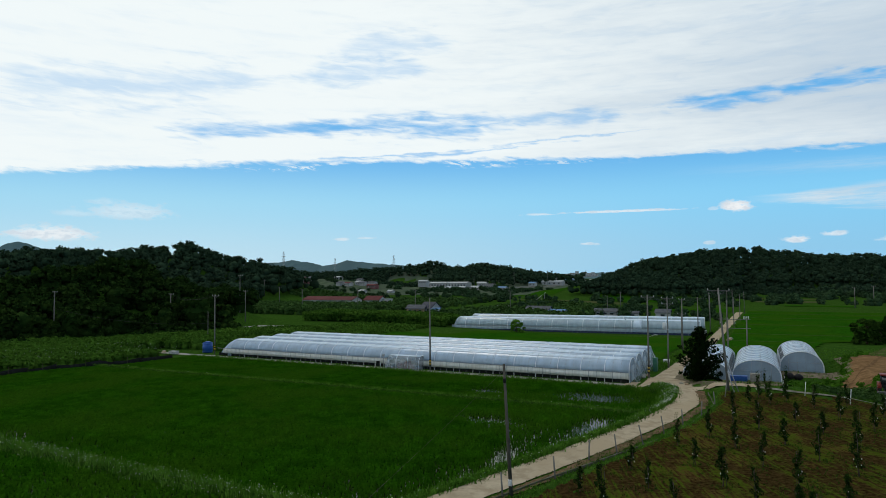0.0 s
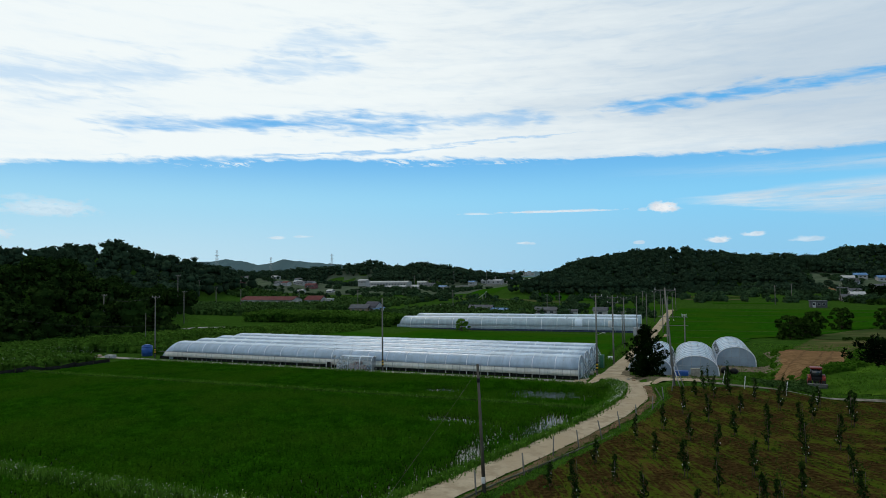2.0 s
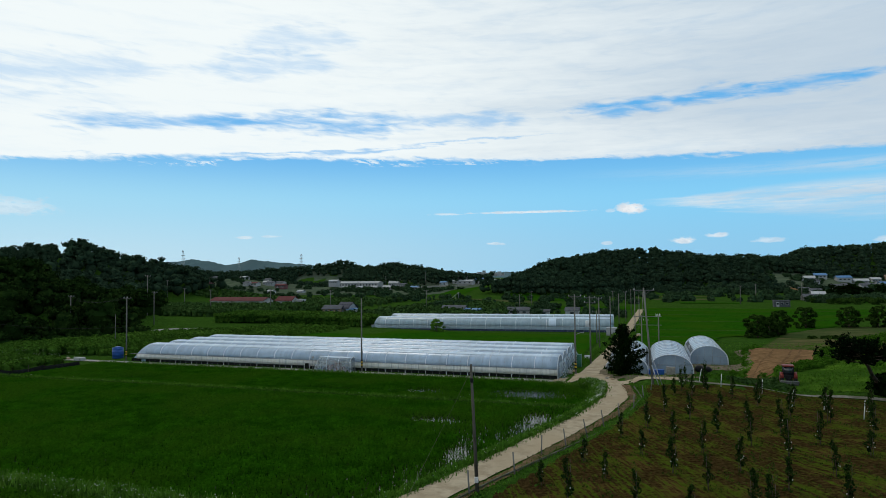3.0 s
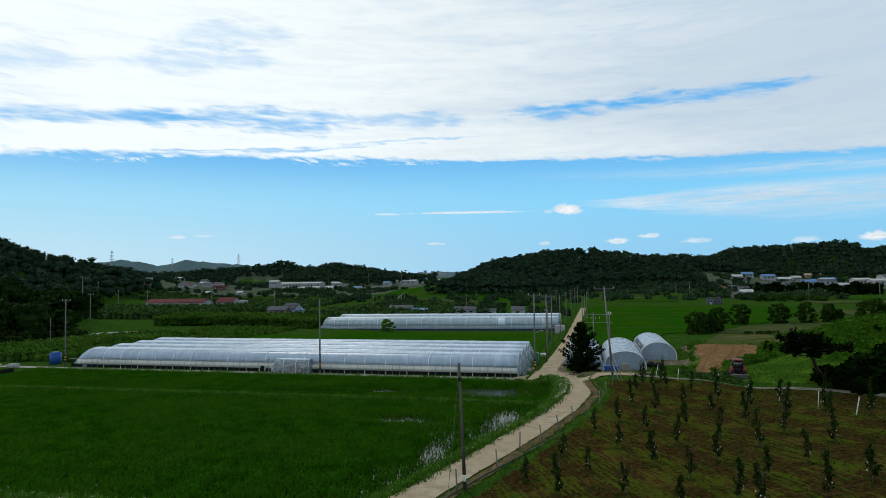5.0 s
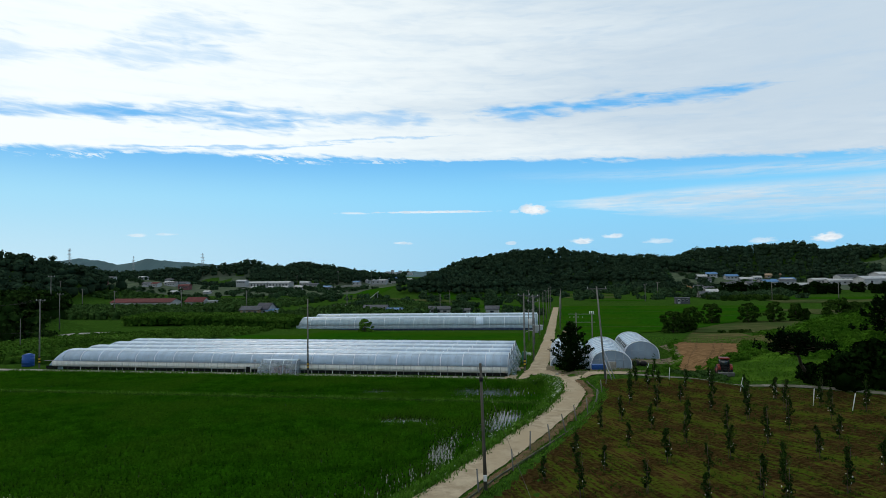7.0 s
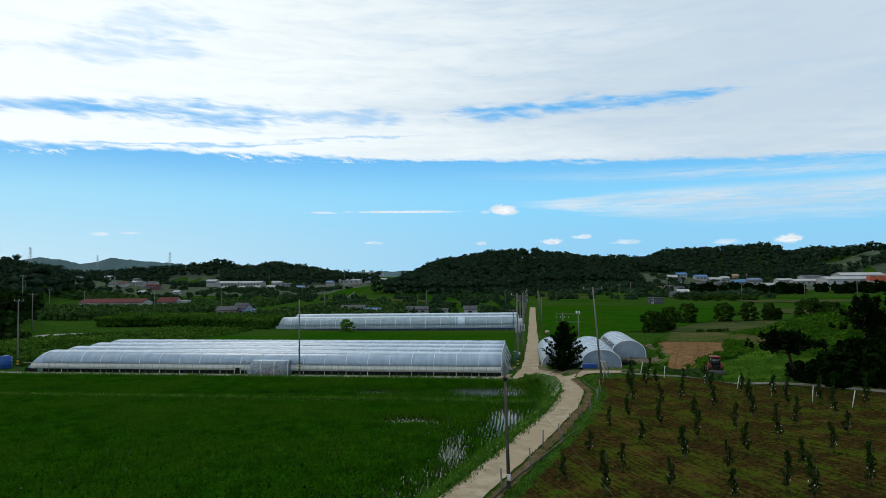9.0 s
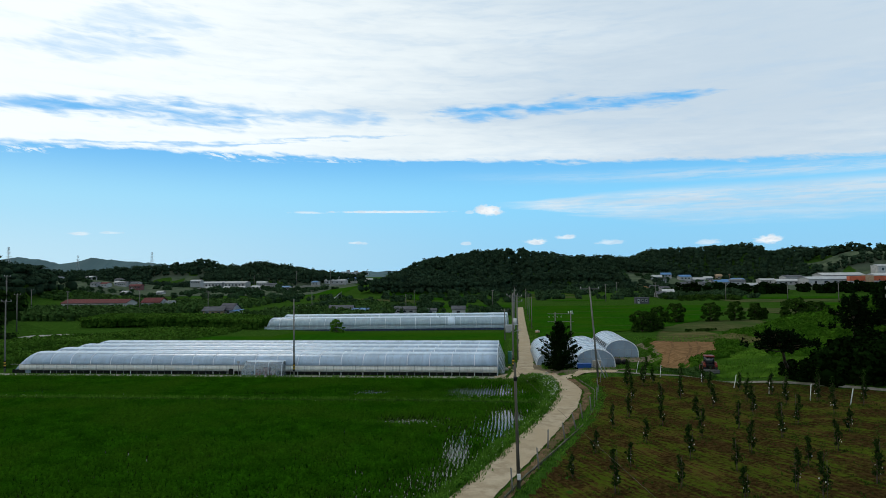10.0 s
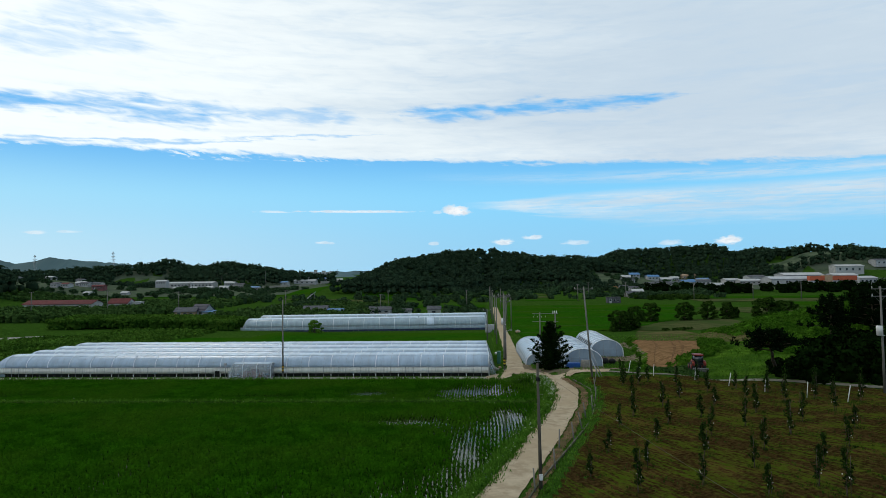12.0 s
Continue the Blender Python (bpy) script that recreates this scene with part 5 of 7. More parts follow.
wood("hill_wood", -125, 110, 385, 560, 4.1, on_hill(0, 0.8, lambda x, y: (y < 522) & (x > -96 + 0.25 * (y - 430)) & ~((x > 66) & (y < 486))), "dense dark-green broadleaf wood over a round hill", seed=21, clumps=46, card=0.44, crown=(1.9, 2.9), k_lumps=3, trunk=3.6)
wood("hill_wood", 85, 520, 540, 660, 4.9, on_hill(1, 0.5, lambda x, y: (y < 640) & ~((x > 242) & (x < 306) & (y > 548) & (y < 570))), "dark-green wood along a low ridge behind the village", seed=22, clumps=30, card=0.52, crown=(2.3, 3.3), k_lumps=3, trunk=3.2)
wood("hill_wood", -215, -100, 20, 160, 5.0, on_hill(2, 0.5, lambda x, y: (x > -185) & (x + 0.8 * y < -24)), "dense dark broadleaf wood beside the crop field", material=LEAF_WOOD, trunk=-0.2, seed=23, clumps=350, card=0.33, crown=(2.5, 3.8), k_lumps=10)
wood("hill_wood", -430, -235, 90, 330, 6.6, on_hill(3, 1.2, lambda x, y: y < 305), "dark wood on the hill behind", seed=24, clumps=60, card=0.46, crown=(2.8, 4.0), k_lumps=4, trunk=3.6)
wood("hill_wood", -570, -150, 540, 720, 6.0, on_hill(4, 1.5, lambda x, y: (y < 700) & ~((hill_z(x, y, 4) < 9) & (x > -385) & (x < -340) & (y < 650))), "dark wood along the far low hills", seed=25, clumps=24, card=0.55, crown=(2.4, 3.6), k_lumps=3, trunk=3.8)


# ---- hedges, crops and single trees ----
def bushes(name, points, radius, height, label, material=None, clumps=60, card=0.18, seed=5, lift=0.0, category="bushes", core=None, sub=1):
    """Low growth along or over points (x, y): stuff that nobody could count."""
    rnd = np.random.default_rng(seed)
    p = np.asarray(points, dtype=float)
    r = radius * rnd.uniform(0.7, 1.3, len(p))
    tall = np.full(len(p), float(height))
    if sub > 1:
        # each growth breaks up into several masses of different height
        grow = rnd.uniform(0.65, 1.25, len(p))
        p = np.repeat(p, sub, axis=0) + rnd.normal(scale=0.5, size=(len(p) * sub, 2)) * np.repeat(r, sub)[:, None]
        tall = np.repeat(height * grow, sub) * rnd.uniform(0.55, 1.0, len(p))
        r = np.repeat(r * grow, sub) * rnd.uniform(0.4, 0.75, len(p))
    n = len(p)
    z = land_z(p[:, 0], p[:, 1]) + lift + tall - r * 0.7
    c = np.stack([p[:, 0], p[:, 1], z], axis=1)
    v, f = lumps(c, r, clumps, card, rnd, squash=0.75)
    if height > 2 * radius:
        # tall hedges are leafy down to the ground
        v, f = merge((v, f), lumps(c - np.array([0, 0, 1.0]) * (tall * 0.42)[:, None], r, clumps // 2, card, rnd, squash=1.2))
    tagged(sheet(name, v, f, material or LEAF), label=label, category=category, kind="stuff")
    v, f = cores(c, r * 0.74, rnd, squash=0.75)
    v2, f2 = cores(np.stack([p[:, 0], p[:, 1], (z + land_z(p[:, 0], p[:, 1])) / 2 - 0.1], axis=1), r * (0.8 if height <= 2 * radius else 0.6), rnd, squash=np.clip(height / radius * 0.6, 0.6, 1.6))
    v, f = merge((v, f), (v2, f2))
    tagged(sheet(name + "_inside", v, f, core or material or LEAF, flat=False), label="inner leaves and stems", category=category, kind="stuff")


def rows(x0, x1, y0, y1, dx, dy, jitter=0.3, keep=None, seed=2):
    rnd = np.random.default_rng(seed)
    gx, gy = np.meshgrid(np.arange(x0, x1, dx), np.arange(y0, y1, dy))
    p = np.stack([gx.ravel(), gy.ravel()], axis=1) + rnd.uniform(-jitter, jitter, size=(gx.size, 2))
    return p if keep is None else p[keep(p[:, 0], p[:, 1])]


def in_crop(x, y):
    return (x < west_x(y) - 1.2) & (x > -100 - 0.42 * (132 - y)) & (x > -150) & (hill_z(x, y, 2) < 2.2) & (y - 62 > -(x + 97) * -0.55 - 14)


bushes("crop_field", rows(-152, -88.5, 34, 132, 1.15, 1.5, 0.3, lambda x, y: in_crop(x, y) & ((y < 74) | (y > 84) | (x < -103)) & ((y < 84) | (x < -97.5))), 0.95, 1.75, "tall leafy light-green crop beside the woods", CROP, 44, 0.19, 31, category="crop")
cf = scatter(1500, -125, -89, 40, 78, lambda x, y: in_crop(x, y) & (x > west_x(y) - 16), 64)
cf = np.concatenate([cf, (land_z(cf[:, 0], cf[:, 1]) + np.random.default_rng(64).uniform(1.2, 2.0, len(cf)))[:, None]], axis=1)
v, f = cards(cf, np.random.default_rng(65).normal(size=cf.shape), 0.05, np.random.default_rng(66))
tagged(sheet("crop_flowers", v, f, FLOWER), label="small pale flower heads on the tall crop", category="flowers", kind="stuff")
bushes("crop_field", rows(-104, -88, 86, 122, 1.6, 2.0, 0.4), 0.9, 1.3, "leafy green crop behind the water tank", CROP, 50, 0.18, 32, category="crop")
bushes("crop_field", rows(-111, -84, 124, 158, 1.7, 2.4, 0.5, lambda x, y: np.abs(x + 113) > 3), 0.85, 0.9, "low leafy crop beyond the concrete lane", CROP, 26, 0.22, 60, category="crop")
bushes("crop_row", rows(-133, -83, 163, 176, 1.3, 2.6, 0.35), 1.2, 2.9, "thick light-green hedge-like crop rows", CROP, 90, 0.26, 33, category="crop")
bushes("orchard_rows", rows(-215, -75, 180, 196, 2.6, 6.0, 0.5, lambda x, y: np.abs(x + 112) > 13), 1.6, 2.6, "dark green vine rows", LEAF_ROWS, 36, 0.4, 34, category="orchard")
bushes("orchard_rows", rows(-235, -60, 208, 300, 3.2, 8.5, 0.7, lambda x, y: (np.abs(x + 112) > 12) & ((y < 240) | (y > 268) | (x > -160))), 1.9, 2.6, "dark green fruit rows across the valley", LEAF_ROWS, 26, 0.5, 35, category="orchard")


def ragged(n, x0, x1, y0, y1, keep=None, seed=1):
    return scatter(n, x0, x1, y0, y1, keep, seed)


def open_view(x, y):
    # trees are left out here to keep the camera's view of the valley open
    bearing = np.degrees(np.arctan2(x + 8.7, y))
    return ~((bearing > -19.5) & (bearing < -12.6) & (y > 330)) & ~((y > 405) & (y < 470) & (x > -330) & (x < -245))


bushes("valley_trees", ragged(95, -400, -130, 300, 540, lambda x, y: open_view(x, y) & (hill_z(x, y, 3) < 2) & (hill_z(x, y, 4) < 3) & ~((y > 500) & (x > -330) & (x < -250)), 41), 2.5, 3.6, "scattered dark trees across the valley", LEAF_VALLEY_HAZE, 22, 0.68, 41, category="trees", sub=5)
bushes("valley_trees", ragged(300, -420, -150, 425, 500, lambda x, y: (hill_z(x, y, 4) < 6) & (y < 462 + 0.15 * (x + 300)) & ((x < -300) | (x > -250)), 61), 2.5, 2.9, "garden trees between the far houses", LEAF_VALLEY_HAZE, 16, 0.7, 61, category="trees", sub=3)
bushes("valley_trees", ragged(150, -450, -290, 512, 600, lambda x, y: hill_z(x, y, 4) < 12, 62), 3.0, 4.4, "dark tree belt behind the far houses", LEAF_FAR_HAZE, 16, 0.7, 62, category="trees", sub=3)
bushes("valley_trees", ragged(80, -140, -20, 290, 430, lambda x, y: open_view(x, y) & (hill_z(x, y, 0) < 1) & (np.abs(x + 8) > 7), 42), 2.3, 3.6, "scattered dark trees and scrub in the valley", LEAF_VALLEY_HAZE, 22, 0.52, 42, category="trees", sub=5)
bushes("valley_trees", ragged(46, -95, -16, 236, 285, lambda x, y: (np.abs(x + 34) > 5) & (np.abs(x + 72) > 7), 43), 2.2, 3.6, "garden trees among the small houses", LEAF_VALLEY_HAZE, 22, 0.38, 43, category="trees", sub=5)
bushes("foot_trees", ragged(105, -40, 118, 330, 402, lambda x, y: (np.abs(x - road_x(y)) > 3) & ~((y > 315) & (y < 328) & (x < 36)) & ~((y > 349) & (y < 362) & (x < 28)), 44), 2.6, 3.4, "scrub and small trees at the foot of the hill", LEAF_VALLEY_HAZE, 18, 0.5, 44, category="trees", sub=5)
bushes("wood_edge", ragged(230, -98, 92, 402, 452, lambda x, y: (hill_z(x, y, 0) < 4) & (x > -92), 63), 2.8, 4.2, "dark trees along the foot of the round hill", LEAF_FAR_HAZE, 18, 0.6, 63, category="trees", sub=3)
bushes("tree_line", ragged(150, 88, 330, 372, 400, lambda x, y: y > 366 + 0.04 * x, 45), 3.0, 5.4, "dark line of trees before the village", LEAF_DEEP_SHADE, 22, 0.52, 45, category="trees", sub=5)
bushes("village_trees", ragged(85, 56, 215, 425, 545, lambda x, y: ((y > 505) | (x < 130)) & ~((x > 62) & (x < 100) & (y < 446)), 46), 2.4, 3.4, "garden trees between the village houses", LEAF_VALLEY_HAZE, 22, 0.60, 46, category="trees", sub=5)
bushes("village_trees", ragged(60, 20, 108, 405, 458, lambda x, y: (x < 58) | (y < 408), 57), 2.4, 3.2, "trees and gardens below the village", LEAF_VALLEY_HAZE, 18, 0.55, 57, category="trees", sub=5)
bushes("wood_edge", ragged(420, -152, -98, 38, 132, lambda x, y: (hill_z(x, y, 2) > 0.05) & (hill_z(x, y, 2) < 3.2) & (x + 0.8 * y < -19) & ((y > 84) | (x < west_x(y) - 4)), 58), 1.7, 2.5, "dark undergrowth along the foot of the wood", LEAF_WOOD, 24, 0.26, 58, category="bushes", sub=3)
bushes("field_edge", ragged(40, 64, 100, 318, 345, None, 47), 1.6, 2.2, "low scrub at the field corner", LEAF, 40, 0.5, 47)
bushes("field_edge", ragged(13, 25, 33, 147, 149, None, 48), 0.6, 0.6, "low dark weeds between two fields", LEAF, 40, 0.2, 48)
bushes("kudzu", rows(20, 42, 84, 106, 1.6, 1.6, 0.6, lambda x, y: (x > 17.5 + 0.42 * (y - 83)) & (x < 23 + 0.75 * (y - 72))), 1.1, 0.8, "kudzu blanket below the mound", VINE, 70, 0.13, 59, category="kudzu")
dg = scatter(900, -1, 13, 75.5, 150, lambda x, y: (x < tilled_left(y) - 0.1 + 0.27 * np.maximum(0, y - 119)) & (x > tilled_left(y) + 0.27 * np.maximum(0, y - 119) - np.interp(y, [76, 84, 92, 100, 115, 150], [2.6, 3.0, 2.8, 1.0, 1.2, 2.6])), 49)
hump = scatter(420, 6, 22, 82, 106, lambda x, y: ~tilled(x, y) & (x > tilled_left(y) + 1.5) & (x < np.interp(y, [82, 86, 90, 97, 104], [8.5, 13.5, 17.5, 19.5, 20.5])) & (y < 118 - (x - 12.2) * 2.3), 67)
bushes("weed_hump", hump, 0.65, 0.75, "hummocky green weeds beside the tilled field", VINE, 40, 0.10, 67, core=MEADOW_SOD)
low = scatter(90, 2.5, 8.0, 72.5, 80, lambda x, y: ~tilled(x, y) & (y > lane_y(x) + 1.5), 68)
bushes("weed_hump", low, 0.45, 0.5, "darker green weeds between lane and tilled field", LEAF_ROWS, 40, 0.09, 68)
bushes("ditch_growth", dg, 0.5, 0.42, "bright green growth along the ditch beside the tilled field", VINE, 34, 0.09, 49)
bushes("kudzu", rows(22, 80, 88, 124, 1.7, 1.7, 0.6, lambda x, y: (hill_z(x, y, 5) > 0.6) & (x > 22 + 0.1 * (y - 88))), 1.2, 0.75, "kudzu blanket over the mound", VINE, 84, 0.12, 50, category="kudzu")
bank_line = np.array([(float(np.interp(y, [34, 43, 50, 58, 66, 71, 74.5, 76.8], [-19.5, -16.7, -14.6, -12.3, -10.9, -10.9, -11.6, -13.6])), y) for y in np.linspace(34, 76.8, 420)])
bushes("bank_growth", bank_line + rng.normal(scale=0.32, size=(420, 2)), 0.3, 0.32, "lush light-green weeds on the bank by the road", WEEDS, 30, 0.07, 56, category="weeds", lift=0.1)
def meadow(x, y):
    return (y > lane_y(x) + 0.8) & (x > 1.0) & ~((x < 5.0) & (y > 82)) & ~tilled(x, y) & (x < 26) & (y < 113) & ~((np.abs(x - 8.5) < 1.5) & (np.abs(y - 76.6) < 2.6))


mp = scatter(5200, 0, 26, 62, 114, meadow, 51)
v, f = tufts(mp, 0.17, 0.09, np.random.default_rng(51), blades=5)
tagged(sheet("meadow_grass", v, f, MEADOW), label="lush bright grass behind the tractor", category="grass", kind="stuff")
mp = scatter(9000, -14, 40, 70, 135, lambda x, y: (np.abs(x - road_x(y)) > 2.2) & ~tilled(x, y) & ((x > -5.2) | (y < 82)) & ((x < 5) | (y > 104) | (y < 82)) & (y > lane_y(x) + 1.0), 54)
v, f = tufts(mp, 0.22, 0.10, np.random.default_rng(54), blades=4)
tagged(sheet("rough_grass", v, f, WEEDS), label="rough grass around the arched greenhouses", category="grass", kind="stuff")
bushes("thicket", ragged(640, 15, 62, 58, 106, lambda x, y: (y > lane_y(x) + 1.4) & (x > 17.0 + 0.78 * (y - 70.5) + 0.8 * np.sin(y)), 52), 1.6, 2.4, "dark tangled thicket beside the lane", LEAF_DEEP_SHADE, 26, 0.26, 52, category="thicket", sub=3)
bushes("thicket", ragged(110, 11.5, 24, 64, 75, lambda x, y: (y > lane_y(x) + 1.0) & (x > 12.5 + 0.6 * (y - 68)), 53), 0.8, 1.0, "dark low undergrowth below the pine", LEAF_DEEP_SHADE, 60, 0.16, 53, category="thicket")
bushes("thicket_vines", ragged(70, 30, 58, 84, 104, lambda x, y: x > 23 + 0.75 * (y - 72), 55), 1.1, 2.6, "sunlit vines over the thicket top", VINE, 60, 0.2, 55, category="thicket")


def limb(bm, a, b, r0, r1, bends=3, wild=0.12, seed=1, sides=7):
    rnd = random.Random(seed)
    a, b = Vector(a), Vector(b)
    pts = [a.lerp(b, i / bends) + (Vector((rnd.uniform(-1, 1), rnd.uniform(-1, 1), rnd.uniform(-0.5, 0.5))) * wild * (b - a).length if 0 < i < bends else Vector()) for i in range(bends + 1)]
    for i in range(bends):
        rod(bm, pts[i], pts[i + 1], r0 + (r1 - r0) * i / bends, r0 + (r1 - r0) * (i + 1) / bends, sides)


def tree(name, x, y, height, spread, label, leaf=None, seed=1, trunk=0.25, masses=14, clumps=120, card=0.16, base=0.3, flat=1.0, group="", z=None, lean=0.0, lump=(0.26, 0.46), core=0.62, aspect=1.0):
    """A tapered trunk with limbs; a crown of leaf clumps round their ends, with gaps."""
    rnd = np.random.default_rng(seed)
    z0 = at_land(x, y) if z is None else z
    top = empty(name, x, y, z0 - 0.05)
    tagged(top, label=label, category="tree", group=group)
    bm = bmesh.new()
    limb(bm, (0, 0, 0), (lean * 0.4, 0, height * 0.55), trunk, trunk * 0.5, 3, 0.05, seed)
    limb(bm, (lean * 0.4, 0, height * 0.55), (lean * 0.7, 0, height * 0.9), trunk * 0.5, trunk * 0.15, 2, 0.06, seed + 1)
    ends = []
    for k in range(masses):
        a = 2 * math.pi * k * 0.618 + rnd.uniform(-0.3, 0.3)
        f = (k + 0.5) / masses
        reach = spread * math.sqrt(max(0.04, 1 - (abs(f - 0.38) / 0.66) ** 2)) * rnd.uniform(0.45, 1.0)
        e = Vector((math.cos(a) * reach + lean * f, math.sin(a) * reach, height * (base + (0.93 - base) * f)))
        s = Vector((lean * 0.4 * min(f, 0.8), 0, height * min(0.85, max(0.08, f * 0.7))))
        limb(bm, s, e, trunk * 0.32, trunk * 0.08, 2, 0.08, seed + 3 + k, 5)
        ends.append(e)
    part("trunk", bm, BARK, top)
    c = np.array([tuple(e) for e in ends] + [(lean * 0.6, 0, height * 0.88)])
    r = spread * rnd.uniform(*lump, len(c))
    v, f = lumps(c, r, clumps, card, rnd, squash=0.7 * flat, aspect=aspect)
    part_crown = sheet("crown", v, f, leaf or LEAF_DEEP_SHADE, top)
    v, f = cores(c, r * core, rnd, squash=0.65 * flat)
    sheet("inner_crown", v, f, leaf or LEAF_DEEP_SHADE, top)
    return top


def frond_tree(x, y, height, spread, label, seed):
    """A bushy young tree: many rising boughs, each a feathered frond that ends in a point."""
    rnd = np.random.default_rng(seed)
    top = empty("roadside_tree", x, y, at_land(x, y) - 0.05)
    tagged(top, label=label, category="tree")
    bm = bmesh.new()
    limb(bm, (0, 0, 0), (0.1, 0, height * 0.9), 0.13, 0.03, 5, 0.02, seed)
    pos, nrm, size = [], [], []
    inner, inner_r = [], []
    n = 88
    for k in range(n):
        f = (k + 0.5) / n
        a = k * 2.4 + rnd.uniform(-0.3, 0.3)
        reach = spread * float(np.interp(f, [0, 0.15, 0.45, 0.65, 0.85, 1.0], [0.66, 0.80, 0.88, 0.66, 0.36, 0.08])) * rnd.uniform(0.55, 1.35)
        tip = Vector((math.cos(a) * reach, math.sin(a) * reach, height * float(np.interp(f, [0, 0.4, 1.0], [0.07, 0.50, 1.03])) + rnd.uniform(-0.2, 0.2)))
        foot = Vector((0, 0, max(0.15, tip.z - 0.35 * height * (0.35 + 0.5 * reach / spread))))
        limb(bm, foot, tip, 0.035, 0.008, 2, 0.05, seed + k, 4)
        steps = int(26 + 46 * reach / spread)
        for j in range(steps):
            g = rnd.uniform(0.15, 1.0) ** 0.75
            c = foot.lerp(tip, g)
            wide = 0.30 * (1 - g) ** 0.7 + 0.05
            off = rnd.normal(size=3) * wide * np.array([1, 1, 0.8])
            pos.append((c.x + off[0], c.y + off[1], c.z + off[2] - 0.22 * g * g))
            nrm.append(rnd.normal(size=3) * 0.8 + np.array([math.cos(a) * 0.5, math.sin(a) * 0.5, 0.6]))
            size.append(rnd.uniform(0.12, 0.25))
        c = foot.lerp(tip, 0.3)
        inner.append((c.x, c.y, c.z))
        inner_r.append(0.34)
    part("trunk", bm, BARK, top)
    v, f = cards(np.array(pos), np.array(nrm), np.array(size), rnd, 0.42)
    sheet("crown", v, f, LEAF_DEEP_SHADE, top)
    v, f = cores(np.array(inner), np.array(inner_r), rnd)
    sheet("inner_crown", v, f, LEAF_DEEP_SHADE, top)


frond_tree(-8.7, 81.2, 6.5, 2.9, "dark bushy young tree with pointed fronds at the junction", 61)
for k, (x, y, h, s) in enumerate([(16.6, 152, 4.9, 2.8), (19.4, 156, 4.4, 2.3), (22.3, 162, 5.6, 2.6), (31.5, 179, 5.4, 2.7), (40.5, 178, 5.2, 2.5), (46.4, 176.6, 5.2, 2.2), (52, 177.4, 4.6, 2.0), (55, 180, 3.0, 1.6), (58.5, 168, 6.0, 3.6), (63, 167, 5.2, 3.2)]):
    tree("field_tree", x, y, h, s, "round dark-green tree standing at a field edge", LEAF, 70 + k, 0.2, 22, 120, 0.22, base=0.03, group="field trees", lump=(0.18, 0.38), core=0.5)
tree("greenhouse_bush", -60.0, 159.5, 3.3, 2.2, "round green bush before the far greenhouse", WEEDS, 90, 0.12, 18, 70, 0.16, base=0.06, lump=(0.2, 0.36), core=0.35)


def pine(x, y, height, spread, label, seed, lean=(0.0, 0.0), tiers=7, low=0.36, z=None):
    """A pine: bare bent trunk, spreading limbs, and upright needle candles in loose pads."""
    rnd = np.random.default_rng(seed)
    z0 = at_land(x, y) if z is None else z
    top = empty("pine_tree", x, y, z0 - 0.05)
    tagged(top, label=label, category="tree", group="pines")

    def axis(f):
        return Vector((lean[0] * f ** 1.1, lean[1] * f ** 1.1, height * 0.93 * f))

    bm = bmesh.new()
    for k in range(5):
        limb(bm, axis(k / 5), axis((k + 1) / 5), 0.22 - 0.03 * k, 0.19 - 0.03 * k, 2, 0.04, seed + k)
    c = []
    for k in range(tiers):
        f = low + (1 - low) * k / (tiers - 1)
        for j in range(5 if k < tiers - 1 else 3):
            a = 2.4 * (k * 5 + j) + rnd.uniform(-0.4, 0.4)
            reach = spread * (1.0 - 0.55 * (f - low) / (1 - low)) * rnd.uniform(0.4, 1.05)
            s = axis(f * 0.94)
            e = s + Vector((math.cos(a) * reach, math.sin(a) * reach, rnd.uniform(0.0, 0.22) * reach + 0.1))
            limb(bm, s, e, 0.06, 0.02, 2, 0.08, seed * 5 + k * 7 + j, 5)
            for m in range(9):
                p = s.lerp(e, rnd.uniform(0.42, 1.08))
                c.append((p.x + rnd.normal() * 0.22, p.y + rnd.normal() * 0.22, p.z + rnd.normal() * 0.08))
    part("trunk", bm, BARK, top)
    c = np.array(c)
    tall = rnd.uniform(0.25, 0.65, len(c)) * spread / 3.2
    tilt = rnd.normal(scale=0.28, size=c.shape) + np.array([0, 0, 1.0])
    k = 26
    g = rnd.uniform(0, 1, (len(c) * k, 1))
    out = rnd.normal(size=(len(c) * k, 3))
    out /= np.linalg.norm(out, axis=1, keepdims=True)
    q = np.repeat(c, k, axis=0) + np.repeat(tilt * tall[:, None], k, axis=0) * g + out * (0.13 * (1 - 0.7 * g)) * spread / 3.2
    up = out * 0.8 + np.array([0, 0, 0.75])
    up /= np.linalg.norm(up, axis=1, keepdims=True)
    across = np.cross(up, rnd.normal(size=q.shape))
    across /= np.linalg.norm(across, axis=1, keepdims=True)
    ln, w = rnd.uniform(0.14, 0.26, (len(q), 1)) * spread / 3.2, rnd.uniform(0.035, 0.06, (len(q), 1)) * spread / 3.2
    v = np.stack([q - across * w, q + across * w, q + up * ln + across * w * 0.3, q + up * ln - across * w * 0.3], axis=1).reshape(-1, 3)
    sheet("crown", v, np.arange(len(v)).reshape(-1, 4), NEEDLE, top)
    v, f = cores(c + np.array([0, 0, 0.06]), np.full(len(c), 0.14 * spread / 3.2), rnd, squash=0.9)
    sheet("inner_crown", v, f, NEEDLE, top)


pine(15.6, 72.0, 5.3, 3.7, "dark spreading pine leaning over the lane", 101, lean=(-4.0, -6.6), tiers=6, low=0.60)
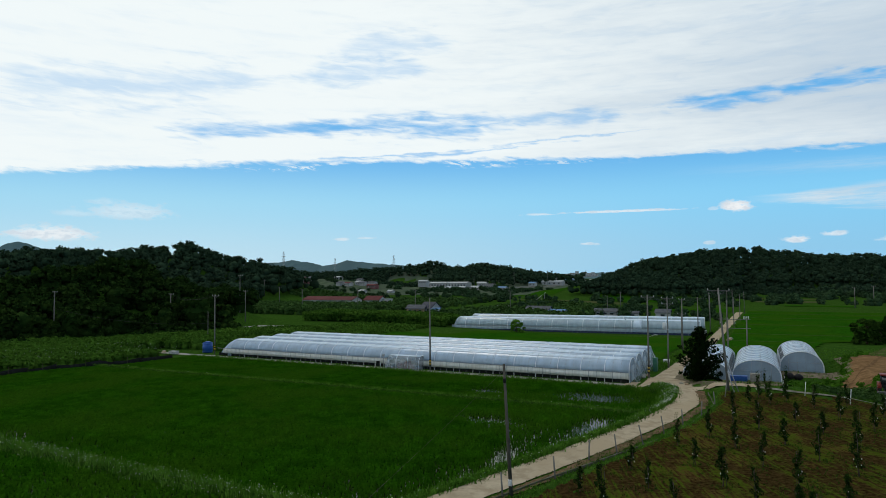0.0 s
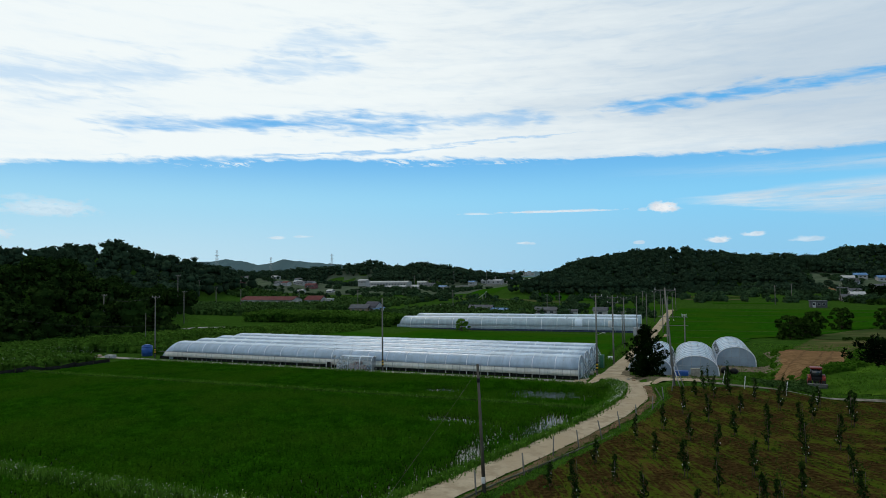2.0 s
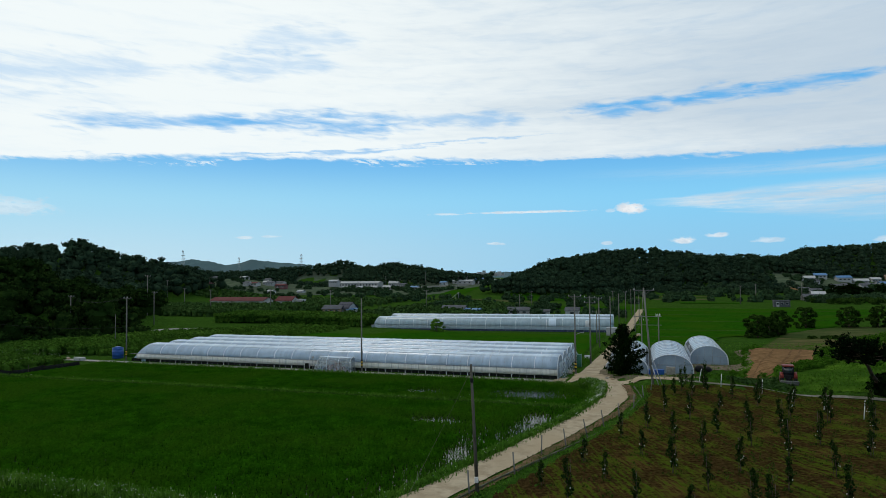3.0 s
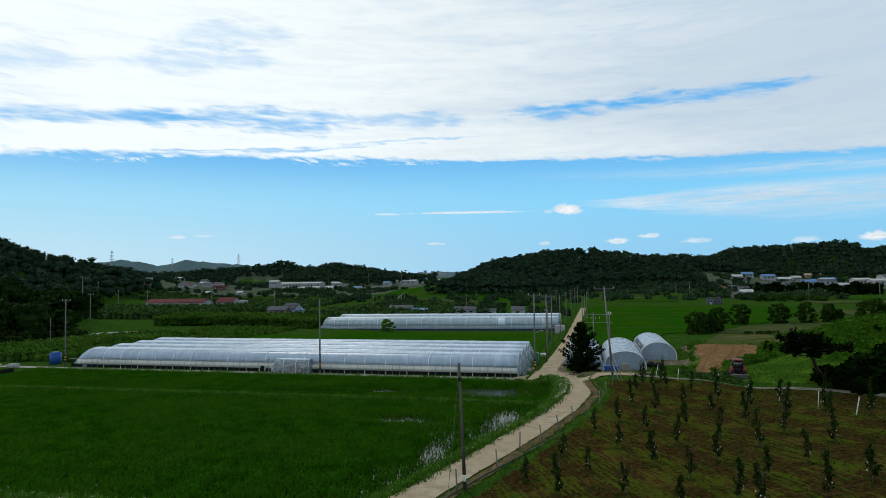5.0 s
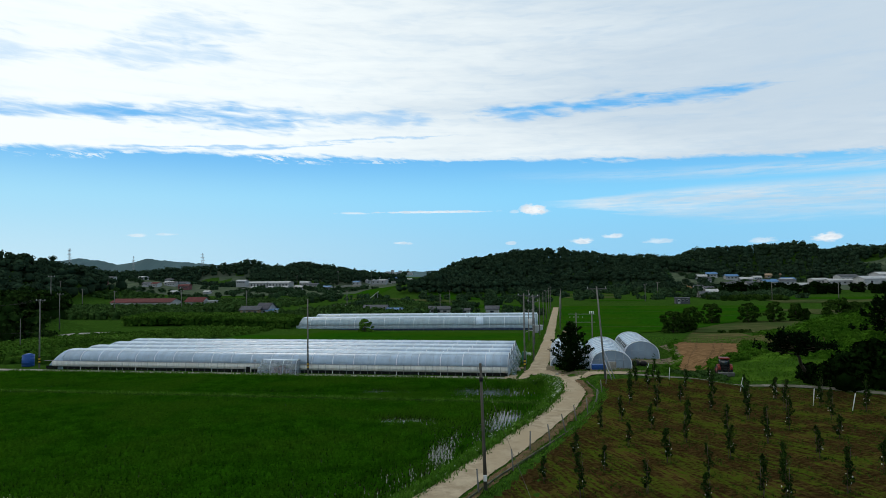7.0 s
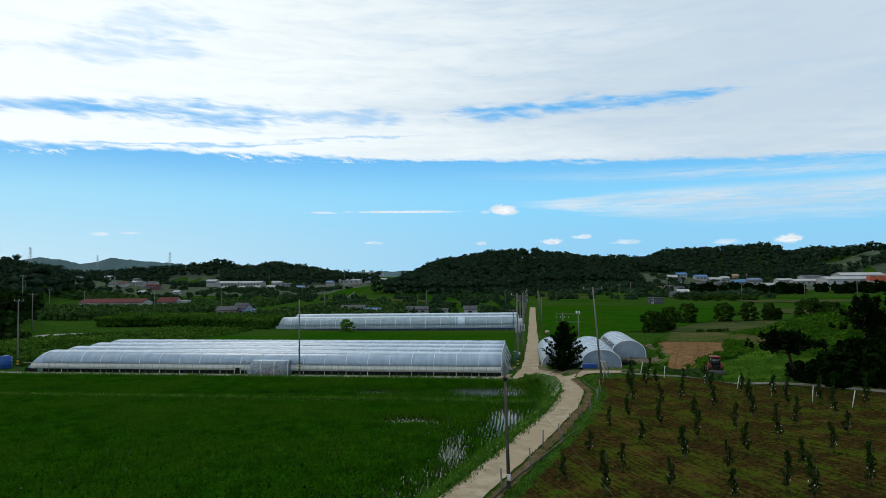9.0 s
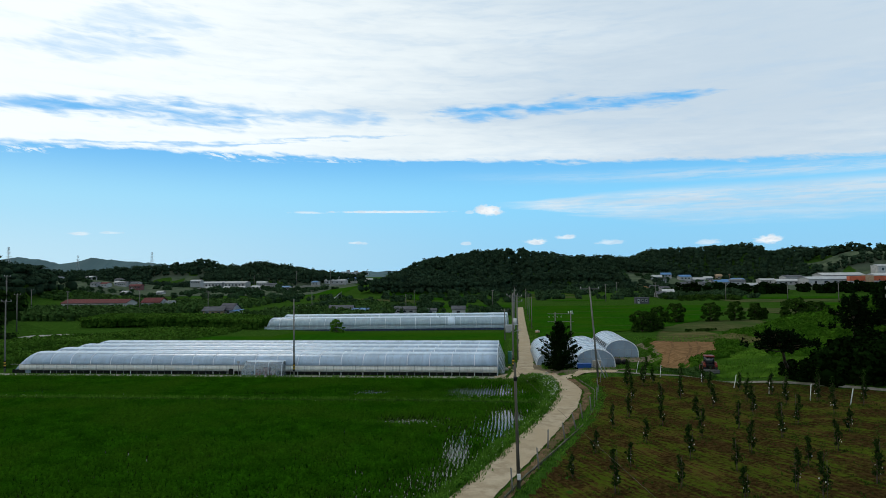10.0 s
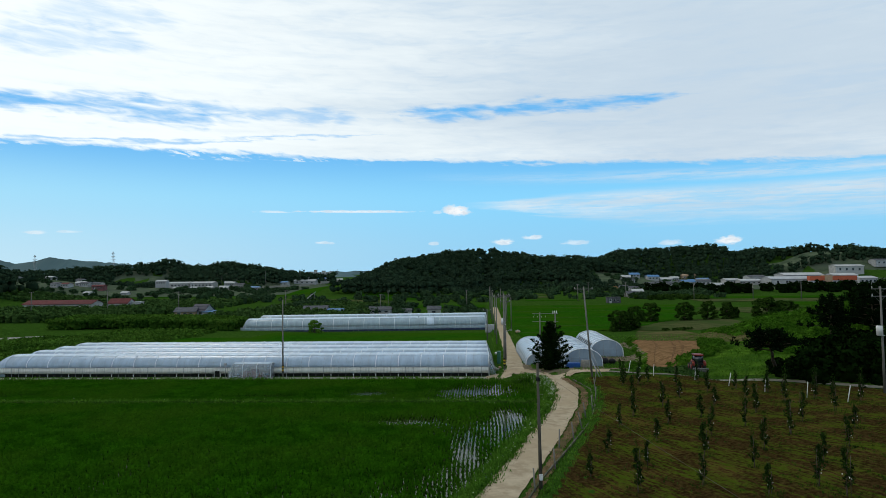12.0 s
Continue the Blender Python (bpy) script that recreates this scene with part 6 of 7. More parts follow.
for k, (x, y, h, s) in enumerate([(33.5, 93, 7.0, 3.8), (37.5, 90, 7.8, 4.0), (42.0, 93, 8.6, 4.2), (46, 90, 8.6, 4.2), (36.0, 78, 6.4, 3.4), (31, 70, 6.2, 3.4)]):
    pine(x, y, h, s, "tall dark pine with flat layered limbs", 110 + k)


# ---- poles and wires ----
def utility_pole(x, y, height, label, arms=1, lean=(0.0, 0.0), stripes=False, lamp=False, box_on=False, turn=0.0, z=None, arm=1.6, radius=0.125, drum=False, shaft=None, caps=0):
    z0 = at_land(x, y) if z is None else z
    top = empty("utility_pole", x, y, z0 - 0.1, turn)
    tagged(top, label=label, category="utility pole", group="utility poles")
    head = Vector((lean[0], lean[1], height))
    bm = bmesh.new()
    rod(bm, (0, 0, 0), head, radius, radius * 0.62, 12)
    part("shaft", bm, shaft or POLE_CONCRETE, top)
    if caps:
        bm = bmesh.new()
        c = head * (1 - caps / height)
        rod(bm, (c.x, c.y, c.z - 0.22), (c.x, c.y, c.z + 0.02), radius * 0.85, radius * 0.85, 12)
        box(bm, c.x + 0.05, c.y - radius, c.z - 0.2, 0.16, 0.12, 0.2, 0.02)
        part("clamp", bm, BLACK, top, "black band clamp")
    for k in range(arms):
        f = 1 - (0.25 + 0.75 * k) / height
        c = head * f
        bm = bmesh.new()
        box(bm, c.x, c.y + 0.13, c.z - 0.05, arm, 0.09, 0.1, 0.01)
        rod(bm, (c.x - arm * 0.32, c.y + 0.13, c.z), (c.x, c.y + 0.1, c.z - 0.55), 0.018, sides=5)
        rod(bm, (c.x + arm * 0.32, c.y + 0.13, c.z), (c.x, c.y + 0.1, c.z - 0.55), 0.018, sides=5)
        bar = part("crossarm", bm, ARM_STEEL, top)
        for s in (-0.45, 0.0, 0.45) if k == 0 else (-0.45, 0.45):
            bm = bmesh.new()
            rod(bm, (c.x + s * arm, c.y + 0.13, c.z + 0.05), (c.x + s * arm, c.y + 0.13, c.z + 0.12), 0.06, 0.06, 8)
            rod(bm, (c.x + s * arm, c.y + 0.13, c.z + 0.12), (c.x + s * arm, c.y + 0.13, c.z + 0.26), 0.045, 0.03, 8)
            part("insulator", bm, PORCELAIN, top)
    if stripes:
        for k in range(5):
            bm = bmesh.new()
            z1 = 0.75 + 0.2 * k
            rod(bm, (0, 0, z1), (0, 0, z1 + 0.2), radius + 0.012, radius + 0.012, 12)
            part("warning_band", bm, YELLOW if k % 2 else BLACK, top)
    if lamp:
        bm = bmesh.new()
        rod(bm, (0.08, 0, 5.2), (0.75, 0.1, 5.45), 0.03, sides=6)
        box(bm, 0.9, 0.12, 5.40, 0.4, 0.18, 0.1, 0.02)
        part("lamp_arm", bm, STEEL, top, "small grey street lamp on an arm")
    if box_on:
        bm = bmesh.new()
        box(bm, 0.0, -radius - 0.06, 0.75, 0.2, 0.14, 0.34, 0.02)
        part("meter_box", bm, WHITE_PAINT, top, "small white meter box")
    if drum:
        bm = bmesh.new()
        rod(bm, (-0.38, -0.1, height * 0.55), (-0.38, -0.1, height * 0.55 + 0.9), 0.28, 0.28, 14)
        box(bm, -0.2, -0.05, height * 0.55 - 0.06, 0.6, 0.3, 0.06, 0.01)
        part("transformer", bm, WHITE_PAINT, top, "pale grey transformer drum")
    return top


GREY_POLE = "weathered grey concrete utility pole with crossarm"
utility_pole(-14.95, 35.3, 7.45, "old brown-grey concrete pole with a white meter box", 0, lean=(-0.15, -0.5), box_on=True, radius=0.112, shaft=POLE_OLD, caps=0.8)
utility_pole(-43.9, 80.35, 10.3, "tall grey concrete pole with a warning band before the greenhouse", 0, stripes=True)
utility_pole(-86.8, 81.6, 10.4, "grey concrete pole with crossarm and warning band", 1, stripes=True)
utility_pole(-14.7, 82.4, 10.3, "grey concrete pole with warning band and small lamp", 1, stripes=True, lamp=True)
utility_pole(-13.9, 94.5, 10.0, GREY_POLE, 2, drum=True)
for k, y in enumerate((118, 143, 172, 205, 240, 272)):
    utility_pole(float(road_x(y)) - 2.2, y, 9.6, GREY_POLE, 1 if k % 3 == 0 else 0, turn=4.0, arm=1.0)
for k, y in enumerate((160, 190, 226, 262)):
    utility_pole(float(road_x(y)) + 2.3, y, 8.6, "plain grey concrete pole by the dirt road", 0)
utility_pole(-15.9, 131, 6.6, "short grey service pole by the far greenhouse", 1)
leaner = utility_pole(-5.35, 70.8, 10.3, "leaning grey concrete pole with a wide crossarm", 1, lean=(-0.75, 0.3), arm=2.2)
for dx, dy, h in ((0.9, -0.9, 3.2), (0.55, -1.3, 2.2)):
    bm = bmesh.new()
    rod(bm, (dx, dy, 0.3), (-0.12, 0.05, h), 0.05, 0.05, 6)
    part("brace", bm, STEEL, leaner, "pale steel guy sleeve")
for x, y, h in ((-128.0, 79.0, 9.5), (-123.2, 102.7, 7.9), (-117.6, 120.4, 8.0), (-123.5, 124.5, 10.0)):
    utility_pole(x, y, h, GREY_POLE, 1)
utility_pole(-103.5, 95.5, 6.4, "thin grey service pole among the crop", 0, radius=0.08)
for x, y in ((33.8, 317), (93, 322), (121, 319), (143, 316), (45, 350), (66, 352)):
    utility_pole(x, y, 8.6, GREY_POLE, 1, radius=0.2)
utility_pole(21.4, 62.3, 10.6, "grey concrete pole with transformer drum by the thicket", 2, drum=True, lean=(-0.1, 0))
for x, y, h in ((-170, 206, 8.5), (-148, 214, 8.5), (-128, 226, 8), (-205, 232, 9), (-92, 240, 8.5), (-58, 262, 8), (-240, 260, 9), (-60, 300, 8), (-22, 300, 8)):
    utility_pole(x, y, h, GREY_POLE, 1, radius=0.17)


def h_frame(x, y):
    z0 = at_land(x, y)
    top = empty("switch_frame", x, y, z0 + 0.5)
    tagged(top, label="two-pole frame with crossbars and white cut-outs", category="utility pole")
    for dx in (-1.35, 1.35):
        bm = bmesh.new()
        rod(bm, (dx, 0, -0.6), (dx, 0, 6.1), 0.11, 0.10, 10)
        part("shaft", bm, POLE_CONCRETE, top)
    for z in (4.4, 5.8):
        bm = bmesh.new()
        box(bm, -0.4, 0.12, z, 4.6, 0.08, 0.09, 0.01)
        part("crossbar", bm, POLE_CONCRETE, top)
    for k in range(3):
        bm = bmesh.new()
        rod(bm, (1.0 + 0.3 * k, 0.1, 5.9), (1.0 + 0.3 * k, 0.1, 6.35), 0.07, 0.05, 8)
        part("cutout", bm, BAG, top, "white porcelain cut-out")
    for k in range(4):
        bm = bmesh.new()
        rod(bm, (-2.4 + 0.7 * k, 0.1, 5.2), (-2.4 + 0.7 * k, 0.1, 5.45), 0.05, 0.04, 8)
        part("insulator", bm, PORCELAIN, top)


h_frame(-5.6, 111)


def wire(name, a, b, sag, label, r=0.012, n=14, material=None):
    bm = bmesh.new()
    a, b = Vector(a), Vector(b)
    pts = [a.lerp(b, i / n) - Vector((0, 0, 4 * sag * (i / n) * (1 - i / n))) for i in range(n + 1)]
    tube(bm, pts, r, 4)
    tagged(part(name, bm, material or BLACK), label=label, category="cable", group="overhead cables")


for off in (-0.7, 0.0, 0.7):
    wire("overhead_cable", (-86.8 + off * 0.3, 81.6 + off, 10.3), (-123.2 + off * 0.3, 102.7 + off, 9.3), 1.0, "thin dark overhead cable between poles", 0.014)
    wire("overhead_cable", (-13.9 + off, 94.6, 9.9), (float(road_x(118)) - 2.2 + off, 118, 8.9), 0.5, "thin dark overhead cable between poles", 0.014)
    wire("overhead_cable", (-14.7 + off, 82.5, 10.4), (-13.9 + off, 94.6, 9.9), 0.3, "thin dark overhead cable between poles", 0.014)
wire("overhead_cable", (-128, 79, 7.4), (-86.8, 81.6, 5.4), 1.2, "slack dark overhead cable beside the woods", 0.02)
utility_pole(-8.75, 0.6, 6.4, "grey concrete pole on the rise below", 0, z=1.2)
wire("overhead_cable", (-15.1, 34.75, 8.1), (-8.75, 0.6, 7.45), 0.15, "thin grey service cable from the old pole", 0.006, material=POLE_OLD)
ys = [118, 143, 172, 205, 240, 275, 312]
for a, b in zip(ys, ys[1:]):
    for off in (-0.7, 0.7):
        wire("overhead_cable", (float(road_x(a)) - 2.2 + off, a, at_land(float(road_x(a)) - 2.2, a) + 9.5), (float(road_x(b)) - 2.2 + off, b, at_land(float(road_x(b)) - 2.2, b) + 9.5), 0.6, "thin dark overhead cable between poles", 0.016)


def pylon(x, y, height, z=None):
    """A lattice mast; far ones are sized to show over the ridge from the camera."""
    z0 = at_land(x, y) if z is None else z
    top = empty("pylon", x, y, z0 - 0.5)
    tagged(top, label="distant grey lattice pylon seen against a ridge", category="pylon", group="pylons")
    bm = bmesh.new()
    w0, w1 = height * 0.055, height * 0.014
    corners = [(-1, -1), (1, -1), (1, 1), (-1, 1)]
    for cx, cy in corners:
        rod(bm, (cx * w0, cy * w0, 0), (cx * w1, cy * w1, height), height * 0.0026, sides=4)
    for k in range(8):
        f0, f1 = k / 8, (k + 1) / 8
        a, b = w0 + (w1 - w0) * f0, w0 + (w1 - w0) * f1
        for (ax, ay), (bx, by) in zip(corners, corners[1:] + corners[:1]):
            rod(bm, (ax * a, ay * a, height * f0), (bx * b, by * b, height * f1), height * 0.0018, sides=4)
    part("mast", bm, STEEL, top)
    for f, w in ((0.72, 0.09), (0.83, 0.08), (0.94, 0.06)):
        bm = bmesh.new()
        rod(bm, (-height * w, 0, height * f), (height * w, 0, height * f), height * 0.004, sides=4)
        part("arm", bm, STEEL, top)


# ---- orchard ----
def young_tree(name, seed, height):
    """A staked sapling: thin trunk, stake, narrow leafy column, white fruit bags."""
    rnd = np.random.default_rng(seed)
    top = empty(name)
    tagged(top, label="narrow young fruit tree with white fruit bags, staked", category="fruit tree", group="orchard trees")
    bm = bmesh.new()
    limb(bm, (0, 0, -0.1), (0.04, 0.02, height * 0.92), 0.035, 0.012, 4, 0.02, seed, 6)
    for k in range(7):
        a, z = k * 2.4, height * (0.25 + 0.09 * k)
        rod(bm, (0, 0, z), (math.cos(a) * 0.28, math.sin(a) * 0.28, z + 0.25), 0.012, 0.006, 5)
    part("trunk", bm, BARK, top)
    bm = bmesh.new()
    rod(bm, (0.14, 0.05, -0.2), (0.16, 0.05, height * rnd.uniform(0.6, 0.9)), 0.012, 0.012, 6)
    part("stake", bm, STAKE, top, "thin grey stake")
    n = 340
    f = rnd.uniform(0, 1, n)
    girth = np.interp(f, [0, 0.25, 0.6, 1.0], [0.12, 0.25, 0.20, 0.08]) * (1 + 0.55 * np.sin(f * 15 + seed))
    a = rnd.uniform(0, 2 * np.pi, n)
    d = np.sqrt(rnd.uniform(0.05, 1, n)) * girth
    p = np.stack([np.cos(a) * d + 0.09 * np.sin(f * 6 + seed), np.sin(a) * d + 0.09 * np.cos(f * 5 + seed), (0.16 + 0.76 * f) * height], axis=1)
    v, f = cards(p, rnd.normal(size=(n, 3)) + np.stack([np.cos(a), np.sin(a), np.full(n, 0.6)], axis=1), rnd.uniform(0.045, 0.085, n), rnd, 0.6)
    sheet("foliage", v, f, LEAF_WOOD, top)
    whip = np.stack([rnd.normal(scale=0.10, size=110), rnd.normal(scale=0.10, size=110), rnd.uniform(0.55, 1.14, 110) * height], axis=1)
    v, f = cards(whip, rnd.normal(size=(110, 3)), 0.045, rnd, 0.5)
    tagged(sheet("top_growth", v, f, LEAF, top), label="lighter green top shoots", kind="stuff")
    me = None
    for k in range(int(rnd.integers(2, 7))):
        a, rr = rnd.uniform(0, 6.3), rnd.uniform(0.12, 0.24)
        if me is None:
            bm = bmesh.new()
            bmesh.ops.create_icosphere(bm, subdivisions=1, radius=0.034, matrix=Matrix.Diagonal((0.8, 0.8, 1.25, 1)))
            bag = part("fruit_bag", bm, BAG, top)
            me = bag.data
        else:
            bag = new("fruit_bag", me)
            bag.parent = top
        bag.location = (math.cos(a) * rr, math.sin(a) * rr, rnd.uniform(0.2, 0.5) * height)
    return top


MOULDS = [young_tree("fruit_tree", 200 + k, h) for k, h in enumerate((2.3, 2.5, 2.0, 2.4, 1.7, 2.2))]


# the young trees of the slope: x, y
ORCHARD = [(-0.7, 30.3), (2.4, 31.6), (-3.8, 31.7), (-1.2, 31.9), (5.0, 33.5), (-6.3, 33.9), (-9.7, 34.2), (0.8, 35.1), (-2.8, 35.6), (3.3, 37.0), (-11.7, 37.6), (-8.1, 38.3), (-0.9, 38.5), (-4.4, 38.9), (5.9, 40.8), (1.9, 41.0), (-9.7, 42.0), (9.3, 42.2), (-2.5, 42.9), (-6.1, 43.1), (4.1, 43.8), (0.4, 44.3), (7.6, 46.1), (-4.0, 47.3), (-7.6, 47.7), (2.7, 47.8), (10.6, 48.0), (-1.2, 48.4), (-5.8, 50.5), (6.3, 50.8), (8.8, 51.1), (1.2, 52.0), (-2.7, 53.3), (4.3, 53.3), (7.1, 55.6), (-4.5, 56.3), (-0.2, 56.6), (2.8, 57.9), (5.6, 58.7), (1.4, 62.5), (3.8, 63.5), (-3.5, 64.2), (-1.8, 64.3), (-0.5, 65.8), (-2.7, 66.8), (-0.5, 69.3), (-2.1, 71.0)]


def plant_orchard():
    rnd = random.Random(5)
    spots = list(ORCHARD)
    for k, (x, y) in enumerate(spots):
        m = pose(x, y, at_land(x, y) + 0.05, rnd.uniform(-2, 2), rnd.uniform(-2, 2), rnd.uniform(0, 360)) @ Matrix.Scale(rnd.uniform(0.82, 1.1), 4)
        if k < len(MOULDS):
            MOULDS[k].matrix_basis = m
        else:
            s = MOULDS[rnd.randrange(len(MOULDS))]
            t = copy_thing(s, m)
            t.matrix_basis = m
    rnd2 = np.random.default_rng(14)
    feet = np.repeat(np.array(spots), 22, axis=0)
    feet = feet + rnd2.normal(size=feet.shape) * np.array([0.42, 0.3])
    v, f = tufts(feet, 0.09, 0.10, rnd2, blades=3, lift=0.05)
    tagged(sheet("foot_weeds", v, f, LEAF), label="low dark tufts standing in for shade round the young trees", category="weeds", kind="stuff")


plant_orchard()

# low weeds in the mown streaks
pts = scatter(9000, -20, 22, 20, 70, in_orchard, 77)
streaks = np.array([noise.noise((0.925 * x + 0.38 * y, 0.12 * (0.38 * x - 0.925 * y), 3.0)) for x, y in pts])
v, f = tufts(pts[streaks > 0.02], 0.10, 0.09, np.random.default_rng(4), blades=3, lift=0.05)
tagged(sheet("orchard_weeds", v, f, GRASS), label="short mown weeds in streaks between the tree rows", category="weeds", kind="stuff")


def post(name, x, y, h, material, label, lean=(0, 0), r=0.045, z=None):
    bm = bmesh.new()
    rod(bm, (0, 0, -0.3), (lean[0], lean[1], h), r, r * 0.95, 8)
    rod(bm, (lean[0], lean[1], h), (lean[0], lean[1], h + 0.03), r * 1.1, r * 0.6, 8)
    ob = part(name, bm, material)
    ob.matrix_basis = pose(x, y, at_land(x, y) if z is None else z)
    tagged(ob, label=label, category="post", group=name + "s")
    return ob


for k, (x, y) in enumerate([(-1.2, 73.4), (0.6, 69.5), (3.7, 65.4), (5.2, 60.6), (6.9, 56.2), (8.4, 52.0), (9.6, 48.5), (11.2, 44.8), (12.8, 41.2)]):
    post("white_post", x + (0.5 if y > 58 else 0.25), y, 1.3, WHITE_PAINT, "white painted steel post along the orchard edge", ((0.12, 0) if k % 3 else (0.32, 0.05)), 0.034)
for x, y, lx in [(-15.8, 34.9, -0.1), (-14.1, 39.2, -0.12), (-13.25, 43.9, 0.05), (-11.8, 46.1, -0.2), (-10.6, 49.5, -0.35), (-9.65, 53.2, -0.25), (-8.6, 56.0, -0.1), (-7.6, 60.0, 0.1), (-6.7, 64.5, -0.15), (-6.1, 68.0, 0.2)]:
    post("fence_post", x + 0.5, y, 1.35, POLE_CONCRETE, "grey leaning fence post beside the ditch", (lx, 0.05), 0.05)


def drain():
    """A concrete ditch: two thin walls and a floor, in lengths."""
    top = empty("drain_channel", 0, 0, 0)
    tagged(top, label="weathered concrete ditch between road and orchard", category="ditch")
    ysx = np.arange(34, 72, 2.0)
    for y0 in ysx:
        a = Vector((float(road_x(y0)) + wall_off(y0) - 0.55, y0, 0))
        b = Vector((float(road_x(y0 + 1.95)) + wall_off(y0 + 1.95) - 0.55, y0 + 1.95, 0))
        d = (b - a).normalized()
        s = Vector((d.y, -d.x, 0))
        bm = bmesh.new()
        for off, lo, hi in ((0.0, -0.3, -0.05), (0.55, -0.3, 0.16)):
            vs = []
            for p in (a, b):
                for w in (0, 0.10):
                    for h in (lo, hi):
                        q = p + s * (off + w)
                        vs.append(bm.verts.new((q.x, q.y, float(road_z(p.y)) + h)))
            for idx in ((0, 1, 3, 2), (4, 6, 7, 5), (0, 4, 5, 1), (2, 3, 7, 6), (1, 5, 7, 3), (0, 2, 6, 4)):
                bm.faces.new([vs[i] for i in idx])
        bmesh.ops.recalc_face_normals(bm, faces=bm.faces)
        part("channel_length", bm, OLD_CONCRETE, top, flat=True)


drain()


# ---- buildings ----
def building(name, x, y, w, d, h, roof, label, wall=None, cover=None, rise=0.25, turn=0.0, windows=3, doors=1, z=None, eave=0.4, storeys=1, category="house", group="", sunk=0.8):
    """Walls on the land, a pitched or flat roof with eaves, windows and doors on the side that faces the valley."""
    z0 = at_land(x, y) if z is None else z
    top = empty(name, x, y, z0 - 0.1, turn)
    tagged(top, label=label, category=category, group=group)
    bm = bmesh.new()
    box(bm, 0, 0, -sunk, w, d, h + sunk, 0.03)
    body = part("wall", bm, wall or WHITE_WALL, top, flat=True)
    bm = bmesh.new()
    if roof == "gable":
        t = 0.12
        hw, r = d / 2 + eave, d * rise
        k = r * (1 + 2 * eave / d)
        prof = [(-hw, h - eave * rise * 2), (0, h + r), (hw, h - eave * rise * 2), (hw, h - eave * rise * 2 + t), (0, h + r + t), (-hw, h - eave * rise * 2 + t)]
        prism(bm, prof, -w / 2 - eave, w / 2 + eave)
        cover_ob = part("roof", bm, cover or GREY_ROOF, top, flat=True)
        bm = bmesh.new()
        prism(bm, [(-d / 2, h), (d / 2, h), (0, h + r - 0.02)], -w / 2 + 0.02, w / 2 - 0.02)
        part("gable", bm, wall or WHITE_WALL, top, flat=True)
    elif roof == "shed":
        t = 0.12
        prism(bm, [(-d / 2 - eave, h), (d / 2 + eave, h + d * rise), (d / 2 + eave, h + d * rise + t), (-d / 2 - eave, h + t)], -w / 2 - eave, w / 2 + eave)
        part("roof", bm, cover or GREY_ROOF, top, flat=True)
    else:
        box(bm, 0, 0, h, w + 0.3, d + 0.3, 0.3, 0.03)
        part("roof", bm, cover or GREY_ROOF, top, flat=True)
    n = max(windows, 0)
    for st in range(storeys):
        hh = h / storeys
        for k in range(n):
            xx = -w / 2 + w * (k + 0.7) / (n + 0.4)
            bm = bmesh.new()
            box(bm, xx, -d / 2 - 0.03, st * hh + hh * 0.38, min(1.6, w / n * 0.5), 0.1, hh * 0.38, 0.02)
            fr = part("window", bm, GREY_WALL, top, flat=True)
            bm = bmesh.new()
            box(bm, xx, -d / 2 - 0.085, st * hh + hh * 0.42, min(1.4, w / n * 0.5 - 0.15), 0.03, hh * 0.30)
            part("pane", bm, DARK_GLASS, fr, flat=True)
    for k in range(doors):
        xx = -w / 2 + w * (k + 0.22) / max(doors, 1)
        bm = bmesh.new()
        box(bm, xx, -d / 2 - 0.04, 0.1, 1.1, 0.1, min(2.1, h * 0.8), 0.02)
        part("door", bm, GREY_WALL, top, flat=True)
    return top


# across the valley on the left
building("farm_shed", -193, 257, 29, 9, 2.7, "gable", "long low farm shed with a red sheet roof", WHITE_WALL, RED_ROOF, 0.16, 2, 8, 3, category="shed")
building("farm_house", -167, 256, 8, 7, 2.9, "gable", "white house with red roof at the shed's end", WHITE_WALL, RED_ROOF, 0.25, 4, 3, 1)
building("silo_hut", -160.5, 257, 3.4, 3.4, 3.0, "flat", "pale rounded tank hut", WHITE_WALL, GREY_WALL, windows=1, category="hut")
building("brick_house", -113.0, 201, 6.6, 5, 1.8, "gable", "tan brick house with grey roof", TAN_WALL, GREY_ROOF, 0.22, 6, 3, 1)
sol = building("barn", -108.8, 203, 5.0, 5.0, 2.1, "gable", "dark barn roofed with solar panels", GREY_WALL, SOLAR, 0.36, -12, 2, 1, category="barn")
for i in range(3):
    for j in range(2):
        bm = bmesh.new()
        box(bm, -1.6 + 1.6 * i, -1.9 + 1.2 * j, 0, 1.5, 1.1, 0.05, 0.01)
        for vert in bm.verts:
            vert.co.z += 2.1 + 0.36 * 5.0 + 0.20 + vert.co.y * 0.72
        part("solar_panel", bm, SOLAR, sol, "dark blue solar panel", flat=True)
building("lean_to", -105.6, 201, 2.8, 3.2, 1.5, "shed", "small annex with a blue sheet roof", GREY_WALL, BLUE_ROOF, 0.12, 0, 1, 0, category="shed")
building("white_hut", -34.5, 249, 5, 4.5, 2.4, "gable", "small white hut with dark grey roof", WHITE_WALL, GREY_ROOF, 0.25, 0, 1, 1, category="hut")
building("blue_shed", -72.5, 239, 6.5, 5, 2.0, "gable", "small white shed with a blue roof", WHITE_WALL, BLUE_ROOF, 0.12, 0, 2, 1, category="shed")
building("farm_house", -80, 240, 9, 6, 2.0, "gable", "grey low farmhouse with dark roof", GREY_WALL, GREY_ROOF, 0.2, 3, 3, 1)
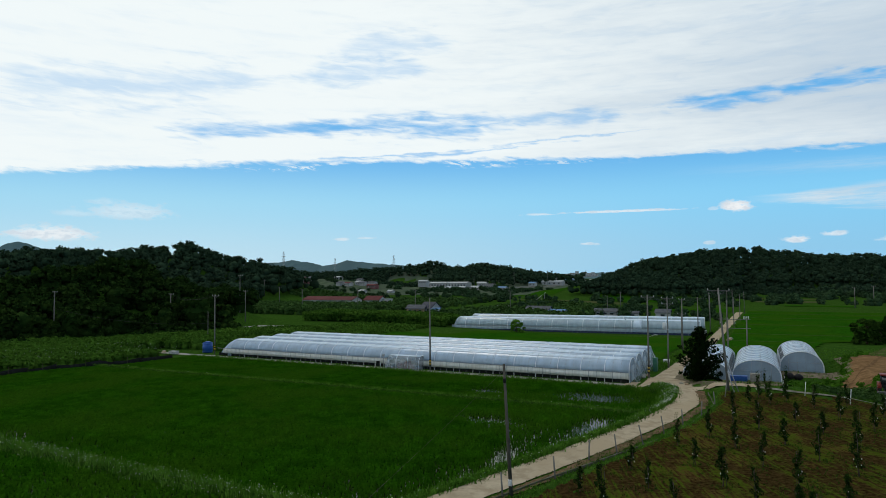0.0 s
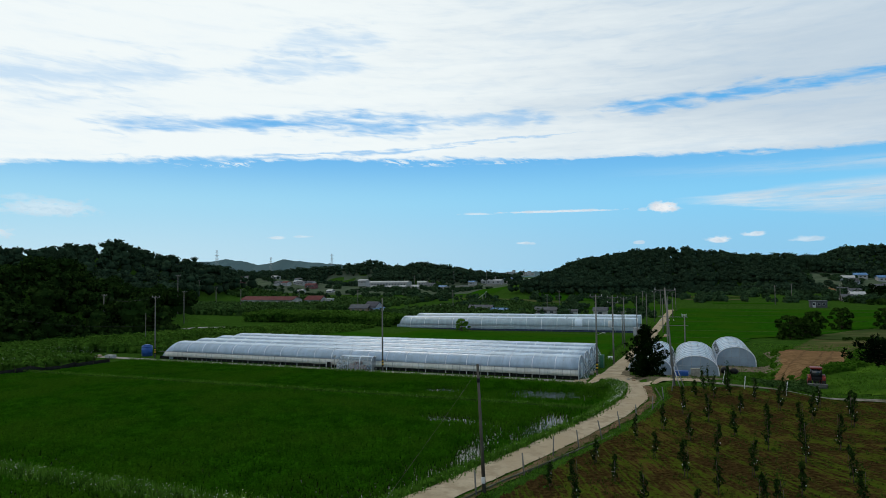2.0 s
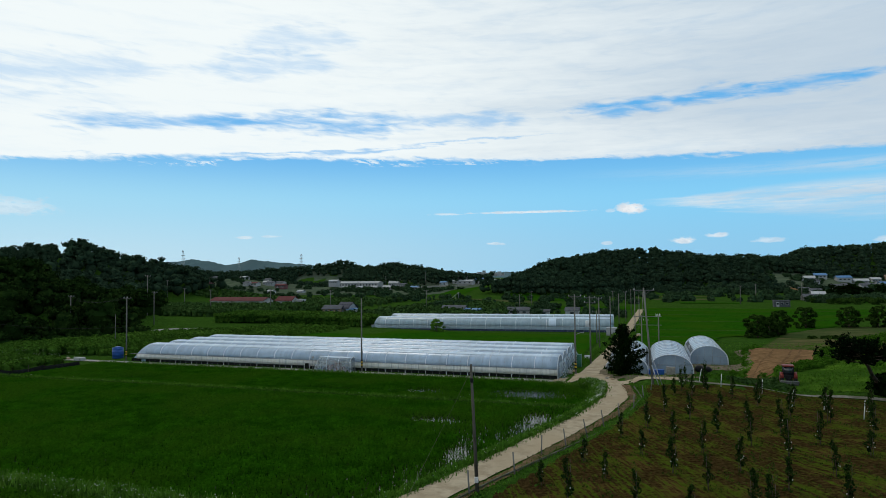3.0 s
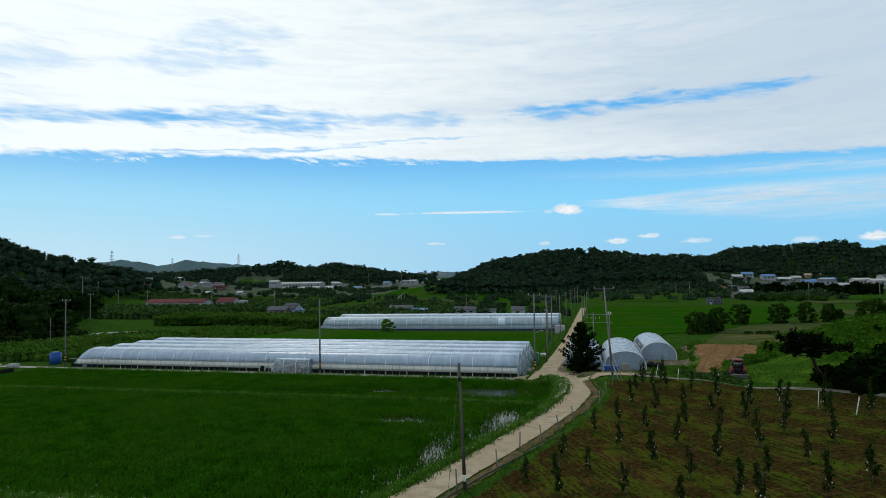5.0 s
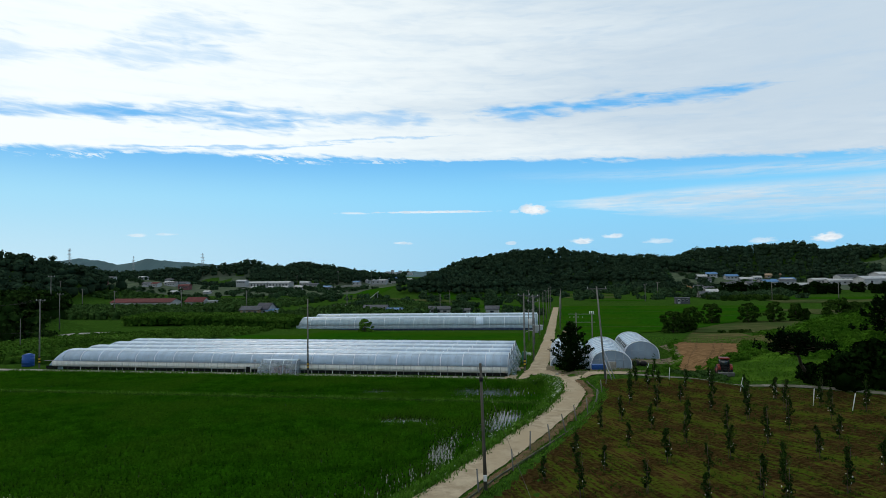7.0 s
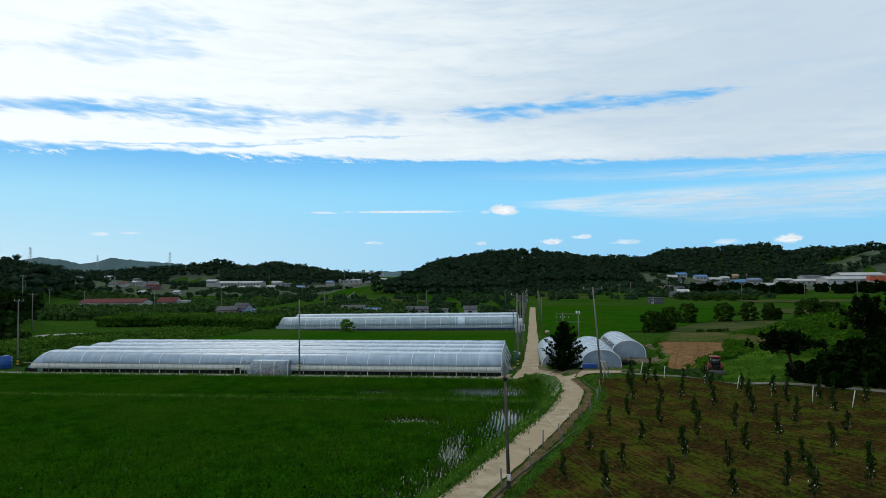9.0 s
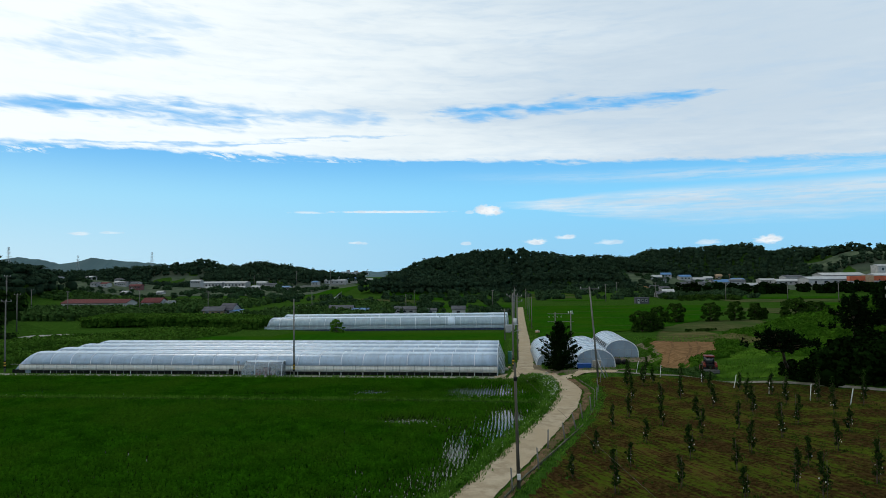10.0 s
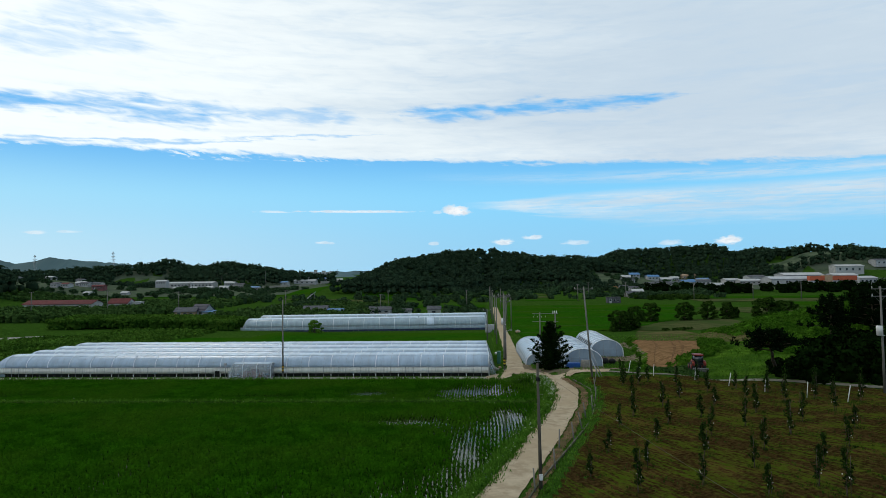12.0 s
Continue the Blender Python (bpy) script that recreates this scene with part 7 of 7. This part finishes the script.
building("farm_house", -57, 256, 9, 5, 2.0, "gable", "low dark farmhouse among trees", GREY_WALL, GREY_ROOF, 0.2, -3, 3, 1)
building("pale_hut", -46, 252, 4, 3, 1.8, "gable", "tiny pale hut among garden trees", WHITE_WALL, GREY_ROOF, 0.2, 0, 1, 1, category="hut")
building("farm_house", -97, 244, 5, 4, 1.5, "shed", "low shed with white sheet roof", GREY_WALL, WHITE_WALL, 0.08, 0, 2, 1)
def solar_rack(x, y, turn):
    """A steep rack of dark panels with a pale frame, on posts."""
    top = empty("solar_rack", x, y, at_land(x, y), turn)
    tagged(top, label="steep rack of dark solar panels with white edges", category="solar panels")
    tilt = math.atan2(4.2, 7.0)
    for i in range(5):
        for j in range(2):
            bm = bmesh.new()
            box(bm, -3.2 + 1.6 * i, -0.95 + 1.9 * j, -0.03, 1.5, 1.8, 0.06, 0.01)
            bmesh.ops.transform(bm, matrix=Matrix.Translation((0, 0, 2.9)) @ Matrix.Rotation(0.42, 4, "X") @ Matrix.Rotation(-tilt, 4, "Y"), verts=bm.verts)
            part("panel", bm, SOLAR, top, flat=True)
    for s in (-1, 1):
        bm = bmesh.new()
        box(bm, 0, s * 1.98, -0.1, 8.2, 0.14, 0.2, 0.02)
        bmesh.ops.transform(bm, matrix=Matrix.Translation((0, 0, 2.9)) @ Matrix.Rotation(0.42, 4, "X") @ Matrix.Rotation(-tilt, 4, "Y"), verts=bm.verts)
        part("edge_beam", bm, WHITE_PAINT, top, "white edge beam", flat=True)
        for xx in (-2.6, 2.6):
            bm = bmesh.new()
            rod(bm, (xx, s * 1.4, -0.4), (xx, s * 1.4, 2.75 + xx * 0.6 + s * 0.6), 0.09, 0.09, 8)
            part("leg", bm, STEEL, top)


solar_rack(-97.2, 292, -18)
building("factory_hall", -278, 541, 20, 12, 4.4, "gable", "long white factory hall with a row of windows", WHITE_WALL, WHITE_WALL, 0.10, 0, 6, 2, category="factory", group="white halls")
building("factory_hall", -256.5, 541, 20, 12, 4.4, "gable", "long white factory hall with a row of windows", WHITE_WALL, WHITE_WALL, 0.10, 0, 6, 2, category="factory", group="white halls")
# x, y, foot, width, height to the ridge, roof, wall
for k, (x, y, z, w, h, c, wl) in enumerate([(-387.4, 470.0, 6.5, 13.7, 7.7, GREY_ROOF, MAROON_WALL), (-382.0, 520.0, 10.8, 7.0, 4.6, WHITE_WALL, GREY_WALL), (-355.2, 520.0, 9.0, 5.7, 4.5, GREY_ROOF, WHITE_WALL), (-325.2, 480.0, 4.7, 7.8, 4.7, GREY_ROOF, WHITE_WALL), (-308.2, 470.0, 3.4, 9.6, 6.1, RED_ROOF, MAROON_WALL), (-342.2, 470.0, 4.9, 6.3, 4.7, GREY_ROOF, GREY_WALL), (-334.0, 470.0, 5.4, 6.2, 4.7, RED_ROOF, WHITE_WALL), (-283.7, 520.0, 6.6, 9.6, 5.3, GREY_WALL, GREY_WALL), (-237.8, 549.5, 2.3, 7.0, 7.0, WHITE_WALL, WHITE_WALL), (-215.4, 518.5, 0.9, 9.1, 6.1, GREY_ROOF, GREY_WALL), (-189.7, 482.2, 0.4, 7.0, 3.7, BLUE_ROOF, WHITE_WALL), (-288.9, 425.9, -0.7, 4.6, 3.2, WHITE_WALL, WHITE_WALL), (-263.4, 428.0, -0.7, 4.5, 2.7, WHITE_WALL, WHITE_WALL), (-172.7, 567.5, 3.1, 22.5, 7.0, GREY_WALL, GREY_WALL), (-177.7, 590.0, 8.7, 5.0, 5.0, WHITE_WALL, WHITE_WALL), (-163.6, 596.0, 4.6, 10.0, 6.7, BLUE_ROOF, GREY_WALL), (-160.6, 640.0, 4.9, 14.9, 6.0, WHITE_WALL, WHITE_WALL), (-186.8, 550.7, 2.0, 6.3, 6.3, BLUE_ROOF, WHITE_WALL), (-234.7, 547.4, 2.0, 8.6, 7.5, WHITE_WALL, WHITE_WALL)]):
    building("village_house", x, y, w * 0.9, 7, min(h * 0.6, 3.4), "gable", "distant village house with a plain sheet roof", wl, c, 0.14, (8, -5, 0, 3)[k % 4], 4, 1, z=max(at_land(x, y), z - 2.0), group="distant houses", sunk=2.2)
def road_wall(points, height, label):
    """A pale low wall along a raised road."""
    bm = bmesh.new()
    for (ax, ay), (bx, by) in zip(points, points[1:]):
        mx, my, ln = (ax + bx) / 2, (ay + by) / 2, math.hypot(bx - ax, by - ay)
        box(bm, mx, my, at_land(mx, my) - 0.5, ln + 0.4, 0.5, height + 0.5, 0.05, turn=Matrix.Rotation(math.atan2(by - ay, bx - ax), 4, "Z"))
    tagged(part("road_wall", bm, CONCRETE, flat=True), label=label, category="wall", kind="structure")


road_wall([(-262, 478), (-235, 490), (-212, 503), (-190, 525), (-172, 545), (-160, 572), (-150, 610)], 1.7, "pale concrete wall along the raised main road")
for k, (bearing, w, h) in enumerate([(-14.9, 22, 22), (-14.5, 14, 30), (-14.2, 26, 18), (-13.8, 16, 26), (-13.5, 30, 20), (-13.1, 18, 24), (-15.3, 20, 16), (-12.9, 26, 15)]):
    y = 2500 + 90 * (k % 3)
    building("tower_block", -9 + y * math.tan(radians(bearing)), y, w * 0.8, 14, h * 0.8, "flat", "hazy pale block of a distant town", GREY_WALL, GREY_WALL, windows=3, doors=0, z=0.0, storeys=3, category="building", group="town blocks")
for x, y, h in ((-176, 560, 14), (-204, 548, 13), (-232, 520, 11), (-150, 600, 13)):
    utility_pole(x, y, h, GREY_POLE, 1, radius=0.2)
# the village under the right-hand ridge: x, y, foot, width, height to the ridge, roof, wall
for k, (x, y, z, w, h, c, wl) in enumerate([(90.8, 463.8, 6.6, 12.9, 3.4, WHITE_WALL, WHITE_WALL), (114.3, 471.5, 5.5, 10.1, 5.3, BLUE_ROOF, WHITE_WALL), (124.3, 472.4, 4.1, 10.2, 4.0, WHITE_WALL, GREY_WALL), (156.6, 555.2, 3.3, 7.9, 5.2, WHITE_WALL, WHITE_WALL), (170.3, 559.1, 4.5, 14.9, 6.4, TAN_WALL, TAN_WALL), (133.9, 453.3, 1.8, 11.2, 5.2, BLUE_ROOF, WHITE_WALL), (144.3, 452.8, 1.7, 12.1, 6.1, GREY_ROOF, GREY_WALL), (120.3, 445.2, 1.7, 9.6, 3.8, GREY_ROOF, GREY_WALL), (100.2, 422.4, 0.7, 11.1, 5.9, GREY_ROOF, GREY_WALL), (93.5, 452.9, 4.4, 6.3, 4.2, GREY_ROOF, GREY_WALL), (79.7, 414.6, 0.4, 6.1, 3.5, GREY_ROOF, GREY_WALL), (83.2, 404.1, -0.0, 6.8, 3.4, GREY_ROOF, GREY_WALL), (67.6, 345.7, -1.8, 3.8, 2.6, GREY_ROOF, WHITE_WALL), (149.2, 440.0, 1.2, 10.6, 2.5, WHITE_WALL, WHITE_WALL),
                                             (104.7, 603.3, 14.9, 10.0, 5.0, GREY_ROOF, WHITE_WALL), (140, 484, 2.6, 9, 3.6, GREY_ROOF, WHITE_WALL), (152, 478, 2.4, 9, 3.6, RED_ROOF, WHITE_WALL), (163, 505, 2.8, 11, 4.4, BLUE_ROOF, GREY_WALL)]):
    building("village_house", x, y, w * 0.82, 6, h * 0.52, "gable", "village house with a shallow sheet roof", wl, c, 0.2, (-6, 4, 0, 7)[k % 4], 3, 1, z=z, group="village houses", sunk=1.6)
for k, (x, y, w, h, c, wl) in enumerate([(108, 437, 7, 2.6, GREY_ROOF, WHITE_WALL), (77, 370, 6, 2.2, WHITE_WALL, GREY_WALL), (69, 354, 5, 2.0, GREY_ROOF, WHITE_WALL), (157, 491, 9, 2.4, WHITE_WALL, GREY_WALL), (147, 478, 8, 2.4, BLUE_ROOF, WHITE_WALL), (101, 474, 8, 2.4, BLUE_ROOF, WHITE_WALL)]):
    building("village_house", x, y, w, 6, h, "gable", "small low village house among gardens", wl, c, 0.2, (5, -4, 8)[k % 3], 3, 1, group="village houses", sunk=1.6)
for k, (x, y, w, h, c, wl) in enumerate([(-404, 489, 9, 3.2, GREY_ROOF, MAROON_WALL), (-392, 492, 7, 3.0, GREY_ROOF, GREY_WALL), (-318, 484, 8, 3.2, GREY_ROOF, WHITE_WALL), (-330, 482, 7, 2.6, WHITE_WALL, GREY_WALL), (-230, 491, 6, 2.2, WHITE_WALL, WHITE_WALL), (-222, 499, 5, 2.2, WHITE_WALL, GREY_WALL), (-212, 484, 6, 2.2, WHITE_WALL, WHITE_WALL), (-241, 488, 5, 2.0, GREY_WALL, WHITE_WALL), (-256, 491, 6, 2.0, WHITE_WALL, GREY_WALL)]):
    building("village_house", x, y, w, 6, h, "gable", "small distant house or shed in the valley", wl, c, 0.16, (6, -5, 0)[k % 3], 3, 1, group="distant houses", sunk=1.6)
building("dark_cabin", 47, 297, 6, 4, 2.6, "flat", "dark box cabin by the field", GREY_ROOF, GREY_ROOF, windows=3, category="cabin")
for x, y, w, d, h, c, wl, lab in [(170.7, 470, 10, 10, 4.4, WHITE_WALL, WHITE_WALL, "white workshop with gable front"), (179.6, 460, 15, 10, 4.0, WHITE_WALL, GREY_WALL, "pale-roofed grey village workshop"), (194.6, 485, 12, 12, 6.6, GREY_ROOF, GREY_WALL, "grey sheet-clad village workshop"),
                                  (199.5, 447, 27, 16, 6.0, GREY_WALL, GREY_WALL, "broad grey sheet-clad factory hall"), (221, 472, 28, 16, 8.4, WHITE_WALL, GREY_WALL, "large factory hall with a pale roof"), (243, 458, 16, 14, 8.4, WHITE_WALL, GREY_WALL, "factory hall with a pale sheet roof"), (252, 447, 12, 12, 6.2, WHITE_WALL, GREY_WALL, "small pale sheet-clad factory hall"), (283, 520, 22, 10, 8.0, WHITE_WALL, WHITE_WALL, "white two-storey block on the slope"), (318, 530, 17, 10, 6.0, GREY_ROOF, GREY_WALL, "grey-roofed block on the slope")]:
    building("factory_hall", x, y, w, d, h * 0.78, "gable", lab, wl, c, 0.10, 0, 4, 1, category="factory", group="factory halls")
orange = empty("red_factory", 220.5, 432, at_land(220.5, 432))
tagged(orange, label="orange-red panelled factory front with a tan gable", category="factory")
for x0, w in ((-8.5, 9.6), (8.8, 16.8)):
    bm = bmesh.new()
    box(bm, x0, 0, 0, w, 4, 4.0, 0.05)
    part("wall", bm, GREY_WALL, orange, flat=True)
    bm = bmesh.new()
    box(bm, x0, -0.1, 4.0, w, 4.2, 3.0, 0.05)
    part("fascia", bm, ORANGE_WALL, orange, "orange-red sheet fascia", flat=True)
    for k in range(4):
        bm = bmesh.new()
        box(bm, x0 - w / 2 + w * (k + 0.5) / 4, -2.15, 1.0, w / 8, 0.2, 2.2, 0.03)
        part("window", bm, DARK_GLASS, orange, flat=True)
bm = bmesh.new()
prism(bm, [(-2.3, 0), (2.3, 0), (2.3, 7.4), (-2.3, 7.4)], -3.9, 1.2)
part("gatehouse", bm, TAN_WALL, orange, "tan gatehouse", flat=True)

pylon(-922, 1058, 66)
pylon(-731, 1203, 58)
pylon(-840, 1132, 51)
for x, y, h in ((-243, 628, 13), (-196, 640, 13)):
    pylon(x, y, h)


def far_ridge(name, points, y, base, label, place=None):
    """A distant skyline, far behind all else."""
    xs = np.linspace(points[0][0], points[-1][0], 260)
    zs = np.interp(xs, [p[0] for p in points], [p[1] for p in points]) + np.array([noise.noise((x * 0.02, 0, y)) * 5 + noise.noise((x * 0.09, 3, y)) * 2.0 for x in xs])
    v = np.concatenate([np.stack([xs, np.full_like(xs, y - 90), np.full_like(xs, base)], axis=1), np.stack([xs, np.full_like(xs, y), zs], axis=1), np.stack([xs, np.full_like(xs, y + 120), np.full_like(xs, base)], axis=1)])
    n = len(xs)
    a = np.arange(n - 1)
    f = np.concatenate([np.stack([a, a + 1, a + n + 1, a + n], axis=1), np.stack([a + n, a + n + 1, a + 2 * n + 1, a + 2 * n], axis=1)])
    ob = sheet(name, v, f, FAR_RIDGE_HAZE, flat=False)
    if place is not None:
        ob.matrix_basis = place
    tagged(ob, label=label, category="backdrop", kind="structure")


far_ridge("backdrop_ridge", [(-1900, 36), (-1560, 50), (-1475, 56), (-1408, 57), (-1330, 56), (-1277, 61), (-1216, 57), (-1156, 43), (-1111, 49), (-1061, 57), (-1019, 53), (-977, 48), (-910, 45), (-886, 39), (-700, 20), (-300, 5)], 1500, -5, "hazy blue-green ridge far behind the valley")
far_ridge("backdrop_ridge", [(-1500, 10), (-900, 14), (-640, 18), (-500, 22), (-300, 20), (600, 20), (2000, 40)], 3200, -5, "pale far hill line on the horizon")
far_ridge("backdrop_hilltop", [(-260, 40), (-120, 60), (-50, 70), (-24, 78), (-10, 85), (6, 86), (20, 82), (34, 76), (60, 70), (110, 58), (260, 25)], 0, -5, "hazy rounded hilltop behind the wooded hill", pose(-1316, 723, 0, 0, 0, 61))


# ---- tractor and loose things ----
def wheel(name, x, y, r, w, parent):
    bm = bmesh.new()
    rod(bm, (x - w / 2, y, r), (x + w / 2, y, r), r, r, 24)
    for k in range(18):
        a = 2 * math.pi * k / 18
        box(bm, x + (w * 0.22 if k % 2 else -w * 0.22), y + math.cos(a) * (r + 0.01), r + math.sin(a) * (r + 0.01) - 0.03, w * 0.5, 0.05, 0.06, turn=Matrix.Rotation(a, 4, "X"))
    hub = part(name, bm, RUBBER, parent)
    bm = bmesh.new()
    rod(bm, (x - w / 2 - 0.01, y, r), (x + w / 2 + 0.01, y, r), r * 0.52, r * 0.52, 18)
    part("rim", bm, RED_PAINT, hub)


def tractor(x, y, turn):
    top = empty("tractor")
    top.matrix_basis = pose(x, y, at_land(x, y) + 0.02, 0, 0, turn) @ Matrix.Scale(0.88, 4)
    tagged(top, label="red tractor with glazed cab and rear tiller", category="tractor")
    for s in (-1, 1):
        wheel("rear_wheel", s * 0.72, 0.0, 0.68, 0.40, top)
        wheel("front_wheel", s * 0.66, 1.85, 0.44, 0.28, top)
        bm = bmesh.new()
        for k in range(7):
            a0, a1 = math.pi * (0.08 + k * 0.12), math.pi * (0.08 + (k + 1) * 0.12)
            vs = []
            for a in (a0, a1):
                for xx in (s * 0.56, s * 0.92):
                    vs.append(bm.verts.new((xx, math.cos(a) * 0.80, 0.68 + math.sin(a) * 0.80)))
            bm.faces.new((vs[0], vs[1], vs[3], vs[2]))
        bmesh.ops.remove_doubles(bm, verts=bm.verts, dist=0.001)
        m = part("mudguard", bm, RED_PAINT, top)
        m.modifiers.new("thick", "SOLIDIFY").thickness = 0.05
        bm = bmesh.new()
        box(bm, s * 0.80, -0.62, 1.18, 0.18, 0.06, 0.12, 0.02)
        part("tail_light", bm, ORANGE_WALL, top, "orange tail light")
    bm = bmesh.new()
    box(bm, 0, 1.55, 0.75, 0.72, 1.5, 0.62, 0.10)
    part("bonnet", bm, RED_PAINT, top)
    bm = bmesh.new()
    box(bm, 0, 2.33, 0.80, 0.6, 0.06, 0.5, 0.02)
    part("grille", bm, BLACK, top)
    bm = bmesh.new()
    box(bm, 0, 0.6, 0.45, 0.5, 2.6, 0.4, 0.04)
    part("chassis", bm, BLACK, top)
    bm = bmesh.new()
    box(bm, 0, 0.1, 0.9, 1.0, 1.2, 0.35, 0.05)
    part("cab_floor", bm, BLACK, top)
    for s in (-1, 1):
        for yy in (-0.48, 0.72):
            bm = bmesh.new()
            rod(bm, (s * 0.55, yy, 1.15), (s * 0.52, yy * 0.92, 2.20), 0.045, 0.04, 6)
            part("cab_post", bm, BLACK, top)
        bm = bmesh.new()
        box(bm, s * 0.54, 0.1, 1.25, 0.015, 1.1, 0.9)
        part("side_window", bm, DARK_GLASS, top)
    for yy in (-0.48, 0.68):
        bm = bmesh.new()
        box(bm, 0, yy, 1.25, 1.0, 0.015, 0.9)
        part("rear_window" if yy < 0 else "windscreen", bm, DARK_GLASS, top)
    bm = bmesh.new()
    box(bm, 0, 0.1, 2.18, 1.25, 1.45, 0.18, 0.06)
    part("cab_roof", bm, RED_PAINT, top)
    bm = bmesh.new()
    rod(bm, (0.42, 1.05, 1.3), (0.42, 1.05, 2.1), 0.04, 0.035, 8)
    part("exhaust", bm, BLACK, top)
    tiller = bmesh.new()
    box(tiller, 0, -1.25, 0.32, 2.0, 0.55, 0.28, 0.05)
    rod(tiller, (-0.95, -1.35, 0.25), (0.95, -1.35, 0.25), 0.2, 0.2, 12)
    t = part("tiller", tiller, ARM_STEEL, top, "dull dark steel rear tiller")
    for s in (-0.3, 0.3):
        bm = bmesh.new()
        rod(bm, (s, -0.4, 0.7), (s * 1.4, -1.2, 0.45), 0.04, 0.04, 6)
        part("lift_arm", bm, BLACK, top)


tractor(8.5, 76.6, -4)


def tank(x, y, r, h, material, label):
    top = empty("water_tank", x, y, at_land(x, y))
    tagged(top, label=label, category="tank")
    bm = bmesh.new()
    rod(bm, (0, 0, 0), (0, 0, h), r, r * 0.98, 24)
    for k in range(4):
        z = h * (k + 0.5) / 4
        rod(bm, (0, 0, z - 0.04), (0, 0, z + 0.04), r * 1.03, r * 1.03, 24)
    part("body", bm, material, top)
    bm = bmesh.new()
    rod(bm, (0, 0, h), (0, 0, h + 0.18), r * 0.95, r * 0.35, 24)
    part("lid", bm, material, top)


tank(-90.2, 83.2, 0.85, 1.75, BLUE_PLASTIC, "round blue plastic water tank by the greenhouse")


def crate(name, x, y, w, d, h, material, label, turn=0.0, category="box", lid=None, dz=0.0):
    top = empty(name, x, y, at_land(x, y) + dz, turn)
    tagged(top, label=label, category=category)
    bm = bmesh.new()
    box(bm, 0, 0, 0, w, d, h, min(w, d, h) * 0.12)
    part("body", bm, material, top)
    bm = bmesh.new()
    box(bm, 0, 0, h, w * 1.03, d * 1.03, h * 0.1 + 0.02, 0.01)
    part("lid", bm, lid or material, top)
    return top


GREEN_BOX = surface("green cabinet", (0.02, 0.09, 0.06), (0.04, 0.14, 0.09), scale=3.0, rough=0.5)
crate("blue_bin", -4.9, 87.6, 1.9, 0.9, 0.62, BLUE_PLASTIC, "blue plastic bin before the arched greenhouse", 4, "bin")
crate("grey_crate", -3.1, 88.0, 1.1, 0.6, 0.95, CONCRETE, "pale grey crate beside the blue bin", 0, "crate")
crate("green_cabinet", -15.1, 90.6, 0.55, 0.7, 1.6, GREEN_BOX, "green metal cabinet by the roadside pole", -6, "cabinet")
crate("white_box", -14.9, 100.5, 0.9, 0.6, 0.5, WHITE_PAINT, "small white box on the grass", 0, "box")
crate("roadside_hut", -14.6, 158.5, 2.4, 2.2, 1.7, GREY_WALL, "small grey hut beside the far greenhouse", 0, "hut")
crate("white_box", -94.0, 79.2, 1.6, 0.9, 0.45, WHITE_WALL, "low pale box by the crop edge", 0, "box")


def black_heap(x, y):
    """Dark sheeting heaped over two rounded bundles."""
    top = empty("covered_heap", x, y, at_land(x, y))
    tagged(top, label="two rounded bundles under black sheeting", category="heap")
    for k, (dx, s) in enumerate(((-0.5, 0.62), (0.55, 0.55))):
        v, f = cores(np.array([[dx, 0, s * 0.62]]), np.array([s]), np.random.default_rng(8 + k), ICO2, 0.8, 0.08)
        sheet("bundle", v, f, BLACK, top, flat=False)


black_heap(1.2, 93.2)
for k, (x, y, s) in enumerate([(-15.6, 84.0, 0.35), (-15.2, 85.2, 0.28), (-15.9, 86.3, 0.4), (-9.9, 77.9, 0.3), (-10.6, 78.6, 0.25), (-97.2, 79.8, 0.4), (-98.6, 81.0, 0.3), (-8.3, 148, 0.6), (-8.1, 151, 0.7)]):
    v, f = cores(np.array([[0, 0, s * 0.35]]), np.array([s]), np.random.default_rng(30 + k), ICO1, 0.6, 0.2)
    ob = sheet("rubble", v, f, TAN_WALL if k % 2 else CONCRETE, flat=True)
    ob.matrix_basis = pose(x, y, at_land(x, y))
    tagged(ob, label="small heap of rubble and clutter on bare earth", category="rubble", group="rubble heaps")


def net_fence(points, h, label):
    """Black netting on stakes; in part it imitates shade under the crop."""
    top = empty("net_fence", *points[0], 0)
    tagged(top, label=label, category="fence")
    x0, y0 = points[0]
    rnd = np.random.default_rng(3)
    for (ax, ay), (bx, by) in zip(points, points[1:]):
        n = max(2, int(math.hypot(bx - ax, by - ay) / 2.0))
        verts, faces = [], []
        for i in range(n + 1):
            f = i / n
            x, y = ax + (bx - ax) * f, ay + (by - ay) * f
            z = at_land(x, y)
            sag = rnd.uniform(0.0, 0.6)
            for q in (0.0, 0.5, 1.0):
                verts.append((x - x0 + rnd.normal() * 0.03, y - y0 + rnd.normal() * 0.05, z + q * (h - sag)))
            bm = bmesh.new()
            rod(bm, (x - x0, y - y0, z - 0.2), (x - x0, y - y0, z + h + 0.1), 0.03, 0.03, 6)
            part("stake", bm, BARK, top)
        for i in range(n):
            for q in range(2):
                a = i * 3 + q
                faces.append((a, a + 3, a + 4, a + 1))
        net = sheet("netting", verts, faces, NET_AND_DARK, top, flat=False)
        net.modifiers.new("thick", "SOLIDIFY").thickness = 0.02


net_fence([(-96.6, 40), (-95.8, 48), (-95.1, 55.4), (-94.0, 58.7), (-92.2, 61.9), (-90.4, 65.1), (-89.7, 69.4), (-88.9, 74.6)], 1.15, "low black net, in part standing in for shade along the crop's foot")
